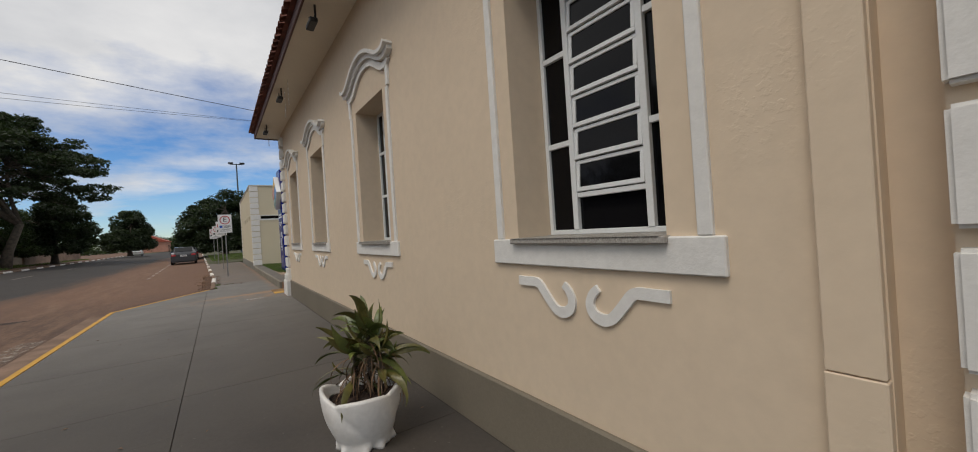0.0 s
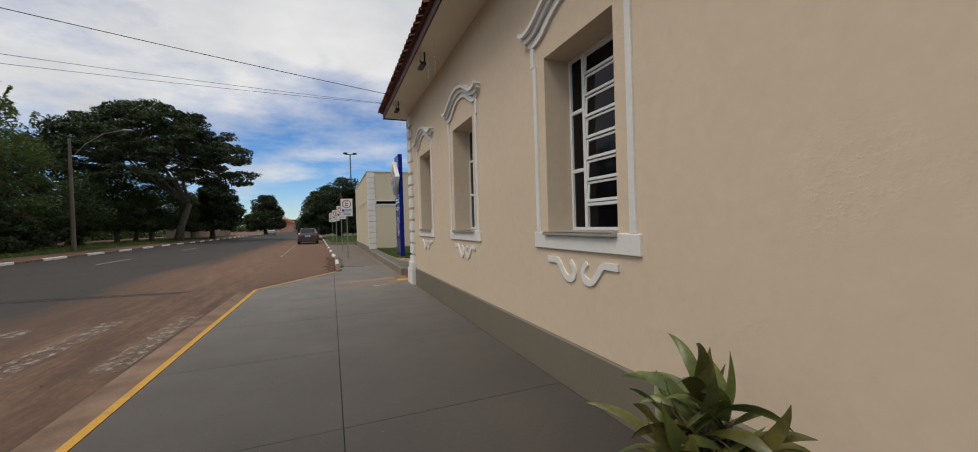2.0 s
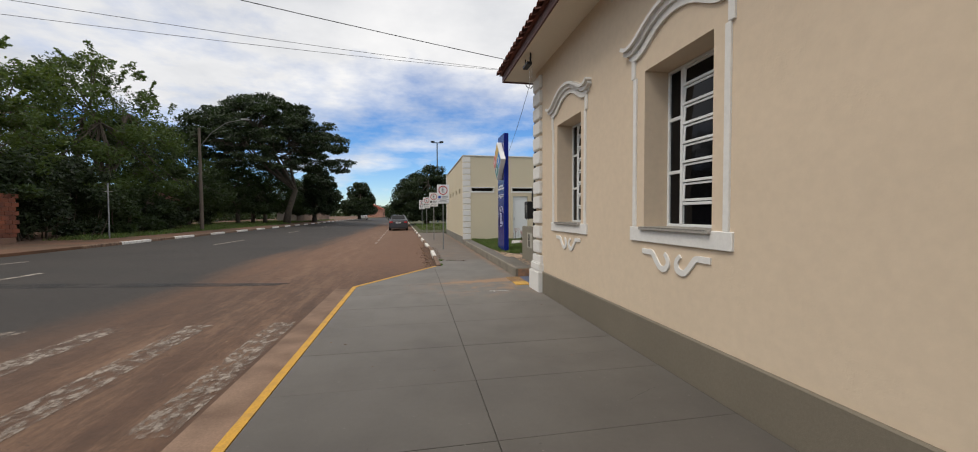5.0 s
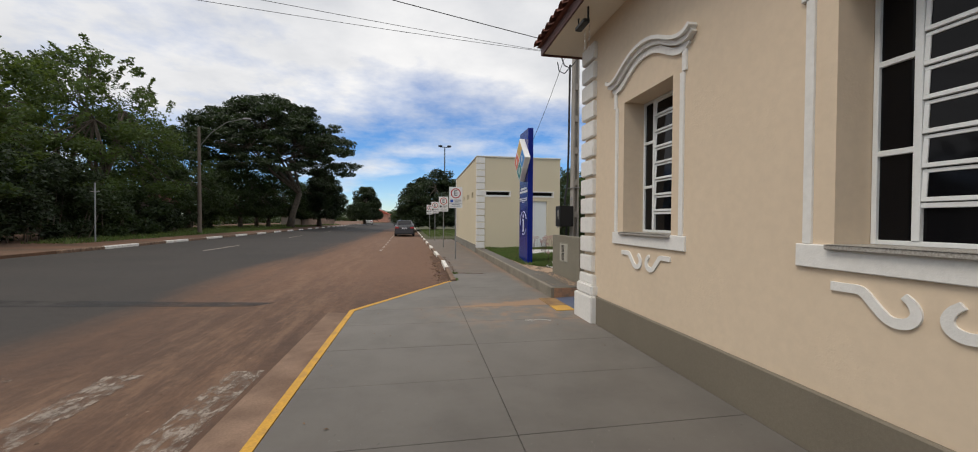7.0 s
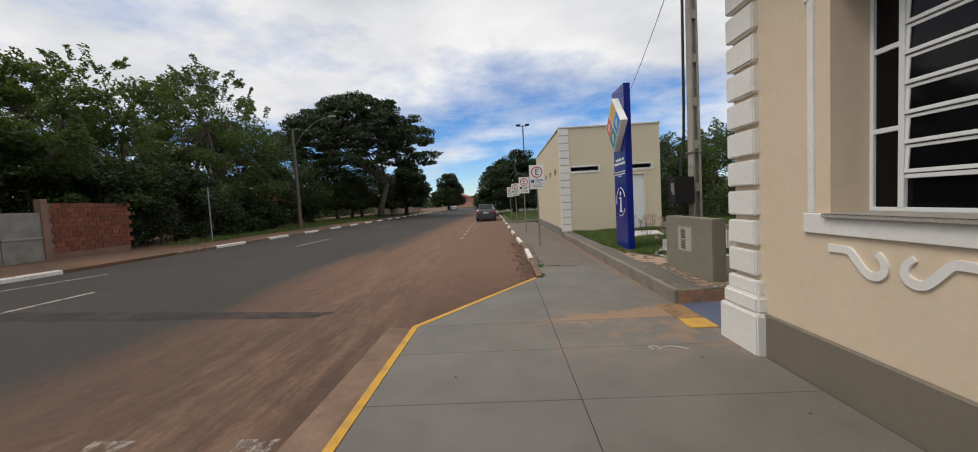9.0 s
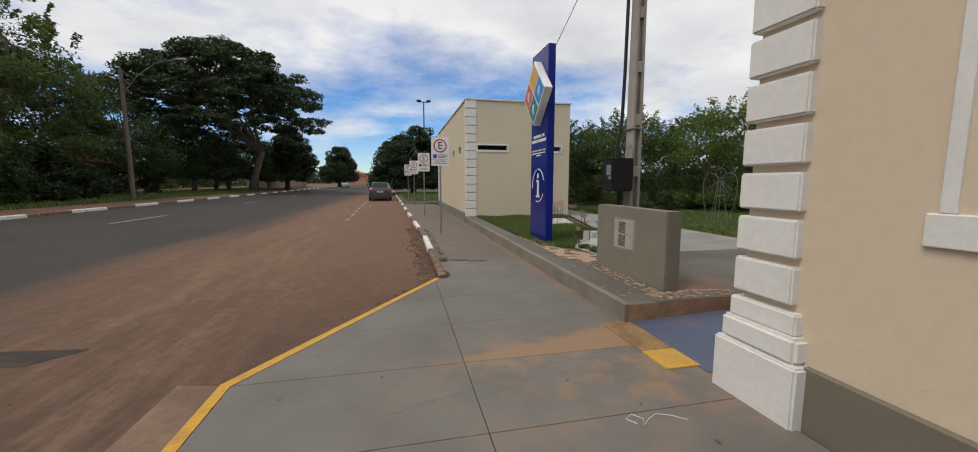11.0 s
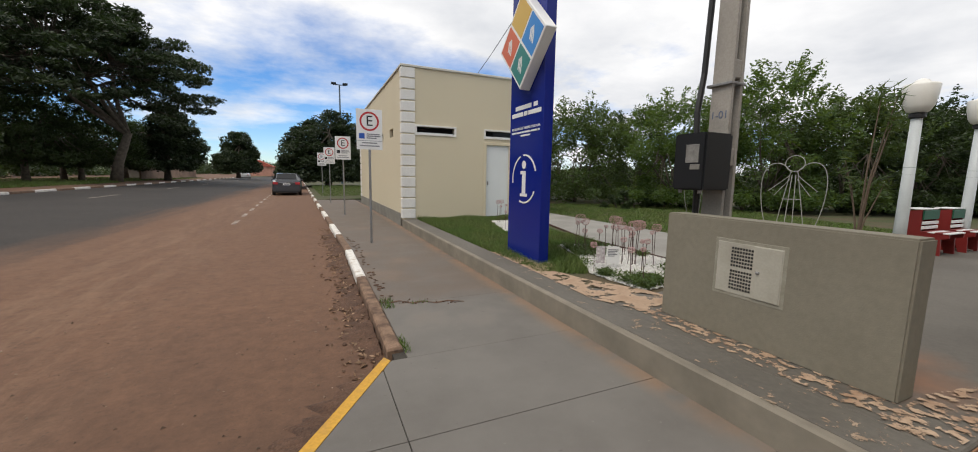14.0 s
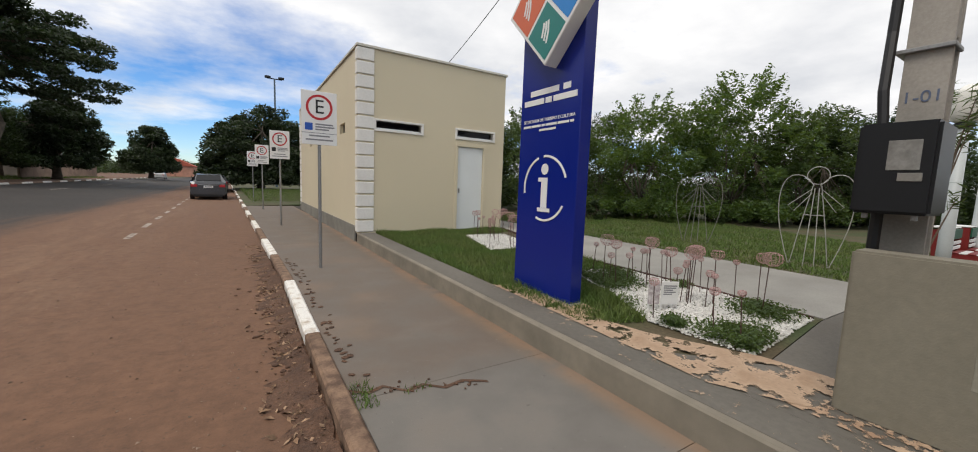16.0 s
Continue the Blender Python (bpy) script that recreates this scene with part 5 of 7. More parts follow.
# ---- plants ----
def leaf_mesh(name, centres, length, width, material, rng, up=0.5, droop=0.0):
    """Many small pointed leaves, each two triangles, round the given centres (N x 3)."""
    n = len(centres)
    d = rng.normal(size=(n, 3))
    d[:, 2] = d[:, 2] * 0.6 - droop
    d /= np.linalg.norm(d, axis=1)[:, None]
    nr = rng.normal(size=(n, 3))
    nr[:, 2] += up * 2
    s = np.cross(d, nr)
    s /= np.linalg.norm(s, axis=1)[:, None] + 1e-9
    ln = length * rng.uniform(0.6, 1.35, size=(n, 1))
    wd = width * rng.uniform(0.6, 1.35, size=(n, 1))
    v = np.stack([centres - d * ln / 2, centres + s * wd / 2 + d * ln * 0.05, centres + d * ln / 2, centres - s * wd / 2 + d * ln * 0.05], axis=1).reshape(-1, 3)
    me = bpy.data.meshes.new(name)
    me.vertices.add(4 * n), me.loops.add(4 * n), me.polygons.add(n)
    me.vertices.foreach_set("co", v.astype(np.float32).ravel())
    me.loops.foreach_set("vertex_index", np.arange(4 * n, dtype=np.int32))
    me.polygons.foreach_set("loop_start", np.arange(0, 4 * n, 4, dtype=np.int32))
    me.update()
    me.validate()
    me.materials.append(material)
    return me


def clump_points(clumps, per, rng, shell=0.45):
    out = []
    for c, r in clumps:
        k = int(per * rng.uniform(0.7, 1.3))
        d = rng.normal(size=(k, 3))
        d /= np.linalg.norm(d, axis=1)[:, None]
        rad = rng.uniform(shell, 1.0, size=(k, 1)) ** 0.7
        out.append(np.array(c) + d * rad * np.array(r) + rng.normal(size=(k, 3)) * 0.06 * max(r))
    return np.concatenate(out)


def tree(name, label, loc, height, spread, trunk_h, trunk_r, seed, leaf, n_clumps, per, leaf_len, lean=(0, 0), depth=0.5, flat=0.45, dome=0.6, forks=5, clump=0.16, lo=None, wisps=0, bend=None):
    """A trunk that forks into limbs, each limb ending in flattened clumps of leaves under an uneven dome."""
    rng = np.random.default_rng(seed)
    th = thing(name, label, "tree", loc)
    wood = bmesh.new()
    bend = bend or (lean[0] * 0.4, lean[1] * 0.4)
    top = Vector((*bend, trunk_h))
    tube([(0, 0, -0.3), (bend[0] * 0.25, bend[1] * 0.25, trunk_h * 0.35), top], [trunk_r * 1.35, trunk_r, trunk_r * 0.8], 9, wood)
    cz0 = trunk_h + (height - trunk_h) * 0.1 if lo is None else lo
    hubs = []
    for k in range(forks):
        a = 2 * math.pi * (k + rng.uniform(-0.3, 0.3)) / forks
        r = spread * rng.uniform(0.22, 0.36)
        hub = Vector((lean[0] + r * math.cos(a), lean[1] + r * math.sin(a), trunk_h + (height - trunk_h) * rng.uniform(0.35, 0.6)))
        mid = top.lerp(hub, 0.5) + Vector((rng.normal() * 0.3, rng.normal() * 0.3, -0.03 * height))
        tube([top - Vector((0, 0, 0.2)), mid, hub], [trunk_r * 0.6, trunk_r * 0.42, trunk_r * 0.25], 7, wood)
        hubs.append(hub)
    clumps = []
    for k in range(n_clumps):
        a, q = rng.uniform(0, 2 * math.pi), math.sqrt(rng.uniform(0, 1))
        rr = spread * q * rng.uniform(0.88, 1.08)
        crown = height - (height - cz0) * dome * q ** 2.2
        z = crown - rng.uniform(0, 1) ** 1.6 * (crown - cz0) * depth * 2 - spread * clump * flat * 0.6
        z = max(z, cz0)
        cr = spread * clump * rng.uniform(0.7, 1.35)
        p = (lean[0] + rr * math.cos(a), lean[1] + rr * math.sin(a), z)
        clumps.append((p, (cr, cr, cr * flat)))
        if k % 2 == 0:
            h = min(hubs, key=lambda o: (o - Vector(p)).length)
            pm = h.lerp(Vector(p), 0.55) + Vector((0, 0, 0.04 * height * rng.uniform(-0.5, 0.6)))
            tube([h, pm, Vector(p)], [trunk_r * 0.2, trunk_r * 0.12, trunk_r * 0.04], 5, wood, caps=False)
    fronds = []
    for k in range(wisps):
        # an arching twig with two rows of small leaves
        a, q = rng.uniform(0, 2 * math.pi), rng.uniform(0.15, 1.0)
        foot = np.array((lean[0] + spread * q * math.cos(a), lean[1] + spread * q * math.sin(a), height * (1 - 0.42 * q ** 2) - rng.uniform(0.3, 0.8)))
        b_ = a + rng.normal() * 0.7
        out = np.array((math.cos(b_), math.sin(b_), 0.0))
        rise, reach = rng.uniform(0.4, 1.25), rng.uniform(0.2, 0.75)
        side = np.array((-out[1], out[0], 0.0))
        us = np.linspace(0.15, 1, 26)
        spine = foot + np.outer(us, out * reach) + np.outer(us * (1.35 - 0.45 * us), np.array((0, 0, rise)))
        for s_ in (-1, 1):
            w_ = rng.uniform(0.03, 0.2, size=(26, 1)) * s_
            fronds.append(spine + w_ * side + rng.normal(size=(26, 3)) * 0.035 - np.abs(w_) * np.array((0, 0, 0.35)))
    part("trunk", wood, BARK, th, smooth=True)
    pts = clump_points(clumps, per, rng)
    if fronds:
        pts = np.concatenate([pts] + fronds)
    ob = new("crown", leaf_mesh("crown", pts, leaf_len, leaf_len * 0.42, leaf, rng))
    ob.parent = th
    return th


def bush(name, label, loc, size, seed, leaf, n_clumps, per, leaf_len, height):
    rng = np.random.default_rng(seed)
    th = thing(name, label, "bush", loc)
    clumps = []
    for k in range(n_clumps):
        x, y = rng.uniform(-1, 1) * size[0], rng.uniform(-1, 1) * size[1]
        e = max(0.25, 1 - (x / size[0]) ** 4 * 0.5)
        z = height * e * rng.uniform(0.05, 1.0) ** 0.8
        r = rng.uniform(0.3, 0.6) * min(1.4, height * 0.4)
        clumps.append(((x, y, max(z, r * 0.5)), (r, r, r * 0.8)))
        if k % 3 == 0:
            part("stem", tube([(x * 0.8, y * 0.8, -0.1), (x * 0.9, y * 0.95, z * 0.5), (x, y, z)], [0.035, 0.025, 0.008], 5), BARK, th)
    ob = new("foliage", leaf_mesh("foliage", clump_points(clumps, per, rng, 0.2), leaf_len, leaf_len * 0.42, leaf, rng))
    ob.parent = th
    return th


# far side of the street
tree("spreading_tree", "huge spreading shade tree with dark layered crown", (-18.4, 63, 0.5), 17.0, 10.5, 4.6, 0.40, 11, LEAF_DEEP, 460, 170, 0.38, lean=(-2.3, 0), bend=(1.3, 0), flat=0.27, dome=0.54, forks=7, clump=0.105, depth=0.40, lo=5.4)
tree("round_tree", "round dense dark green street tree", (-14.2, 104, 0.6), 8.9, 3.8, 2.0, 0.35, 12, LEAF_DEEP, 110, 300, 0.42, flat=0.75, dome=0.75, clump=0.26, lo=1.6)
tree("round_tree", "dense dark green tree behind the big shade tree", (-17.8, 76, 0.5), 9.6, 4.2, 2.0, 0.35, 14, LEAF_DEEP, 110, 300, 0.40, flat=0.7, dome=0.7, clump=0.24, lo=1.6)
tree("round_tree", "broad dense dark green tree by the lawn", (0.9, 62, 0.0), 8.8, 4.9, 1.6, 0.35, 13, LEAF_DEEP, 140, 320, 0.34, flat=0.6, dome=0.62, clump=0.2, lo=1.2, depth=0.6)
tree("round_tree", "broad dense dark green tree behind the service building", (5.5, 66, 0.0), 7.2, 4.2, 1.6, 0.35, 15, LEAF_DEEP, 110, 300, 0.36, flat=0.6, dome=0.62, clump=0.2, lo=1.2, depth=0.6)
LEFT = [(-24, 8, 10, 5.5, LEAF_MID), (-22.5, 15.5, 10.5, 4.8, LEAF_MID), (-25.5, 20, 11, 5.5, LEAF), (-22, 25.5, 9.0, 3.8, LEAF_MID), (-24.5, 31, 11.4, 4.6, LEAF_MID), (-22.5, 37, 12.6, 4.8, LEAF_MID), (-27, 40, 13, 6.0, LEAF), (-25, 47, 9.5, 5.2, LEAF), (-27, 56, 9.5, 6.0, LEAF), (-26, 72, 10, 7, LEAF), (-24, 82, 9, 6, LEAF), (-22.5, 67, 7, 5, LEAF), (-23.5, 60.5, 7.5, 4.5, LEAF)]
for k, (x, y, h, r, lf) in enumerate(LEFT):
    tree("roadside_tree", "tall feathery green tree in an overgrown lot", (x, y, 0.3), h, r, h * 0.28, 0.26, 30 + k, lf, 78, 270, 0.25, flat=0.6, dome=0.7, forks=5, clump=0.185, depth=0.55, lo=h * 0.26, wisps=40)
for k, (x, y, sx, sy, h) in enumerate([(-20.0, 28.5, 1.6, 3.4, 4.2), (-20.5, 34.5, 1.8, 3.2, 3.0), (-21.5, 40.5, 2.0, 3.0, 2.0), (-21.5, 24.5, 1.2, 2.6, 4.6), (-22, 17.5, 1.5, 3.5, 4.2), (-21, 11, 1.5, 3.4, 3.6), (-27, 53, 2.5, 5, 2.6)]):
    bush("roadside_bush", "dense overgrown green bush by the verge", (x, y, 0.28), (sx, sy), 60 + k, LEAF if k % 2 else LEAF_DEEP, 90, 260, 0.22, h)
# behind the park
PARK = [(9.0, 33, 4.6, 3.0, LEAF), (12.0, 30.0, 5.0, 2.9, LEAF_MID), (14.6, 26.0, 4.9, 2.6, LEAF_LIGHT), (17.4, 23.6, 5.9, 2.5, LEAF_LIGHT), (19.8, 21.9, 4.7, 2.4, LEAF_MID), (22.5, 20.6, 4.6, 2.6, LEAF), (25.5, 19.5, 4.3, 2.8, LEAF), (12, 37, 5.4, 3.4, LEAF), (29, 20.5, 4.4, 3.0, LEAF), (6.5, 43, 6.0, 3.5, LEAF), (19, 33, 5.6, 3.6, LEAF), (27, 29, 5, 3.6, LEAF), (33, 24, 5.4, 3.6, LEAF)]
for k, (x, y, h, r, lf) in enumerate(PARK):
    tree("park_tree", "bushy young tree with feathery light green leaves", (x, y, 0.15), h, r, h * 0.16, 0.08, 80 + k, lf, 92, 220, 0.16, flat=0.7, dome=0.5, forks=6, clump=0.2, depth=0.75, lo=0.6, wisps=95)


def far_woods(name, label, path, height, width, n, leaf_len, seed):
    """A distant belt of trees, too many to tell apart."""
    rng = np.random.default_rng(seed)
    clumps = []
    seg = [np.array(p, float) for p in path]
    for k in range(n):
        i = rng.integers(0, len(seg) - 1)
        p = seg[i] + (seg[i + 1] - seg[i]) * rng.uniform()
        hh = height * (0.62 + 0.38 * math.sin(p[0] * 0.23 + p[1] * 0.17) * math.sin(p[0] * 0.07 + p[1] * 0.051 + seed))
        r = height * rng.uniform(0.16, 0.3)
        clumps.append(((p[0] + rng.normal() * width, p[1] + rng.normal() * width, rng.uniform(0.05, 1) * hh + 0.2), (r, r, r * 0.8)))
    ob = new(name, leaf_mesh(name, clump_points(clumps, 120, rng, 0.3), leaf_len, leaf_len * 0.55, LEAF, rng))
    return tagged(ob, label, "woods", kind="stuff")


far_woods("far_woods", "dark distant belt of trees across the street", [(-36, -30), (-38, 40), (-42, 120), (-46, 230)], 7.0, 2.5, 420, 0.55, 5)
far_woods("far_woods", "dark distant belt of trees at the end of the road", [(-70, 300), (-26, 240), (0, 200), (60, 130)], 9.0, 4.0, 380, 0.8, 6)
far_woods("far_woods", "dark distant belt of trees behind the park", [(16, 75), (30, 50), (45, 30), (60, -10)], 4.2, 2.5, 380, 0.5, 7)


# ---- potted dracaena on the pavement ----
def strap_leaf(base, az, length, width, rise, curl, twist, n=9):
    """An arching pointed leaf with a folded middle; returns a bmesh."""
    bm = bmesh.new()
    p, d = Vector(base), Vector((math.cos(az) * math.cos(rise), math.sin(az) * math.cos(rise), math.sin(rise)))
    side = Vector((-math.sin(az), math.cos(az), 0))
    rows = []
    for k in range(n + 1):
        u = k / n
        w = width * max(0.03, (0.35 + 0.65 * math.sin(min(1, u * 1.9) * math.pi / 2)) * (1 - u ** 2.6))
        s = Matrix.Rotation(twist * u, 3, d) @ side
        nrm = s.cross(d)
        rows.append([bm.verts.new(p - s * w / 2 + nrm * w * 0.16), bm.verts.new(p), bm.verts.new(p + s * w / 2 + nrm * w * 0.16)])
        d = (Matrix.Rotation(curl / n * (0.4 + 1.4 * u), 3, side) @ d).normalized()
        p = p + d * length / n
    for a, b in zip(rows, rows[1:]):
        bm.faces.new((a[0], a[1], b[1], b[0])), bm.faces.new((a[1], a[2], b[2], b[1]))
    return bm


def pot_shell(r0, r1, h, lobes, amp, twist, sides=90, rings=18, wall_t=0.022):
    """A pot of soft spiral folds with an uneven rim, a ruffled flaring foot and an inside."""
    bm = bmesh.new()
    rows = []
    for k in range(rings + 1):
        u = k / rings
        r = r0 + (r1 - r0) * math.sin(u * math.pi / 2) ** 0.8
        flare = max(0.0, 1 - u / 0.16)
        row = []
        for s in range(sides):
            a = 2 * math.pi * s / sides
            ph = lobes * (a + twist * u)
            fold = 1 - 2 * abs(math.sin(ph / 2)) ** 0.7
            rr = r * (1 - amp * fold * (0.35 + 0.65 * u)) + flare * (0.035 + 0.016 * math.sin(9 * a) + 0.012 * math.sin(14 * a + 1.3))
            row.append(bm.verts.new((rr * math.cos(a), rr * math.sin(a), h * u + (-0.028 * fold + 0.016 * math.cos(2 * a + 1.0)) * max(0, u - 0.6) * 2.5 + flare * 0.006 * math.sin(11 * a))))
        rows.append(row)
    for k in range(5):
        u = 1 - k * 0.07
        src = rows[rings]
        row = [bm.verts.new((v.co.x * (1 - wall_t / r1 - k * 0.03), v.co.y * (1 - wall_t / r1 - k * 0.03), v.co.z - h * 0.05 * k)) for v in src]
        rows.append(row)
    for a, b in zip(rows, rows[1:]):
        for s in range(sides):
            bm.faces.new((a[s], a[(s + 1) % sides], b[(s + 1) % sides], b[s]))
    bm.faces.new(rows[0][::-1])
    return bm


GLAZE = mat("white_painted_pot", (0.74, 0.72, 0.69), 0.45, (0.62, 0.59, 0.55), big=6, fine=30, var=0.05, bump=0.2, lo=0.5, hi=0.8)
SOIL = mat("dry_potting_soil", (0.055, 0.032, 0.022), 1.0, (0.03, 0.02, 0.014), big=25, var=0.3, bump=1.0, bump_scale=60, dist=0.02)
DRAC = [mat("dracaena_leaf_green", (0.130, 0.150, 0.036), 0.4, (0.055, 0.078, 0.020), big=9, var=0.15, bump=0, random=0.3),
        mat("dracaena_leaf_olive", (0.175, 0.150, 0.042), 0.4, (0.075, 0.078, 0.022), big=8, var=0.15, bump=0, random=0.3)]
DRY = mat("dry_brown_leaf", (0.25, 0.155, 0.09), 0.8, (0.11, 0.062, 0.035), big=14, var=0.2, bump=0, random=0.4)


def dracaena(loc, seed):
    rng = random.Random(seed)
    th = thing("potted_dracaena", "dracaena with drying leaves in a white lobed pot", "potted plant", loc)
    part("pot", pot_shell(0.155, 0.262, 0.37, 4, 0.075, 1.1), GLAZE, th, "white painted lobed pot", smooth=True)
    so = bmesh.new()
    bmesh.ops.create_grid(so, x_segments=16, y_segments=16, size=0.225)
    for v in so.verts:
        v.co.x, v.co.y = v.co.x * math.sqrt(1 - (v.co.y / 0.215) ** 2 / 2), v.co.y * math.sqrt(1 - (v.co.x / 0.215) ** 2 / 2)
        v.co.z = 0.315 + 0.02 * noise.noise(v.co * 22)
    part("soil", so, SOIL, th)
    stems = [(0.06, 0.0, 0.80), (0.12, -0.04, 0.72), (-0.02, 0.06, 0.68)]
    sb = bmesh.new()
    for x, y, z in stems:
        tube([(x, y, 0.28), (x * 1.1, y * 1.1, z)], [0.017, 0.013], 7, sb)
    part("stems", sb, BARK, th)
    for k in range(84):
        x, y, z = stems[k % 3]
        az = k * 2.399 + rng.uniform(-0.4, 0.4)
        level = rng.random()
        base = (x, y, z - 0.26 + 0.30 * level)
        rise = radians(5 + 75 * level ** 1.2 + rng.uniform(-8, 8))
        ln = rng.uniform(0.20, 0.38) * (1.1 - 0.15 * level)
        part("leaf", strap_leaf(base, az, ln, rng.uniform(0.052, 0.086), rise, radians(rng.choice((-0.5, 1, 1, 1)) * rng.uniform(20, 115) * (1.1 - 0.5 * level)), rng.uniform(-2.2, 2.2)), DRAC[1] if rng.random() < 0.5 else DRAC[0], th, smooth=True)
    for k in range(84):
        x, y, z = stems[k % 3]
        az = k * 2.399 + 1.0
        part("dry_leaf", strap_leaf((x, y, z - rng.uniform(0.08, 0.3)), az, rng.uniform(0.16, 0.38), rng.uniform(0.007, 0.024), radians(rng.uniform(-35, 20)), radians(rng.uniform(80, 140)), rng.uniform(-2, 2)), DRY, th)
    return th


dracaena((0.915, 2.98, 0.0), 4)


# ---- garden bed: white gravel, low plants, wire flowers ----
def in_poly(x, y, poly):
    inside = False
    for (x0, y0), (x1, y1) in zip(poly, poly[1:] + poly[:1]):
        if (y0 > y) != (y1 > y) and x < (x1 - x0) * (y - y0) / (y1 - y0) + x0:
            inside = not inside
    return inside


BED_A = [(2.7, 16.05), (4.25, 16.2), (4.38, 17.2), (4.42, 18.6), (3.5, 18.9), (3.05, 17.7), (2.62, 16.9)]
BED_B = [(3.35, 20.9), (4.5, 20.9), (4.95, 22.8), (3.9, 22.9)]


def scatter(poly, n, seed):
    rng = random.Random(seed)
    xs, ys = [p[0] for p in poly], [p[1] for p in poly]
    out = []
    while len(out) < n:
        x, y = rng.uniform(min(xs), max(xs)), rng.uniform(min(ys), max(ys))
        if in_poly(x, y, poly):
            out.append((x, y))
    return out


def gravel(polys, n, seed):
    rng = np.random.default_rng(seed)
    pts = np.array([p for k, poly in enumerate(polys) for p in scatter(poly, n[k], seed + k)])
    m = len(pts)
    base = np.array([(1, 0, 0), (-0.5, 0.87, 0), (-0.5, -0.87, 0), (0, 0, 0.8), (0.3, 0.3, -0.5)])
    faces = [(0, 1, 3), (1, 2, 3), (2, 0, 3), (1, 0, 4), (2, 1, 4), (0, 2, 4)]
    sc = rng.uniform(0.009, 0.019, size=(m, 1, 1))
    a = rng.uniform(0, 6.28, m)
    rot = np.stack([np.stack([np.cos(a), -np.sin(a), a * 0], 1), np.stack([np.sin(a), np.cos(a), a * 0], 1), np.stack([a * 0, a * 0, a * 0 + 1], 1)], 1)
    v = np.einsum("mij,kj->mki", rot, base) * sc * rng.uniform(0.7, 1.3, size=(m, 1, 3))
    v[:, :, 0] += pts[:, 0:1]
    v[:, :, 1] += pts[:, 1:2]
    v[:, :, 2] += ZP + 0.004 + rng.uniform(-0.004, 0.01, size=(m, 1))
    f = (np.array(faces)[None] + np.arange(m)[:, None, None] * 5).reshape(-1, 3)
    me = bpy.data.meshes.new("gravel")
    me.from_pydata(v.reshape(-1, 3).tolist(), [], f.tolist())
    me.materials.append(GRAVEL)
    tagged(new("gravel", me), "loose white gravel in the garden bed", "gravel", kind="stuff")


gravel([BED_A, BED_B], [13000, 3600], 3)


def blades(name, label, polys, counts, height, width, material, z, seed, lean=0.5):
    """Grass: single bent triangles standing on the ground."""
    rng = np.random.default_rng(seed)
    pts = np.array([p for k, poly in enumerate(polys) for p in scatter(poly, counts[k], seed + k)])
    m = len(pts)
    a = rng.uniform(0, 6.28, m)
    h = height * rng.uniform(0.4, 1.3, m) * (0.7 + 0.5 * np.sin(pts[:, 0] * 2.1 + 1.3 * np.sin(pts[:, 1] * 1.7)) ** 2)
    w = width * rng.uniform(0.7, 1.4, m)
    s = np.stack([np.cos(a), np.sin(a)], 1)
    tip = rng.normal(size=(m, 2)) * lean * h[:, None]
    v = np.zeros((m, 3, 3))
    v[:, 0, :2], v[:, 1, :2], v[:, 2, :2] = pts - s * w[:, None], pts + s * w[:, None], pts + tip
    v[:, :, 2] = z
    v[:, 2, 2] += h
    me = bpy.data.meshes.new(name)
    me.vertices.add(3 * m), me.loops.add(3 * m), me.polygons.add(m)
    me.vertices.foreach_set("co", v.astype(np.float32).ravel())
    me.loops.foreach_set("vertex_index", np.arange(3 * m, dtype=np.int32))
    me.polygons.foreach_set("loop_start", np.arange(0, 3 * m, 3, dtype=np.int32))
    me.update(), me.validate()
    me.materials.append(material)
    return tagged(new(name, me), label, "grass", kind="stuff")


blades("bed_grass", "short green grass round the totem", [[(2.02, 17.2), (2.62, 16.95), (3.1, 17.8), (3.4, 19), (4.4, 18.8), (4.5, 20.8), (3.3, 20.8), (3.8, 23.0), (5.2, 23.2), (5.5, 23.9), (2.02, 23.9)], [(2.02, 23.3), (5.5, 23.3), (5.6, 23.9), (2.02, 23.9)]], [48000, 4000], 0.085, 0.007, BLADE, ZP - 0.014, 21)
blades("lawn_grass", "short green lawn grass", [[(7.05, 16.25), (13, 16.3), (17, 26), (7.1, 30)], [(-0.3, 37.1), (5.5, 38), (5.5, 60), (-1, 60)]], [70000, 22000], 0.08, 0.009, BLADE, ZP - 0.025, 22)
blades("verge_grass", "patchy grass and weeds on the verge", [[(-18.6, 27), (-16.6, 27), (-17.6, 62), (-24, 62)], [(-30, 45), (-18, 45), (-19, 100), (-30, 100)]], [16000, 20000], 0.2, 0.02, BLADE, 0.3, 23)


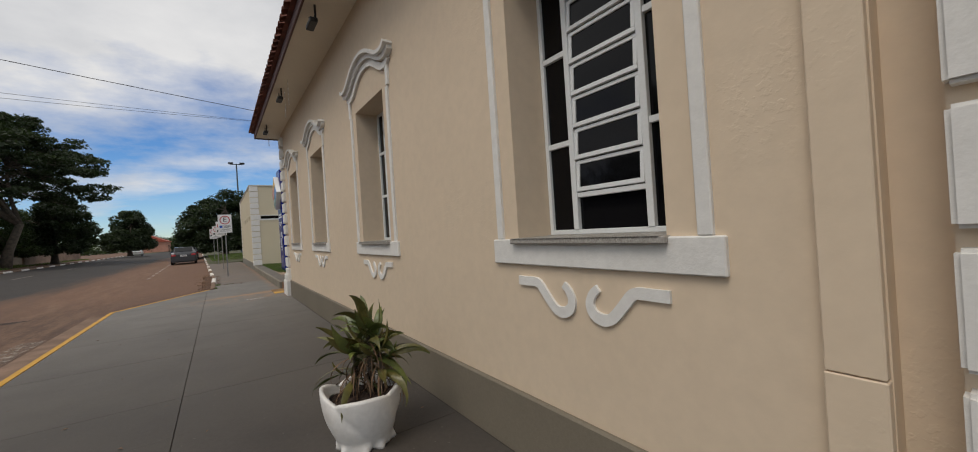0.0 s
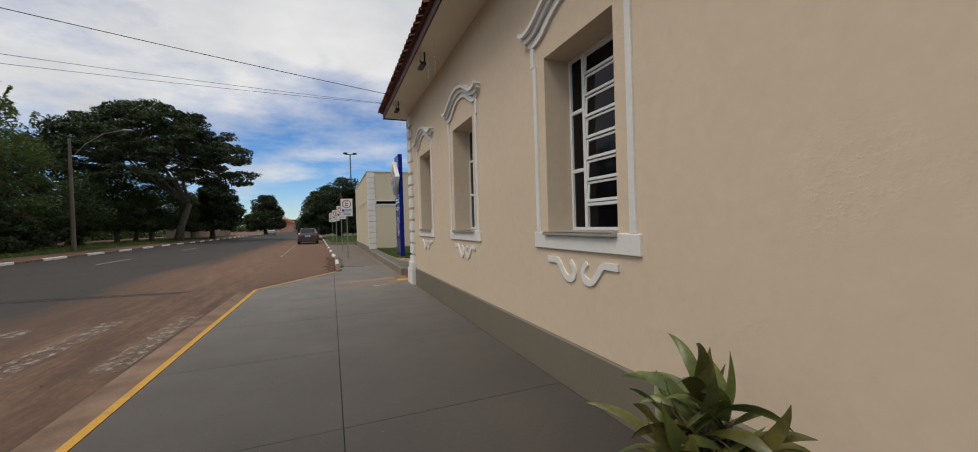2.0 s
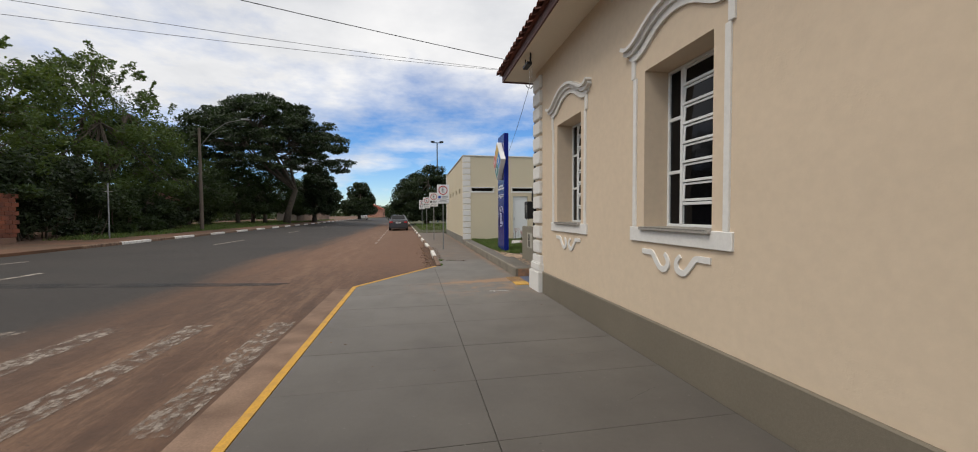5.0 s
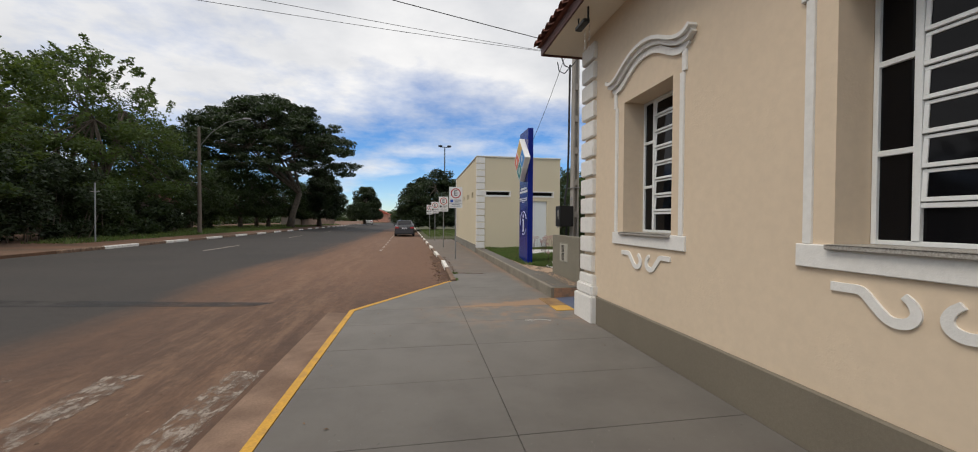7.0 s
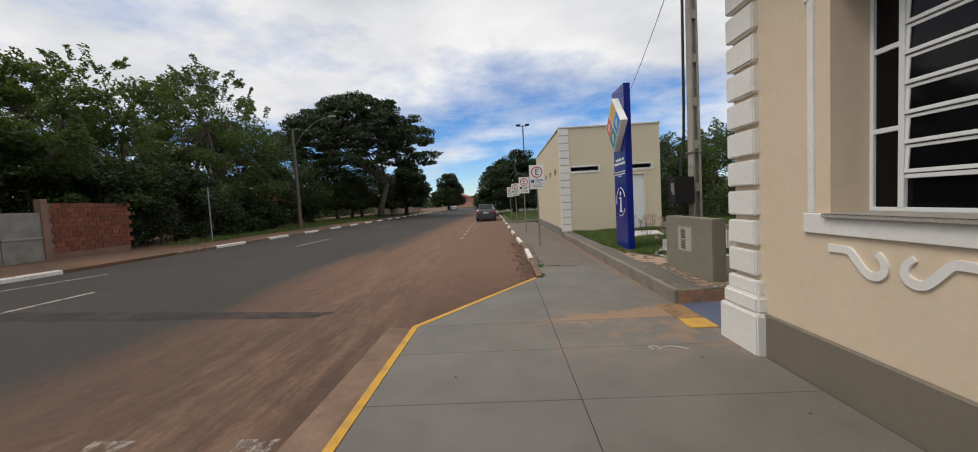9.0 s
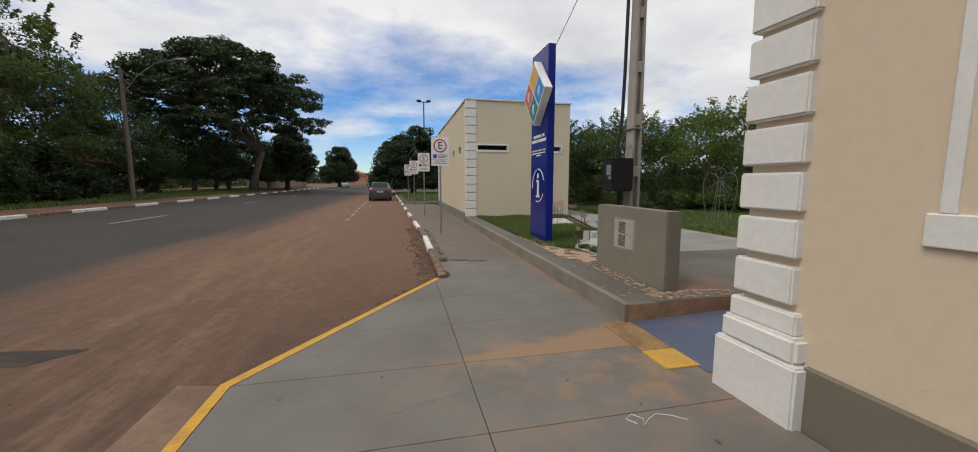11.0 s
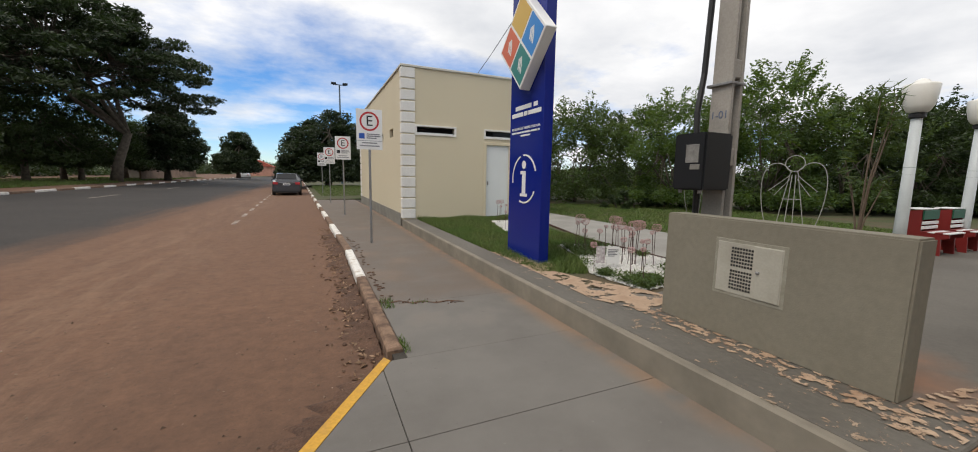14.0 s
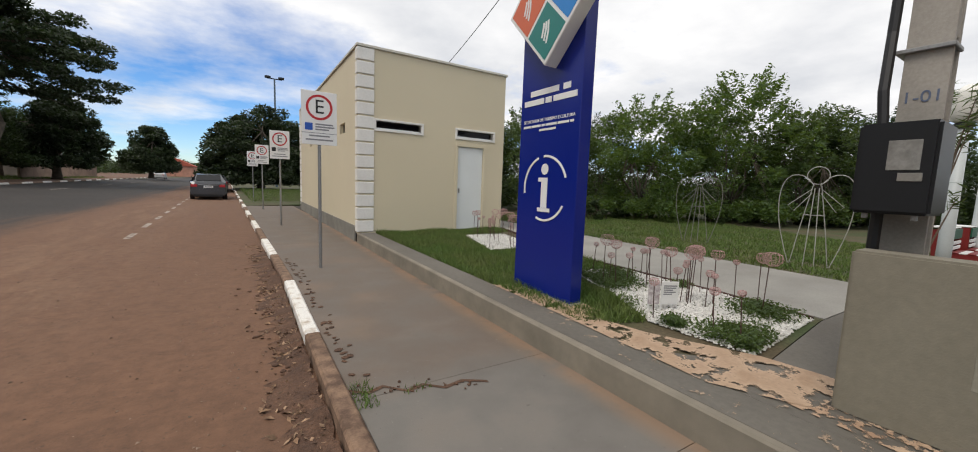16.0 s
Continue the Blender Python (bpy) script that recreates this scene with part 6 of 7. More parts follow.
def ground_cover(spots, seed):
    rng = np.random.default_rng(seed)
    out = []
    for x, y, r, n in spots:
        q = rng.normal(size=(n, 2)) * np.array([r, r * 0.8]) * 0.6
        q += 0.15 * r * np.sin(q[:, ::-1] * 14)
        out.append(np.column_stack([x + q[:, 0], y + q[:, 1], ZP + 0.01 + rng.uniform(0, 0.08, n)]))
    pts = np.concatenate(out)
    pts = pts[[in_poly(a, c, BED_A) for a, c, _ in pts]]
    me = leaf_mesh("ground_cover", pts, 0.04, 0.016, LEAF_MID, rng)
    tagged(new("ground_cover", me), "low creeping green plants on the gravel", "plants", kind="stuff")


ground_cover([(2.9, 16.25, 0.34, 4200), (4.0, 16.55, 0.28, 2600), (3.45, 18.1, 0.34, 3400), (2.72, 16.75, 0.14, 900), (3.9, 18.4, 0.26, 1500), (2.8, 17.4, 0.16, 600), (3.3, 18.5, 0.3, 2000), (4.2, 17.6, 0.14, 400)], 31)

WIRE_PINK = mat("pinkish_wire", (0.50, 0.30, 0.29), 0.6, (0.36, 0.22, 0.21), big=20, var=0.2, bump=0)
STEM_RUST = mat("rusty_stem", (0.10, 0.05, 0.038), 0.8, (0.06, 0.035, 0.03), big=30, var=0.2, bump=0)


def wire_flower(size, seed, material):
    """A wire mesh flower head: a bulging cup of thin loops, on a thin stem."""
    th = thing("wire_flower", "pinkish wire flower ornament on a thin rusty stem", "ornament", (0, 0, 0), "wire flowers")
    rng = random.Random(seed)
    h = rng.uniform(0.28, 0.52)
    part("stem", tube([(0, 0, -0.03), (rng.uniform(-0.02, 0.02), rng.uniform(-0.02, 0.02), h)], 0.005, 5), STEM_RUST, th)
    hd = bmesh.new()
    r, hh = 0.066 * size, 0.10 * size
    prof = [(0.15, 0.0), (0.6, 0.12), (0.95, 0.4), (1.0, 0.65), (0.82, 0.95), (0.45, 1.05)]
    for k in range(14):
        a = 2 * math.pi * k / 14
        tube([(r * q * math.cos(a + 0.25 * z), r * q * math.sin(a + 0.25 * z), h + hh * z) for q, z in prof], 0.0021, 3, hd, caps=False)
    for q, z in prof[1:]:
        tube([(r * q * math.cos(2 * math.pi * k / 14), r * q * math.sin(2 * math.pi * k / 14), h + hh * z) for k in range(15)], 0.0019, 3, hd, caps=False)
    part("head", hd, material, th, "pinkish wire mesh flower head")
    return th


flower_spots = scatter(BED_A, 22, 41) + scatter(BED_B, 24, 43) + scatter([(3.0, 16.7), (3.9, 16.8), (4.1, 17.8), (3.3, 17.7)], 7, 47)
kinds = [wire_flower(s, 50 + k, WIRE_PINK) for k, s in enumerate((0.5, 0.7, 1.35, 0.55, 1.05))]
for k, (x, y) in enumerate(flower_spots):
    m = pose(x, y, ZP, random.uniform(-4, 4), random.uniform(-4, 4), random.uniform(0, 360))
    src = kinds[k % 5]
    if k < 5:
        src.matrix_world = m
    else:
        copy_thing(src, m)


def garden_sign(loc):
    th = thing("garden_sign", "small white printed sign among the gravel", "sign", loc, rz=-28)
    for x in (-0.14, 0.0, 0.13):
        part("stake", box(x - 0.008, x + 0.008, 0, 0.012, -0.02, 0.3, 0.002), SIGN_WHITE, th)
    pl = part("plate", box(-0.01, 0.17, -0.008, 0.0, 0.07, 0.31, 0.002), SIGN_WHITE, th)
    bars = bmesh.new()
    for k, w in enumerate((0.14, 0.13, 0.10, 0.13, 0.09)):
        box(0.01, 0.01 + w, -0.0095, -0.008, 0.27 - k * 0.022 - 0.012, 0.27 - k * 0.022, bm=bars)
    part("print_bars", bars, GREY_PRINT, pl)
    part("photo_plate", box(-0.15, -0.03, -0.008, 0.0, 0.07, 0.31, 0.002), mat("pale_photo_print", (0.35, 0.28, 0.30), 0.5, (0.65, 0.62, 0.62), big=18, var=0.2), th)
    return th


garden_sign((3.05, 17.1, ZP))


# ---- square: lamps, benches, planter, wire angels ----
def park_lamp(loc):
    th = thing("park_lamp", "pale grey park lamp with a milky globe", "lamp", loc, "park lamps")
    part("base_plate", box(-0.22, 0.22, -0.2, 0.2, 0, 0.02, 0.004), CONCRETE, th)
    part("post", lathe([(0.088, 0.02), (0.082, 0.6), (0.070, 2.30)], 20), LAMPGREY, th, smooth=True)
    for z in (1.38, 1.50):
        part("ring", lathe([(0.070, z), (0.077, z + 0.015), (0.070, z + 0.03)], 20), mat("green_grey_band", (0.20, 0.26, 0.22), 0.5), th)
    part("collar", lathe([(0.075, 2.30), (0.105, 2.32), (0.105, 2.37), (0.09, 2.39)], 20), SIGN_BLACK, th, "black collar")
    part("globe", lathe([(0.09, 2.39), (0.135, 2.41), (0.180, 2.50), (0.208, 2.65), (0.222, 2.81), (0.212, 2.835), (0.11, 2.865), (0.085, 2.90), (0.03, 2.93)], 28), GLOBE, th, "milky white globe", smooth=True)
    return th


copy_thing(park_lamp((8.317, 15.99, ZP)), pose(10.92, 15.995, ZP))


def bench(loc):
    th = thing("park_bench", "red wooden bench with green and white back slats", "bench", loc, "park benches")
    for x in (0.0, 0.70):
        pr = bmesh.new()
        prof = [(0.34, 0), (0.36, 0.40), (0.42, 0.75), (0.13, 0.79), (0.12, 0.40), (-0.28, 0.385), (-0.28, 0.32), (-0.17, 0.29), (-0.19, 0), (-0.05, 0), (-0.02, 0.12), (0.08, 0.12), (0.10, 0)]
        a = [pr.verts.new((x, p[0], p[1])) for p in prof]
        b = [pr.verts.new((x + 0.045, p[0], p[1])) for p in prof]
        pr.faces.new(a), pr.faces.new(b[::-1])
        for i in range(len(prof)):
            pr.faces.new((a[i], b[i], b[(i + 1) % len(prof)], a[(i + 1) % len(prof)]))
        bmesh.ops.recalc_face_normals(pr, faces=pr.faces[:])
        part("side_panel", pr, RED_PAINT, th)
    part("back_panel", box(0.045, 0.70, 0.31, 0.34, 0.06, 0.74, 0.004), RED_PAINT, th)
    part("top_board", box(-0.01, 0.755, 0.115, 0.43, 0.79, 0.808, 0.004), SIGN_WHITE, th, "worn white top board")
    for z, h, m in ((0.44, 0.055, SIGN_WHITE), (0.525, 0.055, SIGN_WHITE), (0.615, 0.165, GREEN_PAINT)):
        part("back_slat", box(0.0, 0.745, 0.095, 0.118, z, z + h, 0.004), m, th, "painted back slat")
    for k in range(4):
        part("seat_slat", box(-0.01, 0.755, -0.29 + k * 0.105, -0.195 + k * 0.105, 0.387, 0.408, 0.004), SIGN_WHITE if k % 2 == 0 else RED_PAINT, th)
    return th


BENCH_SIZE = Matrix.Diagonal((0.84, 0.9, 1.0, 1.0))
bench_a = bench((9.28, 15.95, ZP))
bench_a.matrix_world = pose(9.28, 15.95, ZP) @ BENCH_SIZE
copy_thing(bench_a, pose(10.30, 15.9, ZP) @ BENCH_SIZE)


def planter(loc, seed):
    th = thing("planter", "white bowl planter with a lanky bare-stemmed plant", "potted plant", loc)
    part("bowl", lathe([(0.12, 0), (0.14, 0.02), (0.19, 0.18), (0.215, 0.29), (0.235, 0.295), (0.235, 0.33), (0.205, 0.33), (0.19, 0.27)], 28), SIGN_WHITE, th, smooth=True)
    rng = np.random.default_rng(seed)
    dry_stem = mat("dull_dry_stem", (0.14, 0.105, 0.075), 0.9, var=0.15)
    pts = []
    for k in range(7):
        a = rng.uniform(0, 6.28)
        tip = Vector((0.24 * math.cos(a) * rng.uniform(0.3, 1), 0.24 * math.sin(a), rng.uniform(1.2, 2.6)))
        part("stem", tube([(0.02 * k - 0.06, 0, 0.24), (tip.x * 0.3, tip.y * 0.3, tip.z * 0.55), tip], [0.016, 0.012, 0.005], 6), dry_stem, th)
        pts.append((tuple(tip), (0.09, 0.09, 0.22)))
    ob = new("leaves", leaf_mesh("leaves", clump_points(pts, 36, rng, 0.1), 0.22, 0.020, LEAF_MID, rng))
    ob.parent = th
    return th


planter((6.88, 15.97, ZP), 9)

WIRE_PALE = mat("pale_bent_wire", (0.36, 0.36, 0.33), 0.5, var=0.1, bump=0)


def wire_angel(loc, s, material):
    th = thing("wire_ornament", "winged ornament of bent pale wire on the lawn", "ornament", loc, "wire ornaments", rz=-70)
    r = 0.008
    part("halo", tube([(0.16 * s * math.cos(k * math.pi / 12), 0, 1.68 * s + 0.16 * s * math.sin(k * math.pi / 12)) for k in range(25)], r, 5), material, th)
    for q in (-1, 1):
        part("wing", tube([(q * x * 0.87 * s, 0, z * s) for x, z in smooth_path(((0.05, 1.5), (0.22, 1.66), (0.42, 1.68), (0.56, 1.55), (0.62, 1.25), (0.58, 0.8), (0.46, 0.35), (0.34, 0.0)))], r, 5), material, th)
        part("robe_wire", tube([(q * 0.06 * s, 0, 1.5 * s), (q * 0.2 * s, 0.05, 0.6 * s), (q * 0.28 * s, 0.08, 0)], r, 5), material, th)
        part("robe_wire", tube([(q * 0.03 * s, 0, 1.45 * s), (q * 0.08 * s, -0.1, 0)], r, 5), material, th)
        part("sleeve", tube([(q * 0.08 * s, 0, 1.42 * s), (q * 0.4 * s, 0, 1.12 * s), (q * 0.3 * s, 0, 1.02 * s), (q * 0.06 * s, 0, 1.36 * s)], r * 0.8, 5), material, th)
    part("belt", tube([(-0.16 * s, 0.03, 0.95 * s), (0.16 * s, 0.03, 0.95 * s)], r, 5), material, th)
    return th


wire_angel((8.03, 17.53, ZP - 0.02), 0.97, WIRE_PALE)
wire_angel((9.0, 20.2, ZP - 0.02), 0.95, mat("dull_bent_wire", (0.20, 0.20, 0.18), 0.5, var=0.1, bump=0))

# ---- street furniture across the road ----
def street_light(loc):
    th = thing("street_light", "concrete street light pole with a curved arm", "street light", loc)
    part("pole", tube([(0, 0, -0.2), (-0.03, 0, 8.3)], [0.15, 0.09], 10), mat("weathered_brown_pole", (0.15, 0.12, 0.095), 0.9, var=0.15), th)
    part("arm", tube([(0, 0, 6.8), (0.9, -0.1, 7.9), (2.0, -0.2, 8.7), (3.3, -0.25, 9.05)], 0.03, 7), mat("dull_grey_pipe", (0.15, 0.15, 0.14), 0.8, var=0.1), th)
    part("lamp_head", box(3.2, 3.8, -0.36, -0.16, 8.98, 9.11, 0.04), mat("dull_lamp_housing", (0.25, 0.25, 0.24), 0.6, var=0.1), th)
    return th


street_light((-17.9, 40.1, 0.3))
th = thing("bare_post", "thin bare metal post with a short crossbar", "post", (-17.0, 28.9, 0.26))
part("post", tube([(0, 0, -0.1), (0, 0, 3.0)], 0.035, 8), GALV, th)
part("crossbar", tube([(-0.2, 0, 2.55), (0.2, 0, 2.55)], 0.015, 6), GALV, th)
th = thing("light_mast", "tall dark mast with floodlights behind the trees", "light mast", (3.3, 76.7, 0.0))
part("mast", tube([(0, 0, 0), (0, 0, 14.6)], [0.16, 0.1], 8), mat("blue_grey_mast_paint", (0.10, 0.14, 0.18), 0.5), th)
part("crossarm", box(-0.9, 0.9, -0.08, 0.08, 14.5, 14.62, 0.01), SIGN_BLACK, th)
for x in (-0.8, 0.8):
    part("floodlight", box(x - 0.35, x + 0.35, -0.3, 0.3, 14.6, 14.85, 0.03), SIGN_BLACK, th)

# walls and gate across the road
BRICK_RAW = mat("raw_red_brick", (0.21, 0.066, 0.033), 0.9, (0.13, 0.046, 0.028), big=3, var=0.2, random=0.25)
th = thing("brick_wall", "unplastered red brick wall", "wall", (-18.3, 22.15, 0.2), kind="structure")
part("wall_core", box(-0.16, -0.02, 0, 3.3, 0, 2.3), mat("rough_mortar", (0.20, 0.15, 0.12), 0.95), th)
part("pier", box(-0.22, 0.06, -0.12, 0.12, 0, 2.45, 0.01), mat("stained_plaster_pier", (0.24, 0.15, 0.11), 0.9, var=0.15), th)
me = mesh_from("brick", box(-0.02, 0.012, 0.005, 0.315, 0.005, 0.185, 0.004), BRICK_RAW)
for i in range(10):
    for r in range(10):
        shared("brick", me, th, (0, 0.14 + i * 0.32 - (0.0 if r % 2 else 0.14) + 0.14, 0.36 + r * 0.195))
part("base_strip", box(-0.14, 0.02, 0.12, 3.3, 0, 0.35, 0.01), mat("stained_plaster", (0.22, 0.13, 0.09), 0.9, var=0.15), th)
th = thing("sheet_gate", "grey sheet metal double gate", "gate", (-18.3, 19.5, 0.2))
for k in range(2):
    lf = part("leaf", box(-0.03, 0.0, 0.01 + k * 1.27, 1.26 + k * 1.27, 0.12, 1.95, 0.006), mat("weathered_grey_sheet", (0.235, 0.225, 0.205), 0.6, (0.17, 0.155, 0.135), big=2.5, var=0.12), th)
    part("rail", box(0.0, 0.03, 0.03 + k * 1.27, 1.24 + k * 1.27, 0.95, 1.02, 0.004), GALV, lf)
single("white_wall", box(-0.2, 0, -9, 0, -0.1, 2.1, 0.02), mat("stained_whitewash", (0.38, 0.355, 0.32), 0.9, (0.26, 0.21, 0.17), big=1.2, var=0.1, lo=0.55, hi=0.75), "stained whitewashed garden wall", "wall", (-18.2, 19.4, 0.2), kind="structure")
single("garden_wall", box(-0.2, 0, 0, 30, -0.1, 1.9, 0.02), mat("dirty_pink_render", (0.34, 0.24, 0.18), 0.9, (0.22, 0.15, 0.11), big=0.7, var=0.15), "low dirty pinkish rendered garden wall", "wall", (-20.5, 76, 0.3), kind="structure", rz=1.9)


def old_house(loc, size, wall_m, roof_m, label, rz=0.0):
    sx, sy, h, rise = size
    th = thing("house", label, "house", loc, rz=rz)
    part("wall", box(-sx, sx, -sy, sy, -0.2, h), wall_m, th)
    rf = bmesh.new()
    o = 0.5
    a = [rf.verts.new(p) for p in ((-sx - o, -sy - o, h), (sx + o, -sy - o, h), (sx + o, sy + o, h), (-sx - o, sy + o, h), (0, -sy - o, h + rise), (0, sy + o, h + rise))]
    for f in ((0, 4, 5, 3), (1, 2, 5, 4), (0, 1, 4), (3, 5, 2), (0, 3, 2, 1)):
        rf.faces.new([a[i] for i in f])
    bmesh.ops.recalc_face_normals(rf, faces=rf.faces[:])
    part("roof", rf, roof_m, th)
    for y in (-sy * 0.5, sy * 0.4):
        w = part("window", box(sx - 0.02, sx + 0.03, y - 0.5, y + 0.5, 1.0, 2.1), GLASS, th)
        part("frame", box(sx - 0.02, sx + 0.06, y - 0.6, y + 0.6, 0.92, 1.0), SIGN_WHITE, w)
    part("door", box(sx - 0.02, sx + 0.03, -0.4, 0.45, 0, 2.1), BARK, th)
    return th


GREYWALL = mat("grimy_render", (0.15, 0.125, 0.10), 0.9, (0.085, 0.07, 0.06), big=0.8, var=0.15)
old_house((-27, 44, 0.3), (2.5, 5.0, 2.7, 1.2), GREYWALL, TILE, "grimy low house behind the trees")
old_house((-24.5, 92, 0.3), (2.5, 6.0, 2.7, 1.2), mat("pale_render", (0.42, 0.38, 0.33), 0.9), mat("grey_sheet_roof", (0.2, 0.19, 0.18), 0.8), "pale low house behind a garden wall")
old_house((-20, 190, 0.4), (5, 6, 3.4, 2.6), mat("salmon_render", (0.55, 0.28, 0.2), 0.9), mat("orange_roof_tile", (0.42, 0.10, 0.06), 0.85), "salmon house with an orange tile roof")


# ---- parked cars ----
def sedan(loc, paint, label, rz=0.0):
    th = thing("car", label, "car", loc, "parked cars", rz=rz)
    # cross-sections along the car: y, half width at sill, at belt, belt height, roof half width, roof height
    rows = [(0.0, 0.70, 0.76, 0.86, 0.60, 0.90), (0.12, 0.80, 0.84, 0.98, 0.66, 1.03), (0.55, 0.84, 0.87, 1.02, 0.64, 1.06), (1.25, 0.86, 0.88, 0.97, 0.60, 1.42), (1.9, 0.86, 0.88, 0.94, 0.60, 1.47), (2.6, 0.86, 0.88, 0.92, 0.60, 1.42), (3.35, 0.86, 0.87, 0.90, 0.66, 0.98), (4.1, 0.82, 0.84, 0.78, 0.62, 0.82), (4.35, 0.70, 0.74, 0.62, 0.56, 0.66)]
    bm = bmesh.new()
    vs = []
    for y, ws, wb, zb, wr, zr in rows:
        half = [(ws * 0.9, 0.22), (ws, 0.36), (wb, 0.62), (wb * 0.98, zb), (wr, zr)]
        vs.append([bm.verts.new((x, y, z)) for x, z in half] + [bm.verts.new((-x, y, z)) for x, z in half[::-1]])
    for a, b in zip(vs, vs[1:]):
        for i in range(10):
            bm.faces.new((a[i], a[(i + 1) % 10], b[(i + 1) % 10], b[i]))
    bm.faces.new(vs[0]), bm.faces.new(vs[-1][::-1])
    bmesh.ops.recalc_face_normals(bm, faces=bm.faces[:])
    body = part("body", bm, paint, th, smooth=False)
    bmod = body.modifiers.new("soft", "BEVEL")
    bmod.width, bmod.segments, bmod.limit_method = 0.035, 2, "ANGLE"
    rw = bmesh.new()
    q = [rw.verts.new(p) for p in ((-0.60, 0.585, 1.085), (0.60, 0.585, 1.085), (0.555, 1.20, 1.405), (-0.555, 1.20, 1.405))]
    rw.faces.new(q)
    ext = bmesh.ops.extrude_face_region(rw, geom=rw.faces[:])
    bmesh.ops.translate(rw, verts=[v for v in ext["geom"] if isinstance(v, bmesh.types.BMVert)], vec=(0, -0.012, 0.012))
    bmesh.ops.recalc_face_normals(rw, faces=rw.faces[:])
    part("rear_window", rw, GLASS, th, "dark rear window")
    for s in (-1, 1):
        sw = bmesh.new()
        q = [(0.878, 0.95, 1.0), (0.874, 2.95, 0.95), (0.655, 2.5, 1.36), (0.655, 1.3, 1.37)]
        a = [sw.verts.new((s * (x + 0.006), y, z)) for x, y, z in q]
        b = [sw.verts.new((s * (x - 0.01), y, z)) for x, y, z in q]
        sw.faces.new(a), sw.faces.new(b[::-1])
        for i in range(4):
            sw.faces.new((a[i], b[i], b[(i + 1) % 4], a[(i + 1) % 4]))
        bmesh.ops.recalc_face_normals(sw, faces=sw.faces[:])
        part("side_window", sw, GLASS, th, "dark side window")
        part("tail_light", box(*sorted((s * 0.50, s * 0.80)), -0.01, 0.1, 0.72, 0.88, 0.02), SIGN_RED, th, "red tail light")
        part("mirror", box(*sorted((s * 0.88, s * 1.02)), 2.75, 2.87, 0.92, 1.04, 0.03), SIGN_BLACK, th)
        for y in (0.78, 3.45):
            wh = part("wheel", lathe([(0.20, -0.1), (0.31, -0.1), (0.325, -0.06), (0.325, 0.06), (0.31, 0.1), (0.20, 0.1)], 24), SIGN_BLACK, th, "black tyre")
            wh.matrix_local = pose(s * 0.78, y, 0.325, 0, 90, 0)
            part("rim", lathe([(0.19, -0.09), (0.2, 0.09), (0.05, 0.11)] if s > 0 else [(0.05, -0.11), (0.2, -0.09), (0.19, 0.09)], 20), GALV, wh, "alloy rim")
    part("bumper", box(-0.80, 0.80, -0.07, 0.12, 0.30, 0.58, 0.03, seg=2), paint, th)
    part("lower_valance", box(-0.70, 0.70, -0.05, 0.12, 0.2, 0.31, 0.01), SIGN_BLACK, th)
    part("number_plate", box(-0.22, 0.22, -0.02, 0.0, 0.68, 0.80, 0.004), SIGN_WHITE, th, "plain pale plate")
    part("plate_bar", box(-0.17, 0.17, -0.024, -0.02, 0.715, 0.765), GREY_PRINT, th)
    part("boot_trim", box(-0.46, 0.46, -0.012, 0.02, 0.83, 0.86, 0.004), GALV, th)
    return th


CAR_GREY = mat("dark_grey_car_paint", (0.060, 0.062, 0.068), 0.3, var=0.03, bump=0, metal=0.4, coat=0.6)
CAR_WHITE = mat("white_car_paint", (0.62, 0.62, 0.61), 0.3, var=0.03, bump=0, coat=0.5)
sedan((-2.40, 43.6, -0.095), CAR_GREY, "dark grey sedan parked along the kerb", 1.9).scale = (1.06, 1.06, 1.06)
sedan((-2.6, 55.0, -0.095), CAR_GREY, "dark grey sedan parked further along the kerb", 1.9)
sedan((-14.2, 111, 0.15), CAR_WHITE, "white car parked under a tree", 1.9)

# ---- small things on the ground ----
def stain(name, cx, cy, rx, ry, material, label, seed, z=0.0035, n=26):
    rng = random.Random(seed)
    bm = bmesh.new()
    ring = []
    for k in range(n):
        a = 2 * math.pi * k / n
        q = 1 + 0.28 * math.sin(2 * a + seed) + 0.16 * math.sin(5 * a + 2 * seed) + rng.uniform(-0.14, 0.14)
        ring.append(bm.verts.new((cx + rx * q * math.cos(a), cy + ry * q * math.sin(a), z)))
    bm.faces.new(ring)
    bm.normal_update()
    if next(iter(bm.faces)).normal.z < 0:
        bmesh.ops.reverse_faces(bm, faces=bm.faces[:])
    bmesh.ops.triangulate(bm, faces=bm.faces[:])
    return single(name, bm, material, label, "stain", kind="structure")


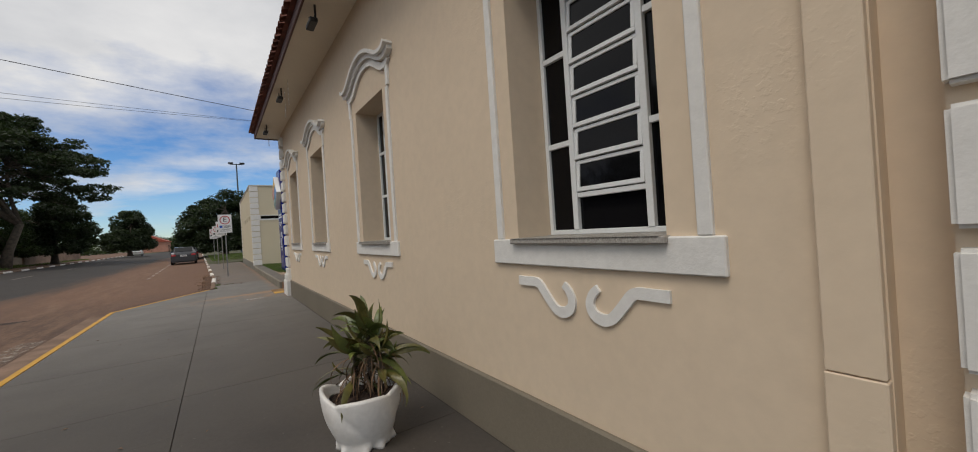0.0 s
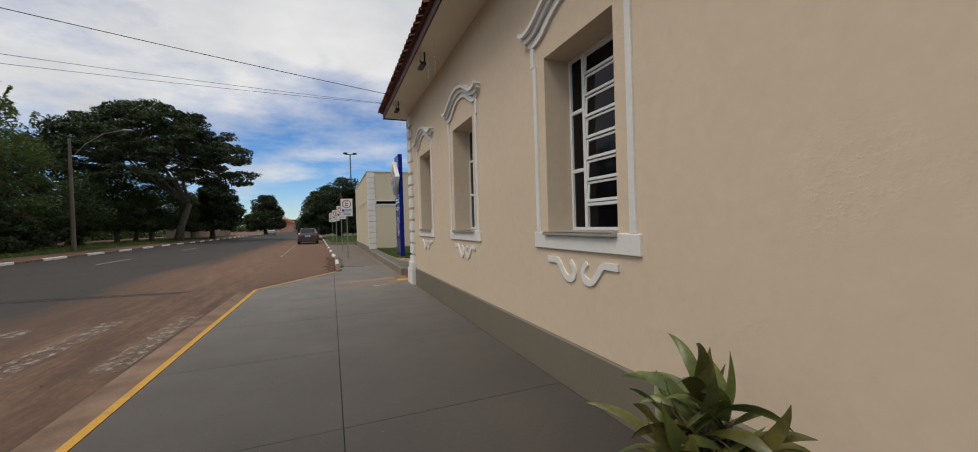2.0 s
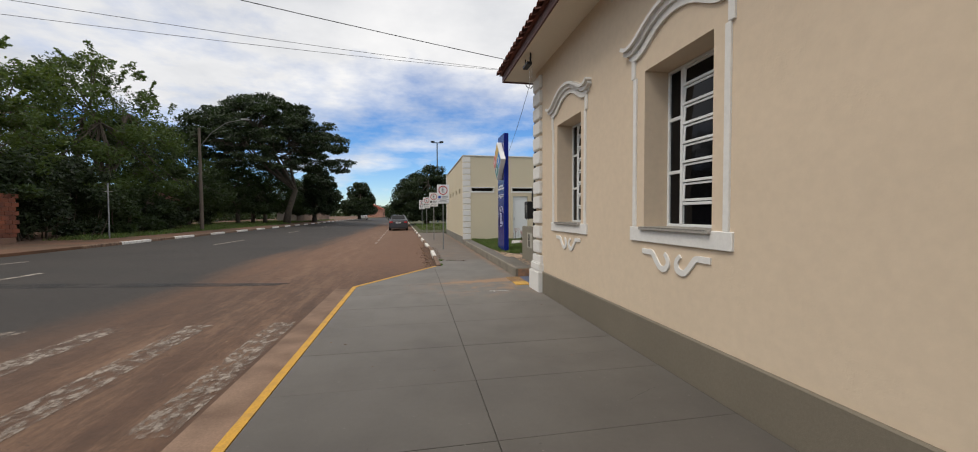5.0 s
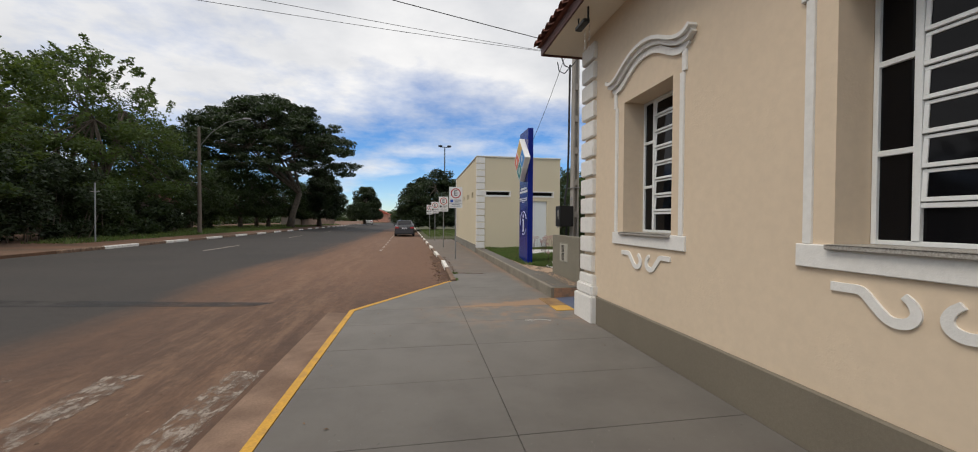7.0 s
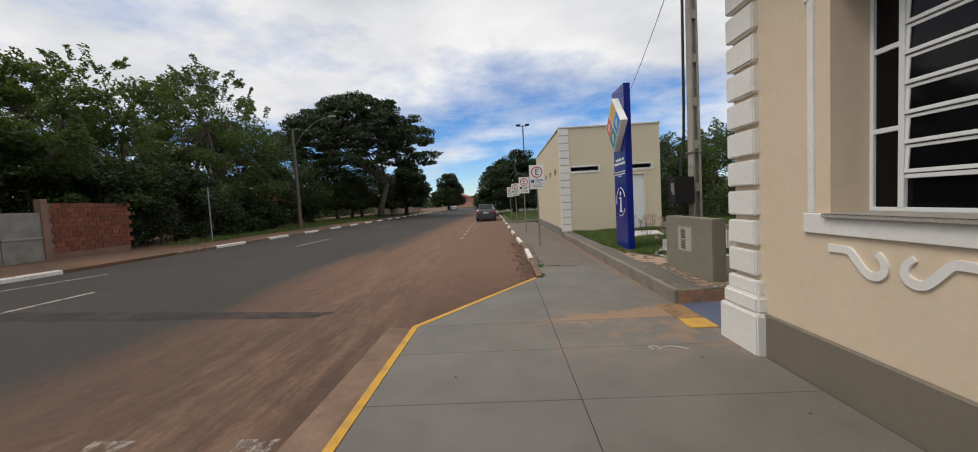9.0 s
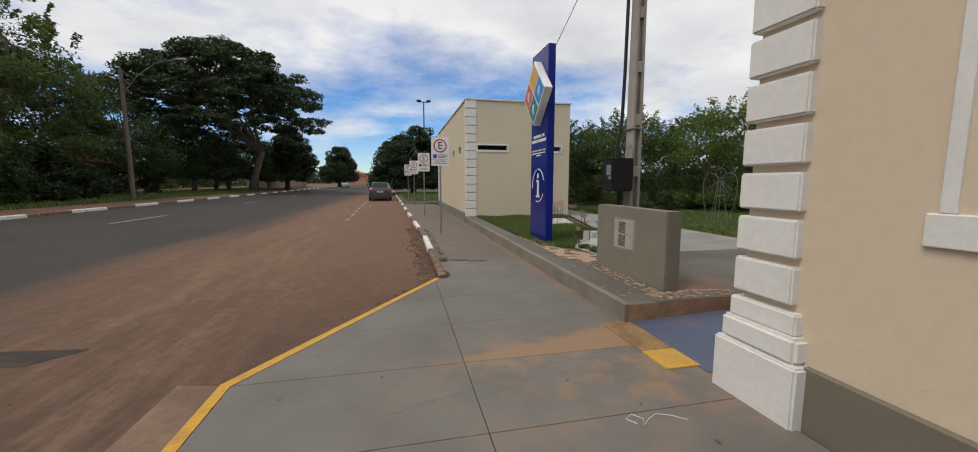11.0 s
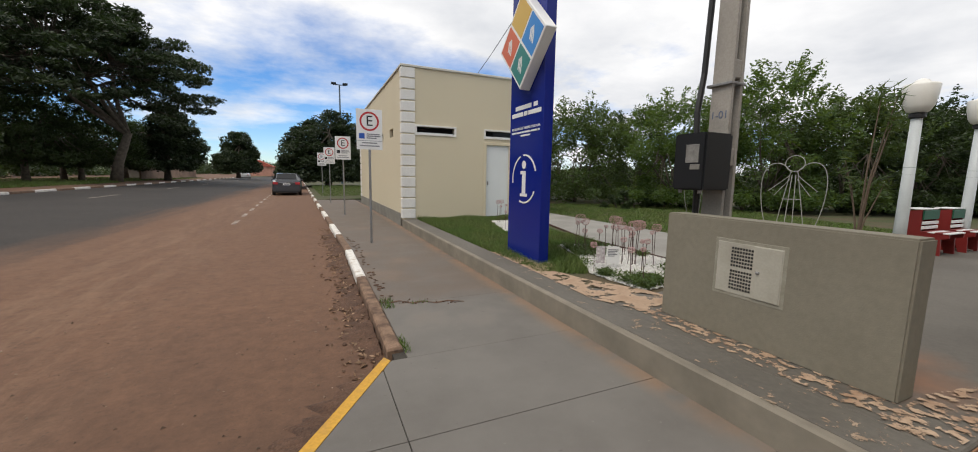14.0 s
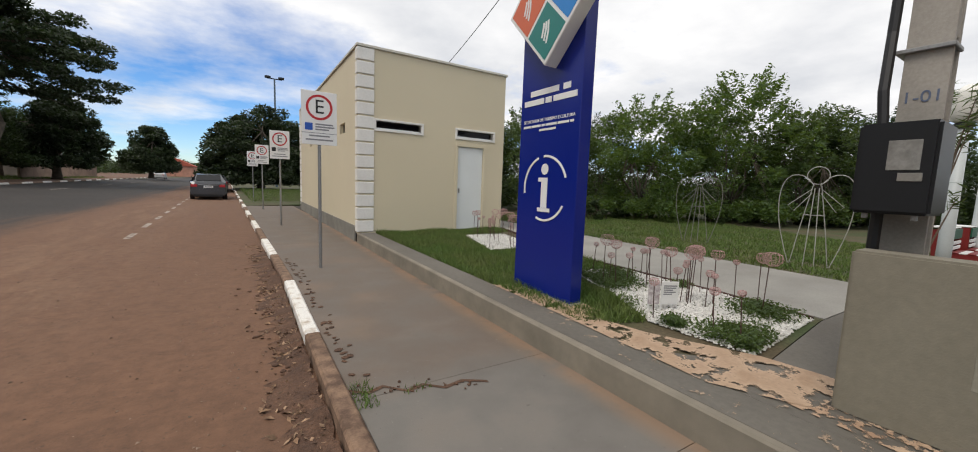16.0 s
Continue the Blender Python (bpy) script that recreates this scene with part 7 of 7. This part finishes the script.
rng_l = random.Random(77)
litter_me = []
for k in range(4):
    b = bmesh.new()
    q = [b.verts.new(p) for p in ((0, -0.03, 0.002), (0.014, 0, 0.012), (0, 0.035, 0.004), (-0.014, 0, 0.010))]
    b.faces.new((q[0], q[1], q[2])), b.faces.new((q[0], q[2], q[3]))
    litter_me.append(mesh_from("dead_leaf", b, DRY))
for k in range(290):
    y = rng_l.uniform(15.6, 25)
    x = kerb_x(y) - 0.13 - abs(rng_l.gauss(0, 0.16))
    if y < 16 and x > -0.4:
        continue
    ob = new("dead_leaf", litter_me[k % 4])
    ob.matrix_world = Matrix.LocRotScale((x, y, road_z(x) + 0.004), Euler((rng_l.uniform(-0.4, 0.4), rng_l.uniform(-0.4, 0.4), rng_l.uniform(0, 6.3))), [rng_l.uniform(0.6, 1.5)] * 3)
    tagged(ob, "dry brown dead leaf lying in the gutter", "leaf", "dead leaves")
for k in range(34):
    x, y = rng_l.uniform(-1.9, 1.5), rng_l.uniform(2.5, 15)
    if 1.86 * (y - 12.93) > 3.0 * (x + 1.99) - 0.2:
        continue
    ob = new("dead_leaf", litter_me[k % 4])
    ob.matrix_world = Matrix.LocRotScale((x, y, 0.004), Euler((0, 0, rng_l.uniform(0, 6.3))), [rng_l.uniform(0.25, 0.8)] * 3)
    tagged(ob, "small dry leaf on the grey pavement", "leaf", "dead leaves")


def leaf_litter(seed, n):
    """Curled dead leaves and twigs heaped in the gutter, past counting."""
    rng = np.random.default_rng(seed)
    y = 15.6 + 9.0 * rng.random(n) ** 1.5
    clumpy = 0.5 + 0.5 * np.sin(y * 4.1 + 1.1 * np.sin(y * 1.7))
    keep = rng.random(n) < 0.15 + 0.85 * clumpy ** 1.5
    y = y[keep]
    m = len(y)
    x = np.array([kerb_x(v) for v in y]) - 0.11 - np.abs(rng.normal(size=m)) * 0.13
    ok = ~((y < 15.95) & (x > -0.36))
    x, y = x[ok], y[ok]
    c = np.column_stack([x, y, np.array([road_z(v) for v in x]) + 0.012 + 0.03 * rng.random(len(x)) * np.exp(-((x - x.max()) / 0.12) ** 2)])
    me = leaf_mesh("leaf_litter", c, 0.052, 0.024, mat("bleached_dead_leaf", (0.30, 0.20, 0.125), 0.9, (0.13, 0.075, 0.045), big=30, var=0.2, bump=0, island=0.5), rng, up=0.9)
    return tagged(new("leaf_litter", me), "curled bleached dead leaves heaped in the gutter", "leaves", kind="stuff")


leaf_litter(88, 1500)
STR_X, STR_Y = 0.69, 11.88
single("string", tube([(STR_X + a, STR_Y + b, 0.006) for a, b in ((0.0, 0.0), (-0.04, 0.06), (0.02, 0.10), (0.07, 0.04), (0.03, -0.03), (0.10, 0.03), (0.18, 0.07), (0.27, 0.03), (0.34, -0.03))], 0.0025, 5), SIGN_WHITE, "loose white string on the pavement", "string")


def soil_drift(name, path, width, height, material, label, seed):
    """A low uneven ridge of loose soil along a path of (x, y), against the kerb."""
    rng = random.Random(seed)
    bm = bmesh.new()
    rows = []
    for k, ((x, y), (nx, ny)) in enumerate(path):
        taper = min(1.0, (k + 0.3) / 5, (len(path) - 0.7 - k) / 5)
        w = width * rng.uniform(0.45, 1.2) * taper
        h = height * rng.uniform(0.4, 1.3) * taper
        row = []
        for u, v in ((0, 1.0), (0.25, 0.9), (0.5, 0.55), (0.75, 0.25), (1.0, -0.1)):
            q = (x + nx * w * u + rng.uniform(-0.015, 0.015), y + ny * w * u + rng.uniform(-0.015, 0.015))
            row.append(bm.verts.new((*q, road_z(q[0]) + h * v * rng.uniform(0.7, 1.25))))
        rows.append(row)
    for a, c in zip(rows, rows[1:]):
        for i in range(4):
            bm.faces.new((a[i], a[i + 1], c[i + 1], c[i]))
    bmesh.ops.recalc_face_normals(bm, faces=bm.faces[:])
    if next(iter(bm.faces)).normal.z < 0:
        bmesh.ops.reverse_faces(bm, faces=bm.faces[:])
    return single(name, bm, material, label, "soil", kind="structure", smooth=True)


SOIL_RED = mat("loose_red_soil", (0.125, 0.068, 0.042), 1.0, (0.075, 0.042, 0.028), big=7, fine=60, var=0.25, bump=1.0, bump_scale=45, dist=0.02)
soil_drift("soil_drift", [((kerb_x(y) - 0.10, y), (-1, 0)) for y in [15.95 + k * 0.09 for k in range(90)]], 0.32, 0.045, SOIL_RED, "loose red soil drifted against the kerb", 5)
soil_drift("soil_drift", [((-0.22 - 0.78 * k / 26, 15.92 - 1.25 * k / 26), (-0.85, 0.53)) for k in range(27)], 0.3, 0.05, SOIL_RED, "loose red soil drifted against the yellow kerb", 6)


# a crack with weeds across the pavement, and small tufts along the kerb
crack_pts = [(-0.03, 17.38), (0.08, 17.30), (0.2, 17.33), (0.33, 17.2), (0.46, 17.22), (0.58, 17.12), (0.74, 17.14), (0.9, 17.05)]
ck = bmesh.new()
rows = [(ck.verts.new((x, y - 0.012 - 0.012 * (k % 2), 0.0025)), ck.verts.new((x, y + 0.014 + 0.010 * ((k + 1) % 2), 0.0025))) for k, (x, y) in enumerate(crack_pts)]
for a, c in zip(rows, rows[1:]):
    ck.faces.new((a[0], c[0], c[1], a[1]))
single("crack", ck, SOIL_RED, "dirt-filled crack across the pavement", "crack", kind="structure")
blades("weed_tufts", "small green weed tufts in the pavement crack and kerb", [[(-0.03, 17.1), (0.12, 17.1), (0.12, 17.45), (-0.03, 17.45)], [(0.3, 17.15), (0.5, 17.15), (0.5, 17.25), (0.3, 17.25)], [(-0.03, 15.95), (0.03, 15.95), (0.03, 16.3), (-0.03, 16.3)], [(2.3, 16.35), (2.36, 16.35), (2.36, 16.42), (2.3, 16.42)]], [160, 40, 90, 60], 0.04, 0.004, BLADE, 0.0, 61)
rng_c = random.Random(12)
clod_me = []
for k in range(3):
    cb = bmesh.new()
    bmesh.ops.create_icosphere(cb, subdivisions=1, radius=0.02)
    for v in cb.verts:
        v.co *= rng_c.uniform(0.7, 1.3)
        v.co.z *= 0.6
    clod_me.append(mesh_from("clod", cb, SOIL_RED))
clods = []
for k in range(120):
    u = rng_c.random()
    x, y = (kerb_x(17) - 0.14 - abs(rng_c.gauss(0, 0.18)), rng_c.uniform(15.9, 22)) if k < 94 else (rng_c.uniform(-0.02, 0.85), 17.35 - 0.3 * u + rng_c.gauss(0, 0.05))
    if k >= 94:
        y = 17.36 - 0.34 * (x + 0.03) + rng_c.gauss(0, 0.04)
    ob = new("soil_clod", clod_me[k % 3])
    ob.matrix_world = Matrix.LocRotScale((x, y, (road_z(x) if k < 94 else 0.0) + 0.006), Euler((0, 0, rng_c.uniform(0, 6))), [rng_c.uniform(0.5, 1.6) if k < 94 else rng_c.uniform(0.3, 0.8)] * 3)
    tagged(ob, "small clod of dry red soil", "soil", "soil clods")


# hairline cracks in the slabs
rng_k = random.Random(91)
CRACK = mat("dark_hairline_crack", (0.045, 0.041, 0.036), 0.95, var=0.2)
for x, y, a, ln in ((-1.45, 6.25, 12, 0.55), (-0.95, 8.3, -6, 0.45), (0.5, 8.35, 5, 0.9), (-1.1, 10.1, 80, 0.5), (0.9, 7.3, 20, 0.4), (-0.9, 12.3, 15, 0.6), (-0.7, 4.0, 4, 0.7)):
    ks, px_, py_ = bmesh.new(), x, y
    rows = []
    for k in range(12):
        rows.append([ks.verts.new((px_, py_ + s_ * rng_k.uniform(0.0005, 0.0014), 0.0025)) for s_ in (-1, 1)])
        px_ += math.cos(radians(a)) * ln / 11
        py_ += math.sin(radians(a)) * ln / 11 + rng_k.uniform(-0.016, 0.016)
    for p, q in zip(rows, rows[1:]):
        ks.faces.new((p[0], q[0], q[1], p[1]))
    single("crack", ks, CRACK, "fine dark hairline crack in the pavement", "crack", kind="structure")

# grit and pebbles strewn on the dusty side of the road
rng_p = np.random.default_rng(55)
n_p = 2600
gx, gy = -0.3 - np.abs(rng_p.normal(size=n_p)) * 1.6, rng_p.uniform(4, 30, n_p)
ok = (gx > -5.5) & ((gx < -2.3) | (gy > 16.2) | ((gy > 13.4) & (gx < -2.0 + (gy - 12.93) * 0.6 - 0.25)))
gx, gy = gx[ok], gy[ok]
m_ = len(gx)
base = np.array([(1, 0, 0), (-0.5, 0.87, 0), (-0.5, -0.87, 0), (0, 0, 0.7)])
sc = 0.004 + 0.012 * rng_p.random((m_, 1, 1)) ** 3
v = base[None] * sc * rng_p.uniform(0.6, 1.4, size=(m_, 1, 3))
v[:, :, 0] += gx[:, None]
v[:, :, 1] += gy[:, None]
v[:, :, 2] += np.array([road_z(a) for a in gx])[:, None] + 0.002
fc = (np.array([(0, 1, 3), (1, 2, 3), (2, 0, 3)])[None] + np.arange(m_)[:, None, None] * 4).reshape(-1, 3)
me = bpy.data.meshes.new("road_grit")
me.from_pydata(v.reshape(-1, 3).tolist(), [], fc.tolist())
me.materials.append(mat("brown_grit", (0.13, 0.085, 0.06), 0.95, (0.26, 0.19, 0.14), big=3, var=0.2, bump=0, island=0.5))
tagged(new("road_grit", me), "fine brown grit and pebbles strewn on the road", "grit", kind="stuff")


# thin strands of unlit festoon lights hanging from the eave
for y, z0, ln in ((7.88, EZ, 0.5), (8.32, EZ, 0.6), (11.2, EZ, 0.55), (11.34, EZ, 0.5)):
    th = thing("festoon_strand", "thin white strand of small unlit festoon lights hanging from the eave", "light string", (EX + 0.2, y, z0), "festoon strands")
    part("wire", tube([(0, 0, 0), (0.01, 0.015, -ln * 0.5), (0.0, -0.01, -ln)], 0.0025, 5), GALV, th)
    me_b = mesh_from("bulb", lathe([(0.002, 0), (0.007, 0.008), (0.006, 0.022), (0.002, 0.028)], 8), SIGN_WHITE)
    for k in range(5):
        shared("bulb", me_b, th, (0.004, 0.004, -ln * (0.18 + 0.19 * k)))
# low undergrowth at the foot of the park trees
for k, (x, y, sx, sy, h) in enumerate([(17.5, 23.6, 2.2, 0.8, 0.9), (21.5, 21.6, 2.4, 0.8, 1.0), (25.5, 19.6, 2.4, 0.9, 1.1), (13.0, 26.0, 2.2, 0.8, 0.8)]):
    bush("undergrowth", "low tangled dark undergrowth below the park trees", (x, y, 0.17), (sx, sy), 140 + k, LEAF, 60, 150, 0.12, h)

# rusty border strip between the bed and the path
bb = bmesh.new()
edge_pts = [(4.24, 16.2), (4.36, 17.2), (4.42, 19.4), (5.6, 23.8)]
for (xa, ya), (xb, yb) in zip(edge_pts, edge_pts[1:]):
    d = Vector((xb - xa, yb - ya, 0)).normalized() * 0.011
    prism([(xa - d.y, ya + d.x), (xa + d.y, ya - d.x), (xb + d.y, yb - d.x), (xb - d.y, yb + d.x)], ZP - 0.06, ZP + 0.032, bb)
single("bed_border", bb, mat("rusty_border_strip", (0.10, 0.050, 0.036), 0.9, (0.06, 0.036, 0.03), big=9, var=0.2), "low rusty brown strip edging the garden bed", "edging", kind="structure")
# dark damp litter along the pavement's outer edge
for k in range(60):
    y = rng_c.uniform(17.5, 22.5)
    ob = new("soil_clod", clod_me[k % 3])
    ob.matrix_world = Matrix.LocRotScale((kerb_x(y) + 0.10 + abs(rng_c.gauss(0, 0.06)), y, 0.004), Euler((0, 0, rng_c.uniform(0, 6))), (rng_c.uniform(0.6, 1.8), rng_c.uniform(0.6, 2.2), 0.35))
    tagged(ob, "flat clod of dark damp litter on the pavement edge", "soil", "soil clods")
